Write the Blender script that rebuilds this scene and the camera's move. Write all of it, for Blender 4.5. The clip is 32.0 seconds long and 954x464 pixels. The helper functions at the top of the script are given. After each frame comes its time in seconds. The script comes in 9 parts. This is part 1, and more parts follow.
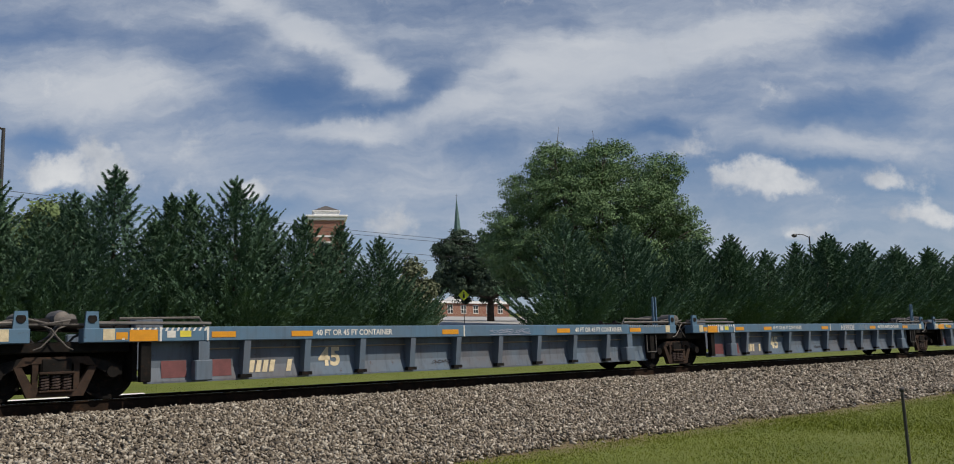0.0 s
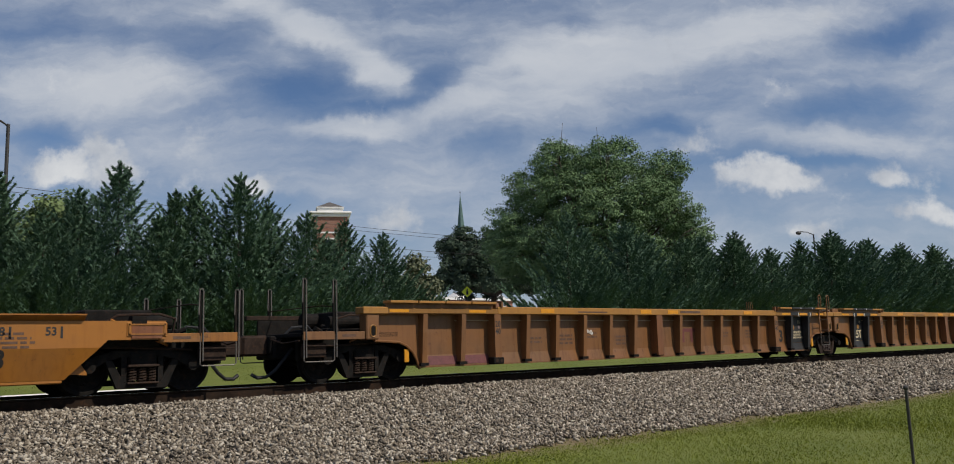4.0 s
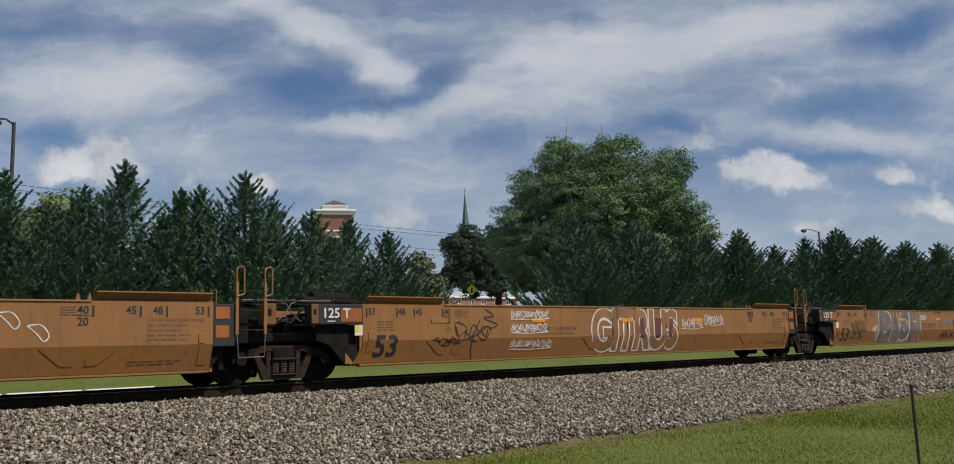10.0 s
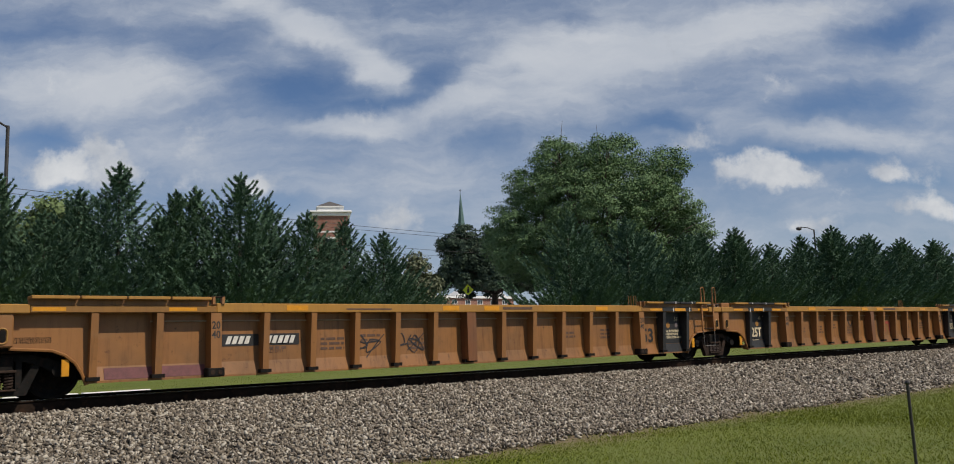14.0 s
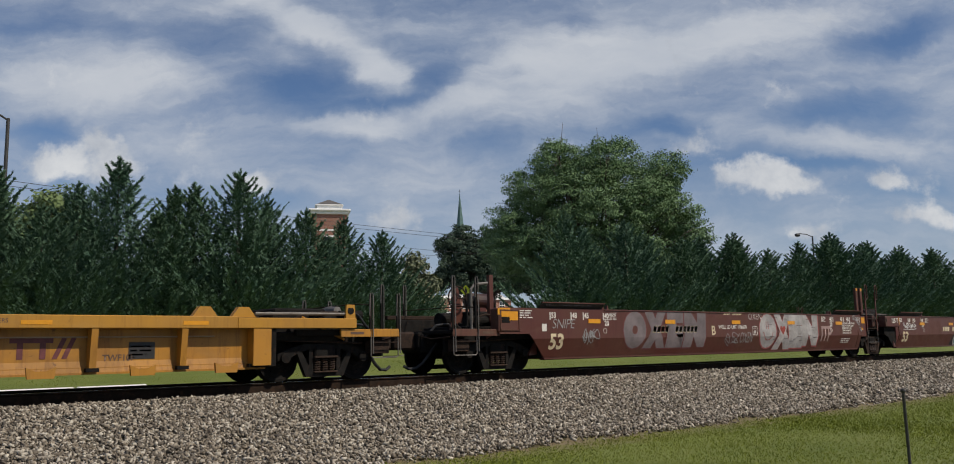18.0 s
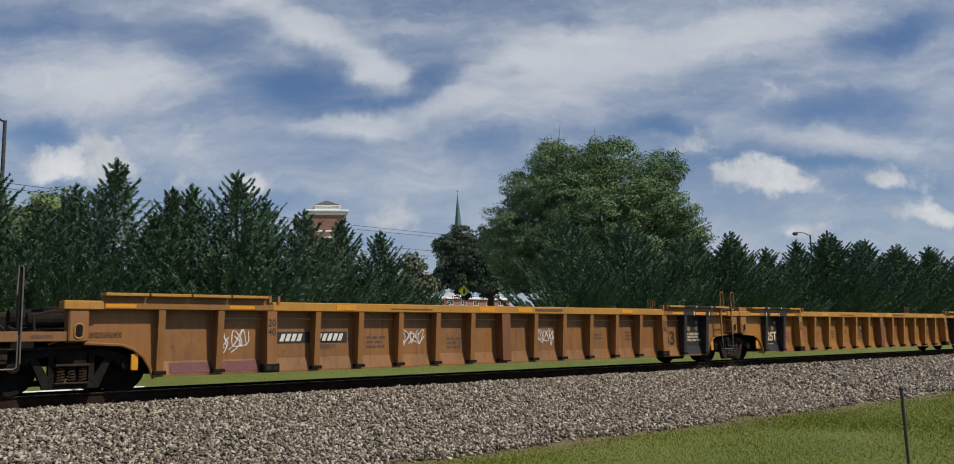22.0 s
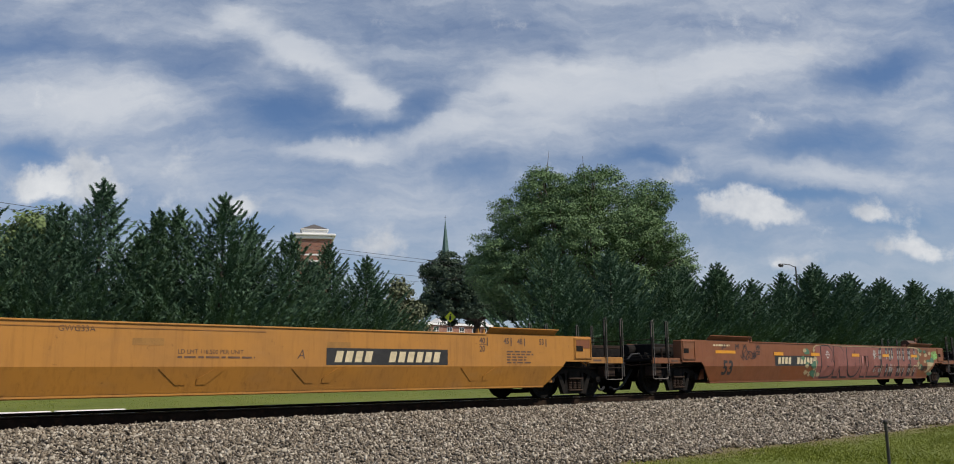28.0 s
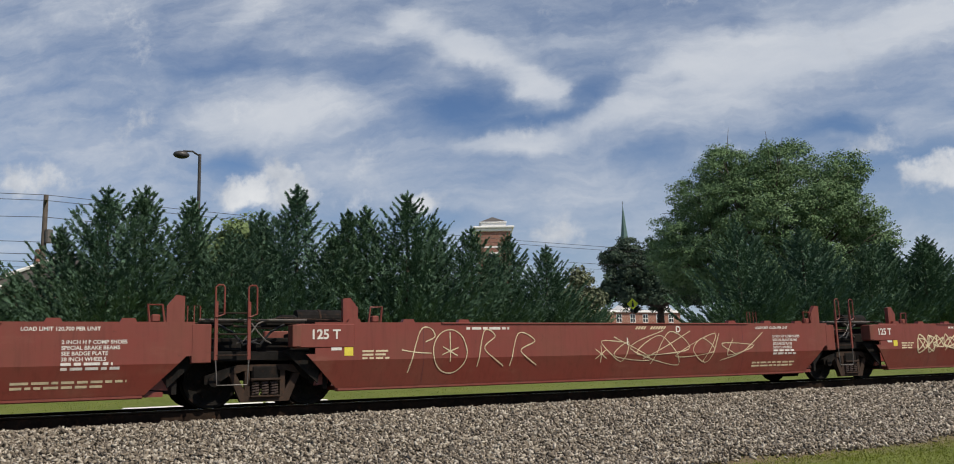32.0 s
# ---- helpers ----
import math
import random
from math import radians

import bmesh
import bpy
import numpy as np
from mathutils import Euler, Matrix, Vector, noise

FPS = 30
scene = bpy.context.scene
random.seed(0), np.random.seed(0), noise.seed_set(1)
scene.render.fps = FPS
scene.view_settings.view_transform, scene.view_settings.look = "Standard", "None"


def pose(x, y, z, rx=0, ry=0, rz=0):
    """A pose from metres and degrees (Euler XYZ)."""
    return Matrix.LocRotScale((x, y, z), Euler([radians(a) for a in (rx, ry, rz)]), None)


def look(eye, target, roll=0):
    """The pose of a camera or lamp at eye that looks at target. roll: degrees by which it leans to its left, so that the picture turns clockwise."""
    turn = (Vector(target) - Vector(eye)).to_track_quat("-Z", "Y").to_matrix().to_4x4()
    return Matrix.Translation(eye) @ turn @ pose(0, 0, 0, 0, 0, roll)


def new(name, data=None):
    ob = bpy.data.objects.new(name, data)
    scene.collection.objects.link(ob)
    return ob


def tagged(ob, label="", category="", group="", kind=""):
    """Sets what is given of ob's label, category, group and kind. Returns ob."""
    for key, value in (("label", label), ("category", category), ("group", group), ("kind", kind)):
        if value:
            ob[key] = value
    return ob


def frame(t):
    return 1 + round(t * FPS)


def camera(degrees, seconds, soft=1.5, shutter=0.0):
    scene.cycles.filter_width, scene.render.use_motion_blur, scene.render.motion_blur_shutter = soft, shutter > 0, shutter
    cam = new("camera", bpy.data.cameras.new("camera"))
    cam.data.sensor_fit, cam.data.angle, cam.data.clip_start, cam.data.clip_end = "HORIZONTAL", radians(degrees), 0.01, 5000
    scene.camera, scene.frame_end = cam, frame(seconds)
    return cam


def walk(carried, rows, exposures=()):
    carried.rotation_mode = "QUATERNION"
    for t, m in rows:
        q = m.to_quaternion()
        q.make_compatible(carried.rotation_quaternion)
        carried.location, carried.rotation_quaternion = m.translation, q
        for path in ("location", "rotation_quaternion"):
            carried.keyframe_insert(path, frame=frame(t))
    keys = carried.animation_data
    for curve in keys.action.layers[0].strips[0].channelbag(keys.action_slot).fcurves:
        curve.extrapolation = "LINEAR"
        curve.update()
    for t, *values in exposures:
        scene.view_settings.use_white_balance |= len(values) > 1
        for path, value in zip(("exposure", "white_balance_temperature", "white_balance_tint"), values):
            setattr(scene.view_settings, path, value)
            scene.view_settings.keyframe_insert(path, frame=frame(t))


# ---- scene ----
# The lens and the turn of a held camera: seconds, tilt, lean, heading.
cam = camera(58.5, 32.0, soft=1.0)
EYE = (0.0, 0.0, 0.58)
PATH = [
    (0, 98.09, 1.84, -40.42), (0.5, 98.07, 1.75, -40.36), (1, 98.06, 1.71, -40.29), (1.5, 98.03, 1.69, -40.23),
    (2, 97.96, 1.67, -40.27), (2.5, 97.9, 1.58, -40.23), (3, 97.91, 1.65, -40.22), (3.5, 97.88, 1.68, -40.23),
    (5.5, 97.9, 1.66, -40.06), (6, 97.87, 1.65, -40.09), (6.5, 97.85, 1.51, -40.09), (7, 97.85, 1.51, -40.13),
    (7.5, 97.79, 1.6, -40.04), (8, 97.78, 1.63, -39.98), (8.5, 97.76, 1.65, -40.02), (9, 97.74, 1.66, -39.94),
    (9.5, 97.74, 1.66, -39.87), (10, 97.75, 1.66, -39.89), (10.5, 97.77, 1.68, -40), (11, 97.75, 1.73, -40.06),
    (11.5, 97.78, 1.73, -40.04), (12, 97.78, 1.84, -40.09), (12.5, 97.78, 1.93, -40.12), (13, 97.76, 2.05, -40.12),
    (13.5, 97.74, 2.17, -40.17), (14, 97.75, 2.11, -40.11), (14.5, 97.73, 1.99, -40.19), (16.5, 97.75, 1.69, -40.37),
    (17, 97.77, 1.48, -40.36), (17.5, 97.78, 1.32, -40.37), (18, 97.8, 1.14, -40.33), (18.5, 97.81, 1.04, -40.36),
    (19, 97.77, 1.06, -40.36), (19.5, 97.79, 1.31, -40.3), (20, 97.83, 1.5, -40.19), (20.5, 97.89, 1.57, -40.17),
    (21, 97.86, 1.52, -40.25), (21.5, 97.84, 1.48, -40.46), (22, 97.81, 1.42, -40.43), (22.5, 97.7, 1.41, -40.38),
    (23, 97.66, 1.46, -40.31), (23.5, 97.55, 1.33, -40.34), (24, 97.47, 1.06, -40.36), (24.5, 97.46, 0.82, -40.37),
    (26.5, 97.54, 0.7, -40.48), (27, 97.73, 0.41, -40.96), (27.5, 98.83, 0.51, -41.48), (28, 99.57, 0.59, -41.41),
    (28.5, 99.65, 0.8, -41.27), (28.8, 99.7, 1.15, -40.45), (29, 99.81, 1.43, -36.9), (29.2, 99.97, 1.35, -32),
    (29.4, 100.15, 1.2, -25.3), (29.5, 100.19, 1.13, -23.06), (30, 100.13, 1.47, -19.47), (30.5, 99.91, 1.31, -19.41),
    (31, 99.41, 1.5, -19.4), (31.5, 99.26, 0.83, -21.19), (31.8, 99.1, 1.2, -26.4), (32, 99.05, 1.54, -29.2),
]
walk(cam, [(t, pose(*EYE, q, r, h)) for t, q, r, h in PATH], [(0.0, -0.30), (20.5, -0.30), (22.5, -0.22), (24.5, -0.08), (27.6, -0.14), (29.0, -0.14), (30.5, -0.12), (32.0, -0.14)])

# ---- light ----
SUN_WAY = Vector((0.46, -1.0, 1.24)).normalized()      # towards the sun
SUN_ELEV = math.asin(SUN_WAY.z)
SUN_TURN = math.atan2(SUN_WAY.x, SUN_WAY.y)
sun = new("sun", bpy.data.lights.new("sun", "SUN"))
sun.data.energy, sun.data.angle, sun.data.color = 4.4, radians(0.55), (1.0, 0.91, 0.78)
sun.matrix_world = look(SUN_WAY * 100, (0, 0, 0))


class Nodes:
    """A small hand for node trees."""

    def __init__(self, tree):
        self.tree = tree
        tree.nodes.clear()

    def add(self, kind, *ins, **sets):
        n = self.tree.nodes.new(kind)
        for k, v in sets.items():
            if k in n.inputs:
                self.give(n.inputs[k], v)
        for i, v in enumerate(ins):
            if v is not None:
                self.give(n.inputs[i], v)
        return n

    def give(self, socket, v):
        if isinstance(v, bpy.types.Node):
            v = v.outputs[0]
        if isinstance(v, bpy.types.NodeSocket):
            self.tree.links.new(v, socket)
        else:
            socket.default_value = v

    def math(self, op, a, b=0.0, clamp=False):
        n = self.add("ShaderNodeMath", a, b)
        n.operation, n.use_clamp = op, clamp
        return n.outputs[0]

    def mix(self, fac, a, b, blend="MIX"):
        n = self.tree.nodes.new("ShaderNodeMix")
        n.data_type, n.blend_type = "RGBA", blend
        self.give(n.inputs[0], fac)
        self.give(n.inputs[6], a if not isinstance(a, tuple) else (*a[:3], 1))
        self.give(n.inputs[7], b if not isinstance(b, tuple) else (*b[:3], 1))
        return n.outputs[2]

    def noise(self, vec, scale, detail=4.0, rough=0.55, warp=0.0):
        n = self.tree.nodes.new("ShaderNodeTexNoise")
        if vec is not None:
            self.give(n.inputs["Vector"], vec)
        n.inputs["Scale"].default_value, n.inputs["Detail"].default_value = scale, detail
        n.inputs["Roughness"].default_value, n.inputs["Distortion"].default_value = rough, warp
        return n.outputs["Fac"]

    def ramp(self, fac, lo, hi):
        n = self.tree.nodes.new("ShaderNodeMapRange")
        n.interpolation_type = "SMOOTHSTEP"
        self.give(n.inputs[0], fac)
        n.inputs[1].default_value, n.inputs[2].default_value = lo, hi
        return n.outputs[0]

    def mapping(self, vec, loc=(0, 0, 0), rot=(0, 0, 0), scale=(1, 1, 1), kind="POINT"):
        n = self.tree.nodes.new("ShaderNodeMapping")
        n.vector_type = kind
        self.give(n.inputs[0], vec)
        n.inputs[1].default_value, n.inputs[2].default_value, n.inputs[3].default_value = loc, rot, scale
        return n.outputs[0]


def sky_world():
    """Blue sky under a broken veil of high cloud with heaped clouds low down."""
    world = bpy.data.worlds.new("sky")
    scene.world = world
    world.use_nodes = True
    n = Nodes(world.node_tree)
    way = n.add("ShaderNodeTexCoord").outputs["Generated"]
    # flat coordinates: to the right of the line of sight, and up, over the way ahead
    a = radians(40.1)
    def along(v):
        d = n.add("ShaderNodeVectorMath", way, v)
        d.operation = "DOT_PRODUCT"
        return d.outputs["Value"]
    ahead = n.math("MAXIMUM", n.math("ABSOLUTE", along((math.sin(a), math.cos(a), 0))), 0.25)
    u = n.math("DIVIDE", along((math.cos(a), -math.sin(a), 0)), ahead)
    v = n.math("DIVIDE", along((0, 0, 1)), ahead)
    flat = n.add("ShaderNodeCombineXYZ", u, v, 0.0).outputs[0]
    warp = n.tree.nodes.new("ShaderNodeTexNoise")
    n.give(warp.inputs["Vector"], flat)
    warp.inputs["Scale"].default_value, warp.inputs["Detail"].default_value = 3.6, 5.0
    shift = n.add("ShaderNodeVectorMath", warp.outputs["Color"], (0.5, 0.5, 0.5))
    shift.operation = "SUBTRACT"
    big = n.add("ShaderNodeVectorMath", shift.outputs[0], (0.100, 0.060, 0.0))
    big.operation = "MULTIPLY"
    bent = n.add("ShaderNodeVectorMath", flat, big.outputs[0])
    bent.operation = "ADD"
    bent = bent.outputs[0]
    fray = n.tree.nodes.new("ShaderNodeTexNoise")
    n.give(fray.inputs["Vector"], flat)
    fray.inputs["Scale"].default_value, fray.inputs["Detail"].default_value, fray.inputs["Roughness"].default_value = 15.0, 7.0, 0.62
    tug = n.add("ShaderNodeVectorMath", n.add("ShaderNodeVectorMath", fray.outputs["Color"], (-0.5, -0.5, -0.5)).outputs[0], (0.055, 0.036, 0.0))
    tug.operation = "MULTIPLY"
    bent = n.add("ShaderNodeVectorMath", bent, tug.outputs[0]).outputs[0]
    # veil: streaks that rise to the right, frayed by finer wisps
    veil = n.noise(n.mapping(bent, rot=(0, 0, radians(-15)), scale=(1.2, 3.6, 1)), 2.0, 8.0, 0.58, 0.3)
    fine = n.noise(n.mapping(bent, rot=(0, 0, radians(-22)), scale=(1.6, 6.5, 1)), 4.5, 8.0, 0.62, 0.2)
    wisps = n.noise(n.mapping(bent, rot=(0, 0, radians(28)), scale=(1.0, 2.4, 1)), 10.0, 9.0, 0.68, 0.5)
    total = n.math("ADD", n.math("ADD", n.math("MULTIPLY", veil, 1.25), n.math("MULTIPLY", fine, 0.85)), n.math("MULTIPLY", wisps, 0.60))
    for cu, cv, ru, rv, lean, amount in VEIL:
        spot = n.mapping(bent, loc=(cu, cv, 0), rot=(0, 0, radians(lean)), scale=(ru, rv, 1), kind="TEXTURE")
        g = n.tree.nodes.new("ShaderNodeTexGradient")
        g.gradient_type = "SPHERICAL"
        n.give(g.inputs[0], spot)
        total = n.math("ADD", total, n.math("MULTIPLY", n.ramp(g.outputs["Fac"], 0.0, 0.95), amount * 0.72))
    cover = n.ramp(total, 0.50, 2.00)
    # the cloud lies in the low sky ahead; overhead and behind it opens to clear blue
    height = along((0, 0, 1))
    open_sky = n.math("MULTIPLY", n.ramp(height, 0.62, 0.40), n.math("ADD", n.math("MULTIPLY", n.ramp(along((math.sin(a), math.cos(a), 0)), -0.3, 0.3), 0.65), 0.35))
    cover = n.math("MULTIPLY", cover, n.math("ADD", n.math("MULTIPLY", open_sky, 0.85), 0.15))
    # heaped clouds
    heap = n.noise(flat, 13.0, 9.0, 0.64)
    heaps = 0.0
    for cu, cv, ru, rv, amount in HEAPS:
        spot = n.mapping(bent, loc=(cu, cv, 0), scale=(ru, rv, 1), kind="TEXTURE")
        g = n.tree.nodes.new("ShaderNodeTexGradient")
        g.gradient_type = "SPHERICAL"
        n.give(g.inputs[0], spot)
        heaps = n.math("ADD", heaps, n.math("MULTIPLY", g.outputs["Fac"], amount))
    heaped = n.ramp(n.math("ADD", heaps, n.math("MULTIPLY", n.math("SUBTRACT", heap, 0.5), 2.1)), 0.16, 0.66)
    shade = n.ramp(n.noise(n.mapping(flat, loc=(0.02, 0.025, 0)), 9.0, 6.0, 0.6), 0.3, 0.70)
    sky = n.tree.nodes.new("ShaderNodeTexSky")
    sky.sky_type, sky.sun_disc = "NISHITA", False
    sky.sun_elevation, sky.sun_rotation = SUN_ELEV, SUN_TURN
    sky.air_density, sky.dust_density, sky.ozone_density = 1.0, 0.6, 2.0
    dim = n.mix(1.0, sky.outputs[0], (0.068, 0.078, 0.094), "MULTIPLY")
    tone = n.math("ADD", n.math("MULTIPLY", n.ramp(n.noise(n.mapping(bent, scale=(1.0, 2.2, 1)), 3.4, 6.0, 0.6), 0.30, 0.70), 0.38), n.math("MULTIPLY", n.ramp(total, 1.05, 2.05), 0.62), True)
    cloud = n.mix(tone, (0.33, 0.41, 0.55), (0.71, 0.74, 0.79))
    white = n.mix(shade, (0.50, 0.54, 0.61), (0.86, 0.87, 0.88))
    seen = n.mix(n.math("MULTIPLY", cover, 0.95), dim, cloud)
    low = n.ramp(v, 0.24, -0.02)
    seen = n.mix(n.math("MULTIPLY", low, 0.36), seen, (0.52, 0.60, 0.70))
    seen = n.mix(n.math("MULTIPLY", heaped, 0.92), seen, white)
    back = n.add("ShaderNodeBackground", seen, 1.0)
    n.add("ShaderNodeOutputWorld", back)


# openings of blue in the veil: across, up, half-widths, lean, amount
OPEN_BLUE = [
    (-0.202, 0.314, 0.112, 0.046, 0, -1), (-0.168, 0.354, 0.067, 0.029, -20, -0.75), (-0.047, 0.319, 0.066, 0.027, 22, -0.85), (-0.125, 0.289, 0.117, 0.016, 4, -0.5),
    (-0.32, 0.374, 0.081, 0.036, 0, -0.42), (-0.516, 0.268, 0.064, 0.022, 0, -0.55), (0.533, 0.37, 0.113, 0.029, 14, -0.8), (0.472, 0.28, 0.128, 0.035, 4, -0.75),
    (0.397, 0.268, 0.064, 0.027, 0, -0.4), (0.406, 0.208, 0.159, 0.012, -2, -0.75), (0.241, 0.257, 0.074, 0.016, 0, -0.55), (0.021, 0.24, 0.064, 0.032, 0, -0.5),
    (0.131, 0.398, 0.041, 0.02, 0, -0.4), (0.054, 0.332, 0.045, 0.013, 0, -0.3), (-0.525, 0.406, 0.14, 0.041, 0, -0.4),
]
# thinner places low in the sky
LOW_BLUE = [
    (-0.228, 0.177, 0.089, 0.014, 0, -0.4), (-0.12, 0.128, 0.052, 0.017, 0, -0.35), (0.513, 0.177, 0.116, 0.015, 0, -0.35), (-0.323, 0.282, 0.064, 0.044, 0, -0.15),
    (0.343, 0.147, 0.063, 0.021, 0, -0.2),
]
# banks and streaks of the veil
WHITE_VEIL = [
    (-0.183, 0.379, 0.199, 0.038, -32, 0.85), (-0.108, 0.334, 0.056, 0.042, -40, 0.6), (-0.154, 0.264, 0.101, 0.024, -4, 0.8), (-0.04, 0.283, 0.128, 0.028, 14, 0.7),
    (0.098, 0.328, 0.204, 0.094, 10, 0.75), (0.181, 0.363, 0.205, 0.067, 10, 0.35), (0.331, 0.37, 0.259, 0.045, 12, 0.6), (-0.456, 0.325, 0.182, 0.057, 0, 0.6),
    (0.46, 0.233, 0.191, 0.024, -3, 0.6), (0.322, 0.255, 0.085, 0.026, -12, 0.4), (-0.323, 0.241, 0.127, 0.049, 0, 0.25), (-0.068, 0.209, 0.127, 0.038, 0, 0.4),
    (0.558, 0.327, 0.097, 0.02, 10, 0.35), (-0.383, 0.391, 0.119, 0.034, 0, 0.2), (0.206, 0.278, 0.096, 0.027, 8, 0.3),
]
# the veil further round to the west
WEST_VEIL = [
    (-0.486, 0.467, 0.127, 0.031, 42, 0.35), (-0.372, 0.39, 0.148, 0.031, 0, -0.45), (-0.442, 0.32, 0.153, 0.066, 0, 0.4), (-0.702, 0.412, 0.226, 0.054, 0, -0.12),
    (-0.942, 0.152, 0.25, 0.032, 0, -0.5), (-0.847, 0.51, 0.332, 0.086, 0, 0.15), (-0.303, 0.429, 0.107, 0.026, 25, 0.3),
]
VEIL = OPEN_BLUE + LOW_BLUE + WHITE_VEIL + WEST_VEIL
# heaped clouds: across, up, half-widths, amount
HEAPS = [
    (-0.447, 0.256, 0.054, 0.032, 0.85), (-0.501, 0.234, 0.059, 0.032, 0.75), (-0.413, 0.233, 0.044, 0.034, 0.7), (-0.46, 0.22, 0.088, 0.024, 0.45),
    (-0.245, 0.201, 0.035, 0.024, 0.75), (-0.113, 0.154, 0.054, 0.03, 0.5), (-0.076, 0.162, 0.039, 0.026, 0.4), (0.343, 0.191, 0.069, 0.034, 0.7),
    (0.315, 0.205, 0.039, 0.024, 0.45), (0.382, 0.182, 0.049, 0.024, 0.5), (0.491, 0.191, 0.031, 0.022, 0.6), (0.528, 0.144, 0.054, 0.026, 0.75),
    (0.567, 0.139, 0.039, 0.028, 0.6), (0.396, 0.13, 0.063, 0.018, 0.5), (0.384, 0.295, 0.045, 0.027, 0.42), (0.269, 0.229, 0.064, 0.018, 0.4),
    (-0.919, 0.341, 0.086, 0.052, 0.34), (-0.803, 0.264, 0.109, 0.034, 0.36), (-0.343, 0.212, 0.055, 0.023, 0.35), (-0.233, 0.198, 0.041, 0.024, 0.2),
]
sky_world()

# ---- materials ----
MATS = {}


def material(name, build):
    m = bpy.data.materials.new(name)
    m.use_nodes = True
    n = Nodes(m.node_tree)
    bsdf = n.add("ShaderNodeBsdfPrincipled")
    build(n, bsdf)
    n.add("ShaderNodeOutputMaterial", bsdf.outputs[0])
    MATS[name] = m
    return m


def where(n, kind="Object"):
    return n.add("ShaderNodeTexCoord").outputs[kind]


def bump(n, bsdf, height, strength, distance=0.02):
    b = n.add("ShaderNodeBump", Height=height, Strength=strength, Distance=distance)
    n.give(bsdf.inputs["Normal"], b.outputs[0])


def plain(name, colour, rough=0.6, metal=0.0, vary=0.25, scale=6.0, rust=0.0, relief=0.15, shine=0.5):
    def build(n, b):
        p = where(n)
        c = n.mix(n.ramp(n.noise(p, scale, 6.0, 0.65), 0.3, 0.7), tuple(k * (1 - vary) for k in colour), tuple(min(1, k * (1 + vary)) for k in colour))
        c = n.mix(n.math("MULTIPLY", n.ramp(n.noise(p, scale * 7, 4.0, 0.7), 0.45, 0.75), 0.35), c, tuple(k * 0.55 for k in colour))
        if rust:
            c = n.mix(n.math("MULTIPLY", n.ramp(n.noise(p, scale * 2.3, 6.0, 0.7), 0.52, 0.66), rust), c, (0.10, 0.045, 0.022))
        n.give(b.inputs["Base Color"], c)
        b.inputs["Roughness"].default_value, b.inputs["Metallic"].default_value = rough, metal
        b.inputs["Specular IOR Level"].default_value = shine
        bump(n, b, n.noise(p, scale * 12, 4.0, 0.7), relief)
    return material(name, build)


def paint(name, grime, rust=0.5):
    """Car paint in the object's own colour, dulled by road dust, streaks, chalking and rust."""
    def build(n, b):
        p = where(n)
        base = n.add("ShaderNodeObjectInfo").outputs["Color"]
        dust = n.ramp(n.noise(p, 0.9, 5.0, 0.6), 0.35, 0.75)
        c = n.mix(n.math("MULTIPLY", dust, 0.36 * grime), base, (0.15, 0.09, 0.05))
        streak = n.ramp(n.noise(n.mapping(p, scale=(5.0, 5.0, 0.45)), 2.2, 6.0, 0.65), 0.46, 0.74)
        c = n.mix(n.math("MULTIPLY", streak, 0.5 * grime), c, n.mix(1.0, c, (0.52, 0.46, 0.42), "MULTIPLY"))
        pale = n.ramp(n.noise(n.mapping(p, scale=(0.7, 1, 1.6)), 1.7, 4.0, 0.6), 0.55, 0.8)
        c = n.mix(n.math("MULTIPLY", pale, 0.10), c, (0.55, 0.45, 0.34))
        spots = n.ramp(n.noise(p, 7.0, 7.0, 0.72), 0.60, 0.70)
        c = n.mix(n.math("MULTIPLY", spots, rust * 0.8), c, (0.085, 0.035, 0.018))
        c = n.mix(1.0, c, (0.72, 0.65, 0.53), "MULTIPLY")
        n.give(b.inputs["Base Color"], c)
        n.give(b.inputs["Roughness"], n.math("ADD", n.math("MULTIPLY", dust, 0.25), 0.42))
        bump(n, b, n.math("ADD", n.noise(p, 1.6, 3.0, 0.5), n.math("MULTIPLY", n.noise(p, 60, 3.0, 0.6), 0.06)), 0.22, 0.03)
    return material(name, build)


paint("paint", 0.8, 0.5)
paint("paint_dirty", 1.5, 0.9)
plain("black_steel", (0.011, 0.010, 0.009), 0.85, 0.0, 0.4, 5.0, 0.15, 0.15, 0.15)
plain("rusty_iron", (0.030, 0.019, 0.014), 0.85, 0.0, 0.4, 7.0, 0.4, 0.15, 0.2)
plain("wheel_steel", (0.010, 0.009, 0.008), 0.85, 0.0, 0.4, 5.0, 0.2, 0.15, 0.15)
# rail rust darkened almost to black: the shade under the train is in the colour
plain("rail_rust_shaded", (0.026, 0.017, 0.012), 0.9, 0.0, 0.3, 4.0, 0.3, 0.15, 0.1)
plain("rail_head", (0.55, 0.55, 0.56), 0.22, 1.0, 0.1, 4.0)
plain("frame_brown", (0.040, 0.026, 0.019), 0.85, 0.0, 0.3, 5.0, 0.4, 0.15, 0.2)
plain("galvanised", (0.15, 0.135, 0.12), 0.55, 0.3, 0.2, 5.0, 0.2)
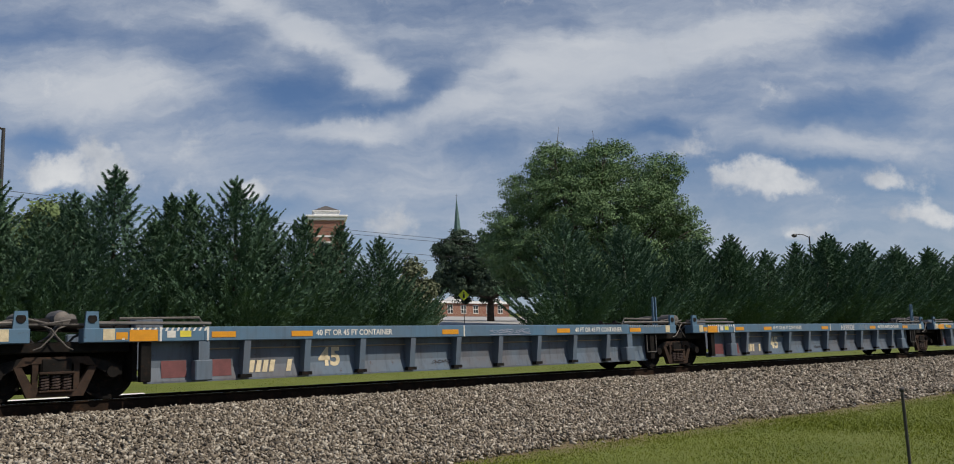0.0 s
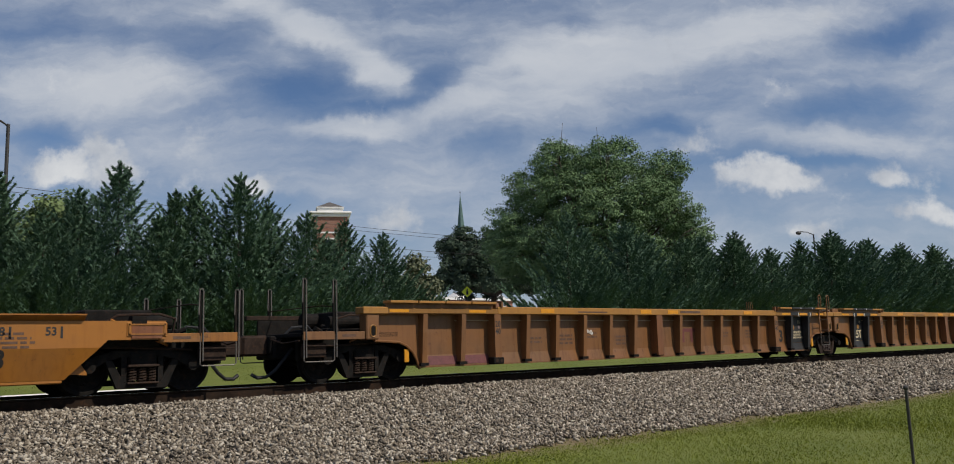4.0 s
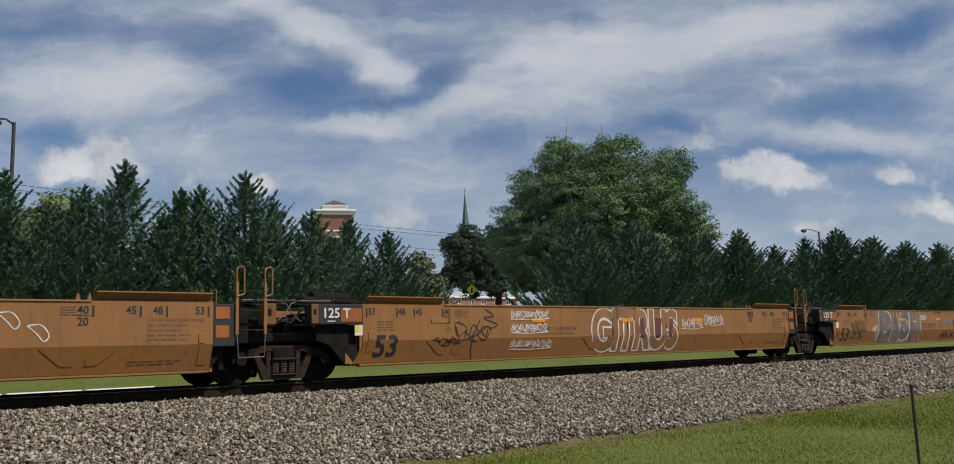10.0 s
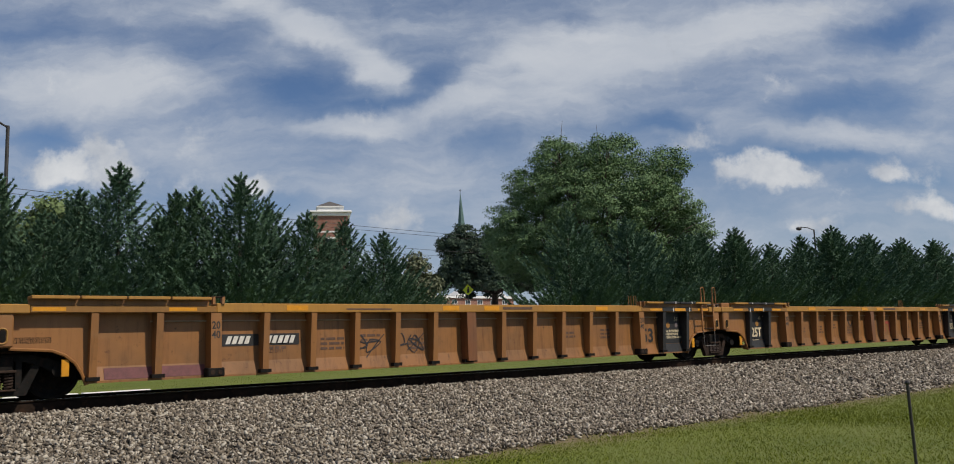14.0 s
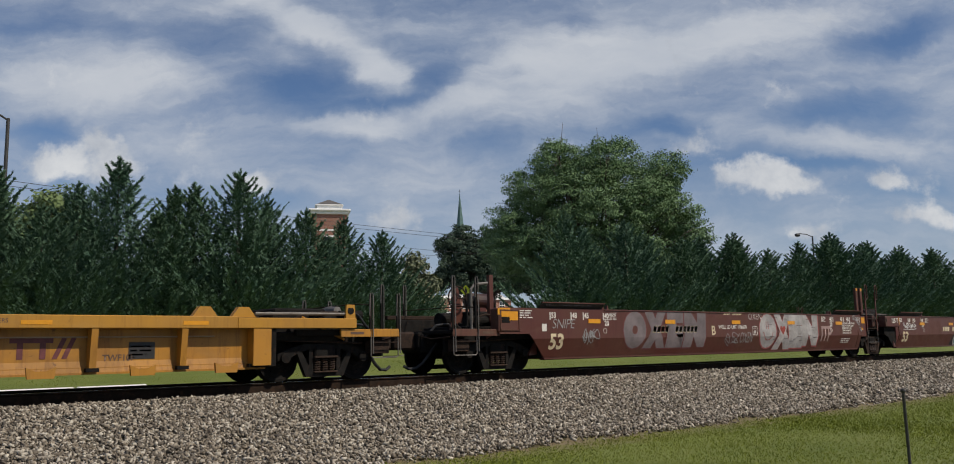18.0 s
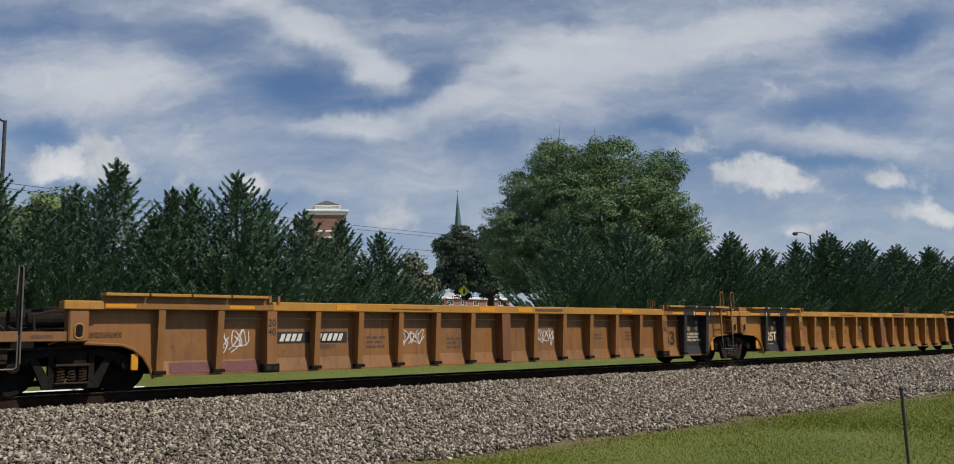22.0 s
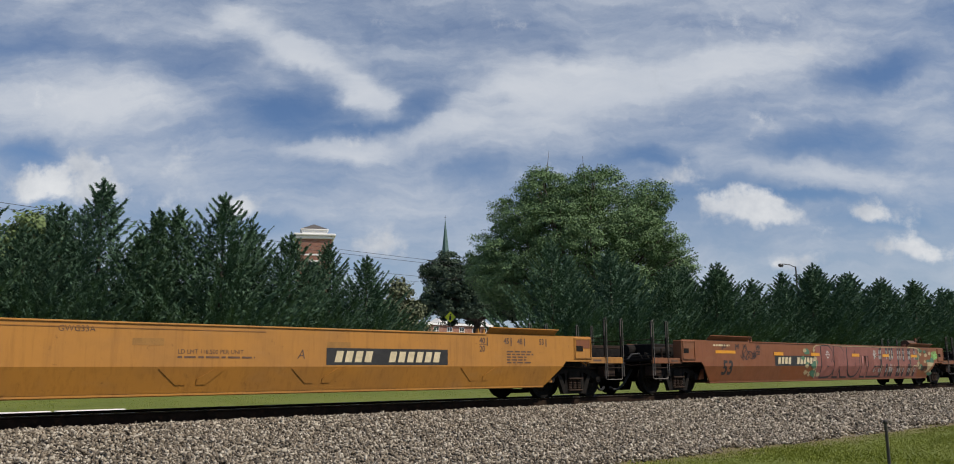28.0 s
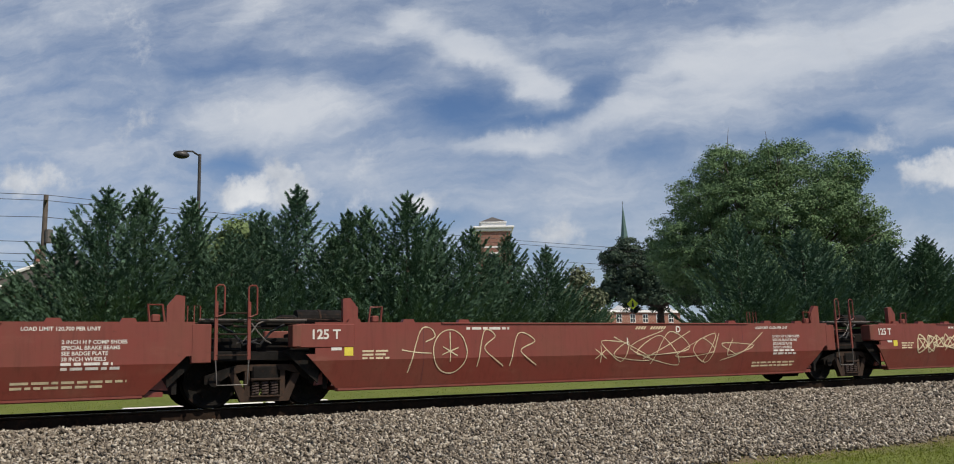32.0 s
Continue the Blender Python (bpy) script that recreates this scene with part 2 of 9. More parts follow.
plain("tie_wood", (0.018, 0.014, 0.011), 0.95, 0.0, 0.4, 3.0, 0.0, 0.3, 0.1)
plain("hose_rubber", (0.012, 0.012, 0.013), 0.6)
plain("spring_steel", (0.055, 0.036, 0.030), 0.75, 0.1, 0.3, 8.0, 0.3)
plain("mark_white", (0.66, 0.63, 0.57), 0.6, 0.0, 0.12, 9.0)
plain("mark_cream", (0.60, 0.50, 0.32), 0.6, 0.0, 0.15, 9.0)
plain("mark_black", (0.020, 0.019, 0.019), 0.55, 0.0, 0.3, 9.0)
plain("mark_brown", (0.105, 0.056, 0.034), 0.6, 0.0, 0.3, 9.0)
plain("mark_tan", (0.30, 0.145, 0.030), 0.6, 0.0, 0.1, 7.0)
plain("mark_maroon", (0.13, 0.035, 0.035), 0.6, 0.0, 0.2, 7.0)
plain("mark_rose", (0.30, 0.075, 0.070), 0.6, 0.0, 0.25, 3.0)
plain("spray_rosegrey", (0.30, 0.20, 0.18), 0.6, 0.0, 0.2, 3.0)
plain("mark_red", (0.28, 0.045, 0.030), 0.6, 0.0, 0.2, 7.0)
plain("reflector_yellow", (0.66, 0.28, 0.012), 0.35, 0.0, 0.08, 9.0)
plain("placard_yellow", (0.70, 0.58, 0.06), 0.45, 0.0, 0.08, 9.0)
plain("spray_faded", (0.36, 0.27, 0.21), 0.7, 0.0, 0.35, 9.0)
plain("spray_white", (0.62, 0.60, 0.57), 0.6, 0.0, 0.12, 6.0)
plain("spray_grey", (0.28, 0.28, 0.275), 0.55, 0.0, 0.18, 4.0)
plain("spray_faded", (0.155, 0.125, 0.125), 0.6, 0.0, 0.25, 2.0)
plain("spray_pink", (0.225, 0.082, 0.064), 0.6, 0.0, 0.15, 4.0)
plain("spray_black", (0.024, 0.022, 0.024), 0.55, 0.0, 0.3, 5.0)
plain("spray_blue", (0.07, 0.14, 0.30), 0.5, 0.0, 0.25, 4.0)
plain("spray_green", (0.065, 0.15, 0.09), 0.55, 0.0, 0.25, 4.0)
plain("spray_teal", (0.075, 0.21, 0.22), 0.5, 0.0, 0.25, 4.0)
plain("spray_lilac", (0.33, 0.34, 0.41), 0.5, 0.0, 0.15, 4.0)
plain("spray_cream", (0.40, 0.31, 0.18), 0.6, 0.0, 0.15, 5.0)
plain("spray_sky", (0.16, 0.30, 0.36), 0.6, 0.0, 0.2, 3.0)
plain("spray_smoke", (0.060, 0.052, 0.046), 0.6, 0.0, 0.45, 1.6)
plain("spray_ash", (0.150, 0.125, 0.105), 0.6, 0.0, 0.35, 1.4)
plain("spray_bluegrey", (0.095, 0.105, 0.125), 0.6, 0.0, 0.3, 2.0)
plain("spray_tan", (0.255, 0.125, 0.046), 0.6, 0.0, 0.25, 1.5)
plain("spray_olive", (0.050, 0.060, 0.030), 0.6, 0.0, 0.3, 4.0)
plain("spray_silver", (0.34, 0.315, 0.30), 0.55, 0.0, 0.28, 2.2)
plain("spray_lime", (0.25, 0.52, 0.16), 0.55, 0.0, 0.2, 5.0)
plain("spray_rose", (0.42, 0.10, 0.16), 0.55, 0.0, 0.2, 5.0)
plain("bark", (0.075, 0.058, 0.045), 0.9, 0.0, 0.4, 3.0, 0.0, 0.6)
plain("pole_wood", (0.12, 0.095, 0.075), 0.85, 0.0, 0.25, 2.0)
plain("lamp_metal", (0.06, 0.055, 0.05), 0.5, 0.3, 0.2, 4.0)
plain("white_trim", (0.78, 0.77, 0.74), 0.55, 0.0, 0.06, 2.0)
plain("roof_shingle", (0.11, 0.10, 0.095), 0.85, 0.0, 0.2, 3.0)
plain("copper_green", (0.085, 0.150, 0.140), 0.6, 0.2, 0.25, 1.5)
plain("pavement_grey", (0.42, 0.41, 0.39), 0.85, 0.0, 0.10, 0.25)
plain("wire_black", (0.02, 0.02, 0.02), 0.6)
plain("sign_yellow", (0.84, 0.88, 0.03), 0.4, 0.0, 0.05, 3.0)
plain("dark_glass", (0.02, 0.025, 0.03), 0.08, 0.0, 0.2, 2.0)


def leafy(name, dark, light):
    def build(n, b):
        r = n.add("ShaderNodeNewGeometry").outputs["Random Per Island"]
        big = n.noise(where(n), 0.5, 3.0, 0.5)
        c = n.mix(n.math("ADD", n.math("MULTIPLY", r, 0.30), n.math("MULTIPLY", big, 0.70)), dark, light)
        tint = n.add("ShaderNodeObjectInfo").outputs["Random"]
        c = n.mix(n.math("MULTIPLY", tint, 0.35), c, n.mix(1.0, c, (1.25, 1.15, 0.75), "MULTIPLY"))
        n.give(b.inputs["Base Color"], c)
        b.inputs["Roughness"].default_value = 0.6
        b.inputs["Specular IOR Level"].default_value = 0.12
        b.inputs["Subsurface Weight"].default_value = 0.0
    return material(name, build)


leafy("cypress_leaf", (0.056, 0.106, 0.072), (0.106, 0.178, 0.112))
leafy("oak_leaf", (0.110, 0.180, 0.090), (0.160, 0.245, 0.120))
leafy("deep_leaf", (0.038, 0.064, 0.048), (0.080, 0.115, 0.080))
leafy("shrub_leaf", (0.105, 0.125, 0.078), (0.180, 0.195, 0.130))
leafy("dark_leaf", (0.058, 0.095, 0.060), (0.088, 0.130, 0.080))
leafy("pale_leaf", (0.110, 0.160, 0.068), (0.175, 0.235, 0.105))
leafy("grass_blade", (0.125, 0.160, 0.018), (0.195, 0.222, 0.034))


def stone_mat(n, b):
    r = n.add("ShaderNodeNewGeometry").outputs["Random Per Island"]
    tone = n.tree.nodes.new("ShaderNodeValToRGB")
    n.give(tone.inputs[0], r)
    e = tone.color_ramp.elements
    e[0].position, e[0].color = 0.0, (0.048, 0.041, 0.033, 1)
    e[1].position, e[1].color = 1.0, (0.60, 0.54, 0.44, 1)
    for pos, col in ((0.3, (0.140, 0.113, 0.083, 1)), (0.55, (0.244, 0.200, 0.146, 1)), (0.8, (0.38, 0.336, 0.268, 1))):
        k = e.new(pos)
        k.color = col
    c = n.mix(n.math("MULTIPLY", n.noise(where(n), 40.0, 5.0, 0.6), 0.30), tone.outputs[0], (0.21, 0.172, 0.125))
    n.give(b.inputs["Base Color"], c)
    b.inputs["Roughness"].default_value = 0.85


material("ballast_stone", stone_mat)


def ground_mat(n, b):
    p = where(n)
    wide = n.ramp(n.noise(p, 0.35, 5.0, 0.6), 0.3, 0.7)
    c = n.mix(wide, (0.105, 0.138, 0.016), (0.155, 0.182, 0.028))
    c = n.mix(n.math("MULTIPLY", n.ramp(n.noise(p, 3.0, 6.0, 0.7), 0.45, 0.72), 0.5), c, (0.20, 0.19, 0.05))
    c = n.mix(n.math("MULTIPLY", n.ramp(n.noise(p, 30.0, 4.0, 0.7), 0.4, 0.7), 0.4), c, (0.07, 0.10, 0.014))
    # worn earth and straw where the lawn meets the stones
    across = n.add("ShaderNodeSeparateXYZ", p).outputs[1]
    worn = n.math("MULTIPLY", n.ramp(n.math("ADD", across, n.math("MULTIPLY", n.noise(p, 1.7, 6.0, 0.7), 2.2)), 10.0, 11.2), n.ramp(across, 11.5, 10.5))
    c = n.mix(worn, c, (0.19, 0.14, 0.075))
    n.give(b.inputs["Base Color"], c)
    b.inputs["Roughness"].default_value = 0.9
    bump(n, b, n.noise(p, 25.0, 5.0, 0.7), 0.6, 0.04)


material("turf", ground_mat)


def gravel_mat(n, b):
    p = where(n)
    v = n.tree.nodes.new("ShaderNodeTexVoronoi")
    n.give(v.inputs["Vector"], p)
    v.inputs["Scale"].default_value = 17.0
    # bed nearly black: shade in the gaps between stones is in its colour
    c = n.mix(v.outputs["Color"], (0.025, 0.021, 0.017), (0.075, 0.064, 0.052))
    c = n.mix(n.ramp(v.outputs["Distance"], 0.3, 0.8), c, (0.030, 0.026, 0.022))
    n.give(b.inputs["Base Color"], c)
    b.inputs["Roughness"].default_value = 0.9
    b.inputs["Specular IOR Level"].default_value = 0.1
    bump(n, b, n.math("SUBTRACT", 1.0, v.outputs["Distance"]), 0.8, 0.03)


material("gravel", gravel_mat)


def brick_mat(n, b):
    t = n.tree.nodes.new("ShaderNodeTexBrick")
    p = where(n)
    sep = n.add("ShaderNodeSeparateXYZ", p)
    n.give(t.inputs["Vector"], n.add("ShaderNodeCombineXYZ", n.math("ADD", sep.outputs[0], sep.outputs[1]), sep.outputs[2], 0.0))
    t.inputs["Color1"].default_value, t.inputs["Color2"].default_value = (0.27, 0.105, 0.065, 1), (0.20, 0.075, 0.05, 1)
    t.inputs["Mortar"].default_value = (0.34, 0.27, 0.22, 1)
    t.inputs["Scale"].default_value, t.inputs["Mortar Size"].default_value = 4.5, 0.02
    n.give(b.inputs["Base Color"], t.outputs["Color"])
    b.inputs["Roughness"].default_value = 0.85


material("brickwork", brick_mat)


# ---- making of meshes ----
def mesh_of(bm, mat, name="mesh", smooth=False):
    bmesh.ops.recalc_face_normals(bm, faces=bm.faces)
    me = bpy.data.meshes.new(name)
    bm.to_mesh(me)
    bm.free()
    me.materials.append(MATS[mat])
    if smooth:
        me.polygons.foreach_set("use_smooth", [True] * len(me.polygons))
    return me


def part(name, bm, mat, parent=None, label="", colour=None, smooth=False):
    me = bm if isinstance(bm, bpy.types.Mesh) else mesh_of(bm, mat, name, smooth)
    ob = new(name, me)
    if parent is not None:
        ob.parent = parent
    if label:
        ob["label"] = label
    if colour is not None:
        ob.color = (*colour, 1)
    return ob


def box(bm, x0, x1, y0, y1, z0, z1):
    p = [bm.verts.new(c) for c in ((x0, y0, z0), (x1, y0, z0), (x1, y1, z0), (x0, y1, z0), (x0, y0, z1), (x1, y0, z1), (x1, y1, z1), (x0, y1, z1))]
    for q in ((0, 3, 2, 1), (4, 5, 6, 7), (0, 1, 5, 4), (1, 2, 6, 5), (2, 3, 7, 6), (3, 0, 4, 7)):
        bm.faces.new([p[i] for i in q])
    return bm


def boxed(x0, x1, y0, y1, z0, z1, bevel=0.0):
    bm = box(bmesh.new(), min(x0, x1), max(x0, x1), y0, y1, z0, z1)
    if bevel:
        bmesh.ops.bevel(bm, geom=bm.edges[:], offset=bevel, segments=1, affect="EDGES")
    return bm


def plate(bm, pts, yf, thick):
    """A plate over the outline pts (x, z), its outer face at yf (a number or a function of z), thick metres deep."""
    f = yf if callable(yf) else (lambda z: yf)
    a = [bm.verts.new((x, f(z), z)) for x, z in pts]
    b = [bm.verts.new((x, f(z) + thick, z)) for x, z in pts]
    bm.faces.new(a)
    bm.faces.new(b[::-1])
    for i in range(len(pts)):
        j = (i + 1) % len(pts)
        bm.faces.new((a[i], b[i], b[j], a[j]))
    return bm


def rod(bm, a, b, r, n=8, r2=None):
    a, b = Vector(a), Vector(b)
    z = (b - a).normalized()
    x = z.orthogonal().normalized()
    y = z.cross(x)
    r2 = r if r2 is None else r2
    ra = [bm.verts.new(a + (x * math.cos(k * math.tau / n) + y * math.sin(k * math.tau / n)) * r) for k in range(n)]
    rb = [bm.verts.new(b + (x * math.cos(k * math.tau / n) + y * math.sin(k * math.tau / n)) * r2) for k in range(n)]
    for k in range(n):
        bm.faces.new((ra[k], ra[(k + 1) % n], rb[(k + 1) % n], rb[k]))
    bm.faces.new(ra[::-1])
    bm.faces.new(rb)
    return bm


def pipe(bm, pts, r, n=6):
    """One unbroken tube through a run of points."""
    pts = [Vector(p) for p in pts]
    last, x = None, None
    for i, p in enumerate(pts):
        z = (pts[min(i + 1, len(pts) - 1)] - pts[max(i - 1, 0)]).normalized()
        x = z.orthogonal().normalized() if x is None else (x - z * x.dot(z)).normalized()
        y = z.cross(x)
        ring = [bm.verts.new(p + (x * math.cos(k * math.tau / n) + y * math.sin(k * math.tau / n)) * r) for k in range(n)]
        if last is None:
            bm.faces.new(ring[::-1])
        else:
            for k in range(n):
                bm.faces.new((last[k], last[(k + 1) % n], ring[(k + 1) % n], ring[k]))
        last = ring
    bm.faces.new(last)
    return bm


def lathe(bm, profile, centre, n=28):
    """profile: (y along the axle, radius)."""
    cx, cz = centre
    rings = [[bm.verts.new((cx + r * math.cos(k * math.tau / n), y, cz + r * math.sin(k * math.tau / n))) for k in range(n)] for y, r in profile]
    for a, b in zip(rings, rings[1:]):
        for k in range(n):
            bm.faces.new((a[k], a[(k + 1) % n], b[(k + 1) % n], b[k]))
    bm.faces.new(rings[0])
    bm.faces.new(rings[-1][::-1])
    return bm


TEXTS = {}


def text_mesh(words, size, mat, shear=0.0, bold=0.0, squeeze=1.0):
    key = (words, size, mat, shear, bold, squeeze)
    if key not in TEXTS:
        cu = bpy.data.curves.new("words", "FONT")
        cu.body, cu.size, cu.shear, cu.offset, cu.extrude = words, size, shear, bold, 0.002
        cu.resolution_u = 3
        ob = bpy.data.objects.new("words", cu)
        me = bpy.data.meshes.new_from_object(ob)
        bpy.data.objects.remove(ob)
        bpy.data.curves.remove(cu)
        me.materials.clear()
        me.materials.append(MATS[mat])
        me.transform(Matrix.Rotation(radians(90), 4, "X") @ Matrix.Diagonal((squeeze, 1, 1, 1)))
        TEXTS[key] = me
    return TEXTS[key]


# ---- the ground ----
TRACK_Y = 16.4
GRASS_Z = -1.0
PROFILE = [(-900, -1.2), (-40, -1.1), (-8, GRASS_Z), (9.3, GRASS_Z), (10.6, -0.90), (14.1, -0.36), (14.6, -0.265), (18.3, -0.265), (19.6, -0.62), (23, -0.55),
           (30, -0.05), (40, 0.9), (50, 1.85), (60, 2.9), (70, 3.85), (100, 5.7), (130, 7.8), (180, 11.6), (260, 13.5), (700, 16.0), (3000, 18.0)]


def ground_z(y):
    for (a, za), (b, zb) in zip(PROFILE, PROFILE[1:]):
        if y <= b:
            return za + (zb - za) * (y - a) / (b - a)
    return PROFILE[-1][1]


def sheet(name, xs, ys, mat, lift=0.0, rough=0.0, label="", category=""):
    xs, ys = np.array(xs, float), np.array(ys, float)
    gx, gy = np.meshgrid(xs, ys)
    gz = np.vectorize(ground_z)(gy) + lift
    if rough:
        gz += rough * np.vectorize(lambda a, b: noise.noise(Vector((a * 0.35, b * 0.35, 0))))(gx, gy)
    n, m = len(xs), len(ys)
    i = (np.arange(m - 1)[:, None] * n + np.arange(n - 1)).ravel()
    me = bpy.data.meshes.new(name)
    me.from_pydata(np.stack([gx.ravel(), gy.ravel(), gz.ravel()], 1).tolist(), [], np.stack([i, i + 1, i + n + 1, i + n], 1).tolist())
    me.materials.append(MATS[mat])
    me.polygons.foreach_set("use_smooth", [True] * len(me.polygons))
    return tagged(new(name, me), label, category, kind="structure")


lawn_ys = [-900, -200, -40, -8, -2, 0, 2, 4, 6, 7, 8, 8.7, 9.3, 9.9, 10.6, 12, 14.1, 14.6, 18.3, 19, 19.6, 21, 23, 26, 30, 35, 40, 45, 50, 60, 70, 85, 100, 130, 180, 260, 700, 3000]
lawn_xs = [-3000, -600, -150, -60, -30, -15] + list(range(-10, 40, 2)) + [45, 50, 60, 75, 90, 120, 160, 250, 500, 900, 3000]
sheet("ground", lawn_xs, lawn_ys, "turf", 0, 0.03, "mown green lawn that rises behind the railway", "lawn")
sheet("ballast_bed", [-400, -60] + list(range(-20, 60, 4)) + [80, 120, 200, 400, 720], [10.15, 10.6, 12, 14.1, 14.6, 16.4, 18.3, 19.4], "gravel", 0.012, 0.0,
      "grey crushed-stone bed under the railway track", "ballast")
sheet("car_park", [36 + 4 * k for k in range(26)], [47, 50, 54, 60, 70, 85, 100, 115, 126], "pavement_grey", 0.06, 0.0, "pale grey paved lot on the slope", "pavement")


def scatter_stones(name, count, x0, x1, near, label):
    """Loose crushed stones, each a rough angular lump, over the bank of the track."""
    rng = np.random.default_rng(5 + count)
    base = np.array([(-1, -1, -1), (1, -1, -1), (1, 1, -1), (-1, 1, -1), (-1, -1, 1), (1, -1, 1), (1, 1, 1), (-1, 1, 1)], float)
    tri = np.array([(0, 2, 1), (0, 3, 2), (4, 5, 6), (4, 6, 7), (0, 1, 5), (0, 5, 4), (1, 2, 6), (1, 6, 5), (2, 3, 7), (2, 7, 6), (3, 0, 4), (3, 4, 7)])
    x = x0 + (x1 - x0) * rng.random(count) ** (1.0 if near else 1.25)
    y = 9.72 + rng.random(count) * 5.47
    edge = 9.95 + 0.22 * np.sin(x * 1.3) + 0.18 * np.sin(x * 3.7 + 1) + 0.25 * rng.standard_normal(count)
    keep = y > edge
    x, y = x[keep], y[keep]
    n = len(x)
    z = np.interp(y, [p[0] for p in PROFILE], [p[1] for p in PROFILE]) + 0.012 + rng.random(n) ** 1.3 * 0.075
    size = (0.0245 if near else 0.034) * (0.62 + 0.75 * rng.random(n) ** 1.5)
    s = size[:, None] * np.array([1.55, 0.80, 0.55]) * (0.7 + 0.6 * rng.random((n, 3)))
    v = base[None] * (0.42 + 0.68 * rng.random((n, 8, 3))) * s[:, None, :]
    q = rng.standard_normal((n, 4)) * np.array([1.0, 0.5, 0.5, 1.0])
    q /= np.linalg.norm(q, axis=1)[:, None]
    w, a, b, c = q.T
    R = np.stack([np.stack([1 - 2 * (b * b + c * c), 2 * (a * b - c * w), 2 * (a * c + b * w)], 1),
                  np.stack([2 * (a * b + c * w), 1 - 2 * (a * a + c * c), 2 * (b * c - a * w)], 1),
                  np.stack([2 * (a * c - b * w), 2 * (b * c + a * w), 1 - 2 * (a * a + b * b)], 1)], 1)
    v = np.einsum("nij,nkj->nki", R, v) + np.stack([x, y, z], 1)[:, None, :]
    f = (tri[None] + (np.arange(n) * 8)[:, None, None]).reshape(-1, 3)
    me = bpy.data.meshes.new(name)
    me.vertices.add(n * 8)
    me.vertices.foreach_set("co", v.reshape(-1))
    me.loops.add(len(f) * 3)
    me.loops.foreach_set("vertex_index", f.reshape(-1).astype(np.int32))
    me.polygons.add(len(f))
    me.polygons.foreach_set("loop_start", np.arange(0, len(f) * 3, 3, dtype=np.int32))
    me.update()
    me.materials.append(MATS["ballast_stone"])
    return tagged(new(name, me), label, "ballast", kind="stuff")


scatter_stones("ballast_stones", 112000, -3.5, 20.0, True, "loose grey and tan crushed stones beside the rails")
scatter_stones("far_ballast_stones", 48000, 20.0, 72.0, False, "loose grey crushed stones along the track")


def blades(name, count, x0, x1, y0, y1, tall, label):
    rng = np.random.default_rng(count)
    x = x0 + (x1 - x0) * rng.random(count) ** 1.3
    y = y0 + (y1 - y0) * rng.random(count)
    if y1 > 9:
        fringe = rng.random(count)
        k = fringe < 0.05
        y[k] = y1 - 0.6 + 1.0 * rng.random(k.sum()) ** 1.5 + 0.25 * np.sin(x[k] * 1.3) + 0.15 * np.sin(x[k] * 4.1)
    z = np.interp(y, [p[0] for p in PROFILE], [p[1] for p in PROFILE]) - 0.01
    a = rng.random(count) * math.tau
    h = tall * (0.5 + rng.random(count))
    w = 0.006 + 0.006 * rng.random(count)
    lean = 0.6 * h[:, None] * rng.standard_normal((count, 2))
    p = np.zeros((count, 3, 3))
    p[:, 0] = np.stack([x + np.cos(a) * w, y + np.sin(a) * w, z], 1)
    p[:, 1] = np.stack([x - np.cos(a) * w, y - np.sin(a) * w, z], 1)
    p[:, 2] = np.stack([x + lean[:, 0], y + lean[:, 1], z + h], 1)
    me = bpy.data.meshes.new(name)
    me.vertices.add(count * 3)
    me.vertices.foreach_set("co", p.reshape(-1))
    me.loops.add(count * 3)
    me.loops.foreach_set("vertex_index", np.arange(count * 3, dtype=np.int32))
    me.polygons.add(count)
    me.polygons.foreach_set("loop_start", np.arange(0, count * 3, 3, dtype=np.int32))
    me.update()
    me.materials.append(MATS["grass_blade"])
    return tagged(new(name, me), label, "grass", kind="stuff")


blades("grass", 260000, 2.0, 34.0, 2.0, 9.7, 0.034, "short green mown grass in front of the track")
blades("far_grass", 60000, -6.0, 60.0, 19.6, 32.0, 0.035, "green grass behind the track")


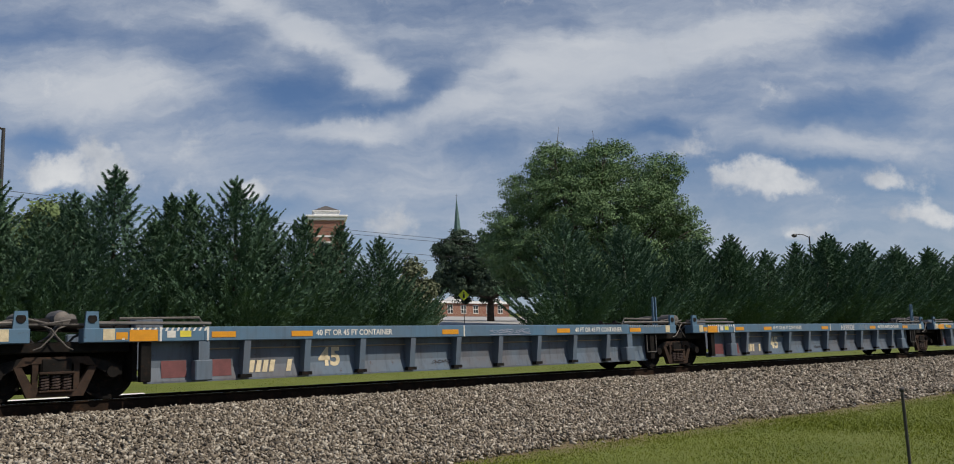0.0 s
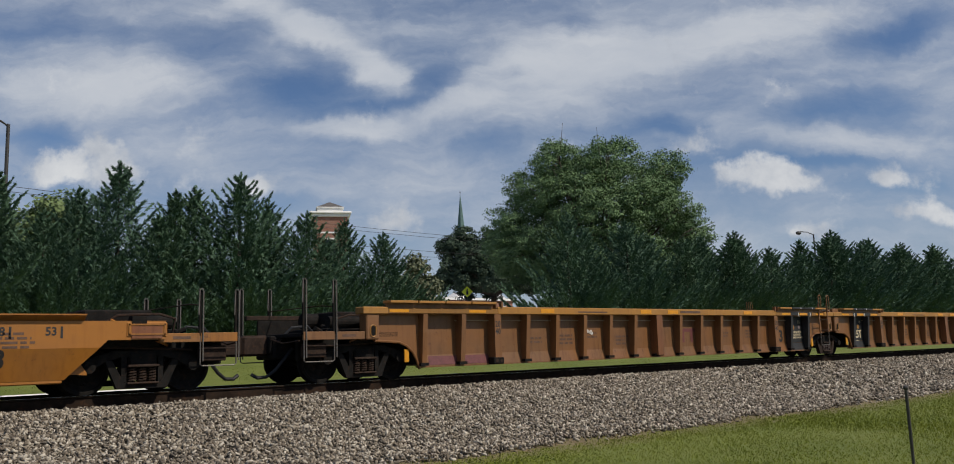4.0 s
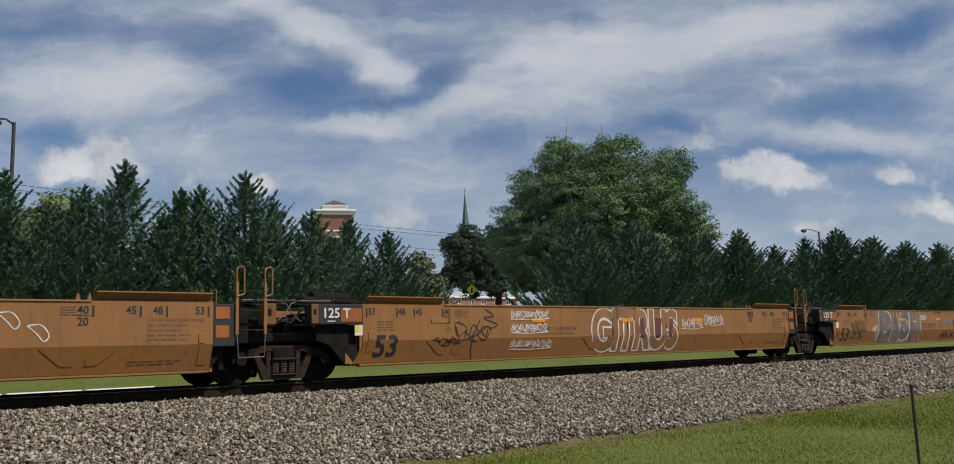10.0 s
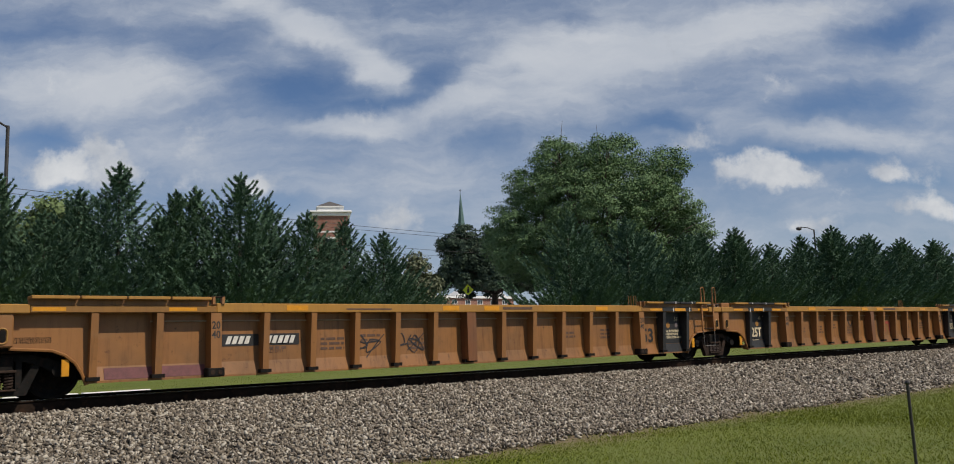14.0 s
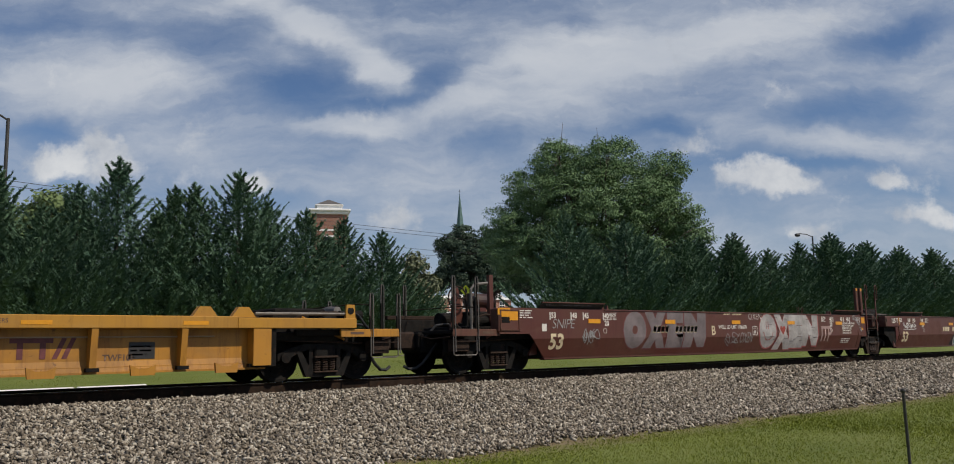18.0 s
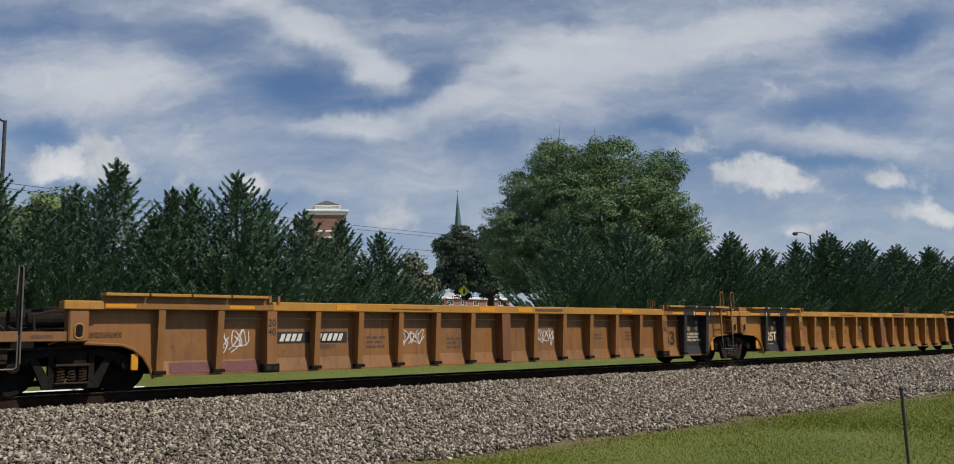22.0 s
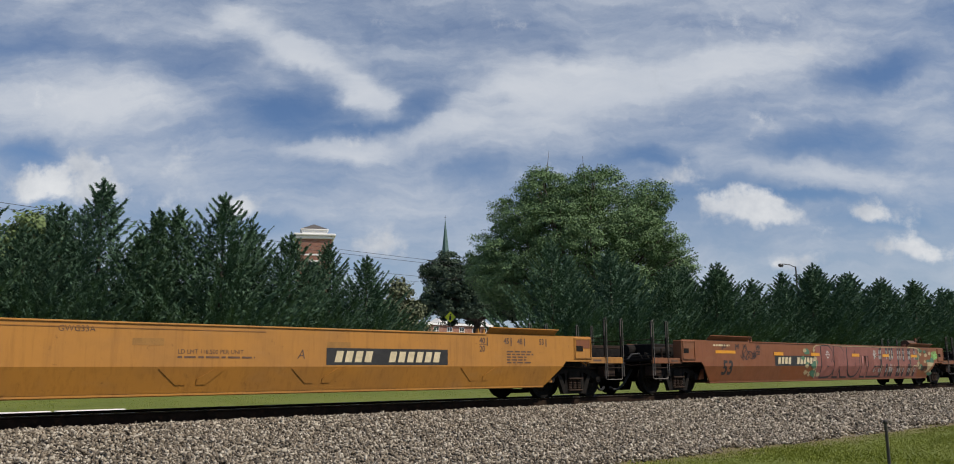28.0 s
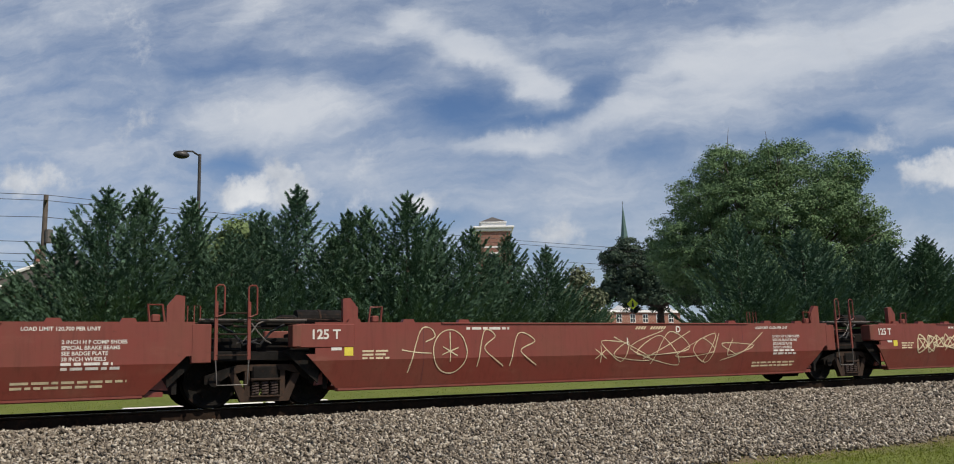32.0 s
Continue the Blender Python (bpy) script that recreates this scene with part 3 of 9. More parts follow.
# ---- the track ----
def rails():
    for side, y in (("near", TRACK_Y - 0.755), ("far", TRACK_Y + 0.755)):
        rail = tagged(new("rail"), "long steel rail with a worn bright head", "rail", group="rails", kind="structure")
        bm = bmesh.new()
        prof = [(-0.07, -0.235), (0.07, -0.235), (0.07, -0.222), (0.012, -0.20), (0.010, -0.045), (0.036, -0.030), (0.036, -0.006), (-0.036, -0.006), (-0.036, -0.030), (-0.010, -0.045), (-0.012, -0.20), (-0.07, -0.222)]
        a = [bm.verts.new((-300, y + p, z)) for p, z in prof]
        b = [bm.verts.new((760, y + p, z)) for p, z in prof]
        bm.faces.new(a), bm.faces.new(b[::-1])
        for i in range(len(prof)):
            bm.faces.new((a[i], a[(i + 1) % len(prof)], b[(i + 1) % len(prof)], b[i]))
        part("rail_web", bm, "rail_rust_shaded", rail)
        part("rail_head", boxed(-300, 760, y - 0.034, y + 0.034, -0.0055, 0.0, 0.002), "rail_head", rail)
    tie = mesh_of(boxed(-0.115, 0.115, -1.2, 1.2, -0.18, 0, 0.012), "tie_wood", "tie")
    track = tagged(new("railway_ties"), "dark creosoted wooden ties under the rails", "ties", kind="structure")
    for k in range(120):
        t = part("tie", tie, "tie_wood", track)
        t.matrix_basis = pose(-8 + k * 0.53 + random.uniform(-0.03, 0.03), TRACK_Y + random.uniform(-0.05, 0.05), -0.236, 0, 0, random.uniform(-1.2, 1.2))
    spike_plate = mesh_of(boxed(-0.10, 0.10, -0.16, 0.16, 0, 0.018, 0.004), "rail_rust_shaded", "tie_plate")
    for k in range(80):
        p = part("tie_plate", spike_plate, "rail_rust_shaded", track)
        p.matrix_basis = pose(-8 + k * 0.53, TRACK_Y - 0.755, -0.238)


rails()


# ---- far things ----
def cypress_mesh(seed, tall, wide, slope):
    """Crown of a cypress: a broad cone of tapering plumes that reach out and up, set with flat feathery sprays."""
    rng = np.random.default_rng(seed)
    quads = []
    up = np.array([0, 0, 0.6])

    def spray(c, d, ln, w, face):
        s = np.cross(d, face + rng.normal(0, 0.45, 3))
        s /= np.linalg.norm(s)
        quads.append((c - d * ln * 0.4, c + s * w, c + d * ln * 0.85, c - s * w))
        for q in (-1, 1):
            d2 = d + s * 0.55 * q
            d2 /= np.linalg.norm(d2)
            quads.append((c, c + s * q * w * 1.1 + d2 * ln * 0.2, c + d2 * ln * 0.62, c + d * ln * 0.2))

    boughs = 250
    for k in range(boughs):
        h = 0.985 * ((k + 0.5) / boughs) ** 1.30
        ang = k * 2.399 + rng.normal(0, 0.35)
        cone = wide * (1 - math.exp(-(1 - h) * tall * slope / wide))
        long = rng.random() < 0.40
        reach = cone * ((0.92 + 0.30 * rng.random()) if long else (0.55 + 0.36 * rng.random())) + 0.06
        rise = 0.55 + 0.20 * h + 0.30 * rng.random()
        out = np.array([math.cos(ang), math.sin(ang), 0.0])
        side = np.array([-math.sin(ang), math.cos(ang), 0.0])
        base_z = max(0.05, h * tall - reach * rise)
        for j in range(int(16 + 27 * reach)):
            f = 0.22 + 0.80 * rng.random() ** 0.72
            thick = (1.03 - f) * (0.20 if long else 0.30) * reach + 0.035
            off = rng.normal(0, 0.55)
            c = out * reach * f + side * off * thick
            c[2] = base_z + reach * (f ** 1.35) * rise - abs(off) * thick * 0.35 + rng.normal(0, thick * 0.16)
            d = out + np.array([0, 0, rise * (0.35 + 0.9 * f)]) + side * (off * 0.75) + rng.normal(0, 0.14, 3)
            d /= np.linalg.norm(d)
            spray(c, d, 0.13 + 0.15 * rng.random(), 0.012 + 0.013 * rng.random(), out * 0.7 + up)
    # the shaded twigs inside, and the leader
    for j in range(3000):
        h = 0.94 * rng.random()
        cone = wide * (1 - math.exp(-(1 - h) * tall * slope / wide)) * 0.45 * rng.random() ** 0.5
        ang = rng.random() * math.tau
        c = np.array([math.cos(ang) * cone, math.sin(ang) * cone, h * tall - cone * 0.45])
        d = rng.normal(0, 1, 3)
        d /= np.linalg.norm(d)
        spray(c, d, 0.24, 0.026, up)
    for j in range(46):
        z = tall * (0.90 + 0.10 * j / 46)
        c = np.array([rng.normal(0, 0.03), rng.normal(0, 0.03), z])
        d = rng.normal(0, 0.42, 3) * (1.2 - j / 46) + np.array([0, 0, 0.8])
        d /= np.linalg.norm(d)
        spray(c, d, 0.17, 0.018, np.array([d[0], d[1], 0.2]))
    v = np.array(quads).reshape(-1, 3)
    me = bpy.data.meshes.new("crown")
    me.from_pydata(v.tolist(), [], np.arange(len(v)).reshape(-1, 4).tolist())
    me.materials.append(MATS["cypress_leaf"])
    return me


def trunk_mesh(tall, r):
    bm = bmesh.new()
    pts = [(0.0, 0.0, -0.4), (0.03, 0.02, tall * 0.3), (-0.02, 0.04, tall * 0.6), (0.0, 0.0, tall * 0.93)]
    rads = [r, r * 0.75, r * 0.45, r * 0.08]
    for (a, b), (ra, rb) in zip(zip(pts, pts[1:]), zip(rads, rads[1:])):
        rod(bm, a, b, ra, 8, rb)
    return mesh_of(bm, "bark", "trunk", True)


CYPRESS = [(cypress_mesh(11 + k, 8.0, w, q), trunk_mesh(8.0, 0.16)) for k, (w, q) in enumerate(((4.4, 1.25), (3.3, 0.98), (4.0, 1.12), (4.8, 1.38)))]


def cypress(x, top, y=40.0, k=0, widen=1.0, form=0):
    z = ground_z(y)
    tree = tagged(new("cypress_tree"), "tall dark green cypress with feathery upswept boughs", "tree", "cypress row behind the track")
    crown, trunk = CYPRESS[form]
    part("crown", crown, "cypress_leaf", tree)
    part("trunk", trunk, "bark", tree)
    s = (top - z) / 8.15
    tree.matrix_basis = Matrix.LocRotScale((x, y, z), Euler((0, 0, k * 1.9)), (max(s, 0.75) * widen, max(s, 0.75) * widen, s))
    return tree


# the stands of cypresses along the fence line: place along it, height of the tip
WEST = [(-5.3, 6.2), (-3.1, 6.7), (-1.3, 6.0), (0.6, 5.0), (2.25, 7.35), (3.9, 8.95), (5.5, 9.25), (7.7, 9.05), (9.2, 7.2), (10.8, 8.5), (12.75, 10.05), (14.1, 7.4), (15.15, 8.8), (16.4, 9.2), (18.05, 9.8),
        (19.2, 7.6), (20.35, 8.85), (21.75, 8.15), (23.3, 7.0), (24.95, 8.2), (26.5, 7.35), (27.7, 6.0)]
MIDDLE = [(42.2, 9.9), (44.6, 9.2), (47.4, 9.7), (49.6, 8.8), (51.8, 9.2), (54.2, 8.9), (56.4, 9.0), (58.7, 9.5), (60.6, 9.0), (62.3, 10.0), (64.4, 9.4), (66.3, 8.8), (68.3, 7.7)]
EAST = [(72.6, 8.8), (74.4, 10.1), (76.6, 10.3), (78.9, 11.2), (81.3, 11.1), (83.2, 10.2), (85.6, 10.7), (88.4, 11.1), (91.0, 10.2), (94.0, 10.9), (97.0, 10.3), (100.2, 11.0), (102.4, 10.2), (104.5, 11.0),
        (108.5, 10.6), (111.5, 10.1), (115, 10.8), (119, 10.3), (124, 10.9), (130, 10.5)]
for row in (WEST, MIDDLE, EAST):
    for k, (x, top) in enumerate(row):
        gap = min(abs(x - p[0]) for p in row if p[0] != x)
        cypress(x, top, 40.0 + 0.9 * math.sin(k * 2.1), k, 1.0 if x < 57 else 1.15, 1 if gap < 1.1 else (0, 2, 3)[k % 3])


def leaf_tree(name, label, x, y, lobes, trunk_r, leaf, seed, leaves, leafsize, clump=0.75, fork=0.2, depth=0.75, fill=9):
    """A broad-leaved tree: forked limbs that end in lobes of the crown; each lobe is a shell of leafy clumps.
    lobes: across the line of sight, up, radius."""
    rng = np.random.default_rng(seed)
    tree = tagged(new(name), label, "tree")
    tree.matrix_basis = pose(x, y, ground_z(y), 0, 0, -math.degrees(math.atan2(x, y)))
    tall = max(z + r for _, z, r in lobes)
    wide = max(abs(a) + r for a, _, r in lobes)
    fork *= tall
    # each lobe stands in the crown's middle and again before and behind it, as deep as the crown is wide there
    full = []
    for a, z, r in lobes:
        deep = depth * math.sqrt(max(0.05, 1 - (abs(a) / wide) ** 2)) * wide * (1 - 0.45 * z / tall)
        full += [(a + rng.normal(0, 0.15 * r) * (q != 0), q * deep * rng.uniform(0.75, 1.1), z + rng.normal(0, 0.12 * r) * (q != 0) - 0.25 * r * (q != 0), r * (1.0 if q == 0 else 0.92)) for q in (-1, 0, 1)]
    bm = bmesh.new()
    rod(bm, (0, 0, -0.5), (0.1, 0, fork), trunk_r * 1.15, 10, trunk_r * 0.8)
    for k, (a, b, z, r) in enumerate(full):
        mid = Vector((a * 0.45, b * 0.45, fork + max(0.0, z - fork) * 0.55))
        end = Vector((a, b, z + 0.3 * r))
        rod(bm, (0.1, 0, fork * 0.92), mid, trunk_r * 0.42, 7, trunk_r * 0.24)
        rod(bm, mid, end, trunk_r * 0.24, 6, trunk_r * 0.06)
        for j in range(4):
            tip = end + Vector(rng.normal(0, 0.55 * r, 3))
            rod(bm, mid.lerp(end, 0.4 + 0.5 * rng.random()), tip, trunk_r * 0.09, 5, trunk_r * 0.025)
    part("trunk", bm, "bark", tree, smooth=True)
    centres, ways, radii = [], [], []
    for a, b, z, r in full:
        for k in range(max(10, int(fill * (r / clump) ** 2))):
            d = rng.normal(0, 1, 3)
            d[2] = d[2] * 0.9 + 0.12
            d /= np.linalg.norm(d)
            at = np.array([a, b, z]) + d * r * (0.62 + 0.42 * rng.random()) * np.array([1, 1, 0.92])
            if at[2] < 0.15 * fork:
                continue
            centres.append(at)
            ways.append(d)
            radii.append(clump * (0.45 + 0.65 * rng.random() ** 1.4))
    centres, ways, radii = np.array(centres), np.array(ways), np.array(radii)
    share = radii ** 2 / (radii ** 2).sum()
    which = rng.choice(len(radii), leaves, p=share)
    off = rng.normal(0, 1, (leaves, 3))
    off /= np.linalg.norm(off, axis=1)[:, None]
    c = centres[which] + off * (radii[which] * rng.random(leaves) ** 0.42)[:, None] * np.array([1.15, 1.15, 0.62])
    n = ways[which] * 0.55 + off * 0.45 + np.array([0, 0, 0.35]) + rng.normal(0, 0.48, (leaves, 3))
    n /= np.linalg.norm(n, axis=1)[:, None]
    d = np.cross(n, rng.normal(0, 1, (leaves, 3)))
    d /= np.linalg.norm(d, axis=1)[:, None]
    s = np.cross(n, d)
    ln = (leafsize * (0.6 + 0.7 * rng.random(leaves)))[:, None]
    q = np.stack([c - d * ln * 0.5, c + s * ln * 0.36, c + d * ln * 0.6, c - s * ln * 0.36], 1).reshape(-1, 3)
    me = bpy.data.meshes.new("crown")
    me.from_pydata(q.tolist(), [], np.arange(len(q)).reshape(-1, 4).tolist())
    me.materials.append(MATS[leaf])
    part("crown", me, leaf, tree)
    return tree


leaf_tree("broadleaf_tree", "large spreading broad-leaved tree with light green crown", 58.6, 52.0,
          [(-7.9, 9.3, 2.7), (-6.0, 12.9, 2.5), (-3.4, 15.5, 2.4), (-0.6, 14.0, 2.6), (2.4, 15.4, 2.5), (6.3, 13.9, 2.3), (4.6, 11.5, 2.8), (6.9, 10.4, 2.3), (7.7, 8.2, 2.3), (-2.5, 11.2, 3.2), (1.8, 10.4, 3.4),
           (-4.6, 7.4, 3.0), (-7.6, 6.9, 2.2), (3.0, 6.2, 3.4), (7.0, 5.2, 2.6), (-1.0, 5.8, 3.2)], 0.55, "oak_leaf", 3, 270000, 0.165, 0.72, 0.14)
leaf_tree("dark_tree", "dark round-crowned tree at the edge of the lot", 67.0, 76.0,
          [(-3.4, 9.4, 1.9), (-5.0, 8.4, 1.5), (-4.7, 5.8, 1.8), (-6.0, 4.6, 1.2), (-2.0, 7.4, 2.2), (0.5, 8.6, 2.2), (3.0, 7.0, 2.4), (-3.0, 5.0, 1.9), (1.0, 5.5, 2.2), (4.5, 5.6, 2.0), (-3.4, 4.0, 1.3), (-0.6, 4.0, 1.4), (2.4, 4.2, 1.6), (5.4, 4.4, 1.8), (7.4, 5.4, 2.0)], 0.42, "deep_leaf", 9, 105000, 0.24, 0.62, 0.26, 0.75, 6)
leaf_tree("shrub_tree", "small pale green tree at the end of the cypress row", 30.2, 41.2,
          [(-0.6, 3.6, 0.9), (-0.1, 4.7, 0.7), (0.7, 3.6, 0.8), (0.2, 2.6, 1.0), (0.9, 2.2, 0.8), (0.4, 1.2, 1.0)], 0.12, "shrub_leaf", 12, 12000, 0.18, 0.4, 0.15)
leaf_tree("pale_tree", "light green tree among the cypresses", 10.4, 43.5,
          [(-1.2, 5.4, 1.2), (0.3, 6.3, 1.2), (1.3, 5.3, 1.2), (0.0, 4.2, 1.5), (-1.3, 3.4, 1.2), (1.3, 3.2, 1.2)], 0.2, "pale_leaf", 14, 16000, 0.19, 0.5, 0.2)
leaf_tree("shade_tree", "tall dense dark green tree close behind the track", -8.9, 33.0,
          [(1.7, 14.6, 1.5), (-1.0, 15.6, 2.1), (2.2, 12.2, 1.5), (3.9, 11.1, 0.8), (4.6, 11.8, 0.45), (4.9, 9.8, 1.3), (5.2, 8.1, 1.2), (5.8, 9.3, 0.7), (3.1, 9.8, 2.4), (3.6, 6.9, 1.6), (3.6, 5.2, 1.4), (3.3, 3.4, 1.7),
           (3.2, 2.0, 1.2), (0.0, 10.5, 3.0), (0.4, 6.2, 3.0), (-3.2, 12.0, 2.6), (-4.0, 8.0, 2.8), (-3.6, 4.4, 2.5), (1.0, 2.4, 2.2), (-2.0, 2.2, 2.2)], 0.5, "dark_leaf", 21, 200000, 0.115, 0.40, 0.08, 0.6, 5)


def wire(name, pts, sag, r=0.016, label="thin black overhead utility cable"):
    run = []
    for a, b in zip(pts, pts[1:]):
        a, b = Vector(a), Vector(b)
        run += [a.lerp(b, k / 10) - Vector((0, 0, sag * 4 * (k / 10) * (1 - k / 10))) for k in range(1 if run else 0, 11)]
    bm = pipe(bmesh.new(), run, r, 5)
    return tagged(part(name, bm, "wire_black"), label, "cable")


def poles():
    p = tagged(new("utility_pole"), "weathered wooden utility pole with a grey transformer", "pole")
    z = ground_z(50)
    bm = rod(bmesh.new(), (0, 0, -0.5), (0, 0, 10.3 - z), 0.17, 10, 0.12)
    part("pole", bm, "pole_wood", p)
    part("transformer", rod(bmesh.new(), (0.22, -0.15, 7.4 - z + 0.3), (0.22, -0.15, 8.1 - z + 0.3), 0.2, 12), "galvanised", p)
    part("crossarm", boxed(-0.06, 0.06, -0.7, 0.7, 9.9 - z, 10.02 - z), "pole_wood", p)
    p.matrix_basis = pose(1.9, 50, z)
    for k, (zz, sag) in enumerate(((10.3, 0.5), (10.0, 0.5), (9.1, 0.6), (7.75, 0.3), (7.1, 0.25), (6.7, 0.25), (6.4, 0.25), (6.05, 0.2))):
        wire("cable", [(-40, 52, zz + 0.9), (1.9, 50, zz)] + ([(72, 64, zz + 1.4)] if k in (0, 1) else [(70, 60, zz + 0.4)] if k == 2 else []), sag)
    for k, (a, b) in enumerate((((20, 60, 9.6), (75, 84, 12.3)), ((26, 66, 8.6), (80, 84, 10.0)), ((55, 45, 8.4), (110, 60, 9.6)), ((55, 45, 7.6), (110, 60, 9.0)))):
        wire("cable", [a, b], 0.35)
    # street lamps
    for x, y, top, reach, name, label in ((9.0, 46.0, 12.3, -0.95, "street_lamp", "street lamp on a tall pole with a drooping head"), (94.5, 50.0, 12.9, -3.4, "street_lamp", "street lamp with a long curved arm above the trees")):
        z = ground_z(y)
        lamp = tagged(new("street_lamp"), label, "street lamp", "street lamps")
        lamp.matrix_basis = pose(x, y, z)
        h = top - z
        part("pole", rod(bmesh.new(), (0, 0, -0.4), (0, 0, h), 0.12, 10, 0.085), "lamp_metal", lamp)
        part("arm", pipe(bmesh.new(), [(0, 0, h - 0.1), (reach * 0.4, 0, h + 0.12), (reach * 0.9, 0, h + 0.08)], 0.05, 6), "lamp_metal", lamp)
        bm = bmesh.new()
        bmesh.ops.create_uvsphere(bm, u_segments=14, v_segments=8, radius=0.34)
        bmesh.ops.scale(bm, vec=(1.25, 0.8, 0.62), verts=bm.verts)
        bmesh.ops.translate(bm, vec=(reach, 0, h - 0.12), verts=bm.verts)
        part("lamp_head", bm, "lamp_metal", lamp, smooth=True)


poles()


def tower():
    y = 140.0
    z = ground_z(y)
    t = tagged(new("brick_tower"), "square red-brick tower with white cornice and metal hip roof", "tower")
    t.matrix_basis = pose(84.9, y + 4, z, 0, 0, -28)
    h, w = 26.7 - z, 3.25
    part("wall", boxed(-w, w, -w, w, 0, h), "brickwork", t)
    part("cornice", boxed(-w - 0.35, w + 0.35, -w - 0.35, w + 0.35, h, h + 0.55, 0.1), "white_trim", t)
    part("upper_cornice", boxed(-w - 0.75, w + 0.75, -w - 0.75, w + 0.75, h + 0.555, h + 1.0, 0.12), "white_trim", t)
    part("attic", boxed(-w * 0.74, w * 0.74, -w * 0.74, w * 0.74, h + 1.005, h + 1.85), "white_trim", t)
    part("attic_cornice", boxed(-w * 0.82, w * 0.82, -w * 0.82, w * 0.82, h + 1.855, h + 2.05, 0.05), "white_trim", t)
    bm = bmesh.new()
    a = [bm.verts.new((sx * w * 0.80, sy * w * 0.80, h + 2.055)) for sx, sy in ((-1, -1), (1, -1), (1, 1), (-1, 1))]
    b = [bm.verts.new((sx * 0.15, sy * 0.15, h + 3.35)) for sx, sy in ((-1, -1), (1, -1), (1, 1), (-1, 1))]
    for k in range(4):
        bm.faces.new((a[k], a[(k + 1) % 4], b[(k + 1) % 4], b[k]))
    bm.faces.new(b), bm.faces.new(a[::-1])
    part("roof", bm, "roof_shingle", t)
    part("string_course", boxed(-w - 0.08, w + 0.08, -w - 0.08, w + 0.08, h - 3.2, h - 2.9), "white_trim", t)
    for k in range(4):
        m = Matrix.Rotation(k * math.pi / 2, 4, "Z")
        o = part("window_recess", boxed(-0.9, 0.9, -w - 0.03, -w + 0.2, h - 7.5, h - 4.4), "dark_glass", t)
        o.matrix_basis = m
        o = part("window_frame", boxed(-1.1, 1.1, -w - 0.10, -w, h - 4.4, h - 4.1), "white_trim", t)
        o.matrix_basis = m
    s = tagged(new("church_spire"), "slender green copper church spire with a cross on top", "spire")
    y = 180.0
    s.matrix_basis = pose(147.6, y, ground_z(y))
    h0, h1 = 33.0 - ground_z(y), 43.2 - ground_z(y)
    bm = bmesh.new()
    rod(bm, (0, 0, h0), (0, 0, h1), 1.12, 8, 0.05)
    part("spire", bm, "copper_green", s)
    part("belfry", rod(bmesh.new(), (0, 0, 0), (0, 0, h0), 1.5, 8, 1.35), "white_trim", s)
    bm = rod(bmesh.new(), (0, 0, h1 - 0.3), (0, 0, h1 + 1.3), 0.05, 6)
    rod(bm, (-0.35, 0, h1 + 0.8), (0.35, 0, h1 + 0.8), 0.05, 6)
    part("cross", bm, "lamp_metal", s)


tower()


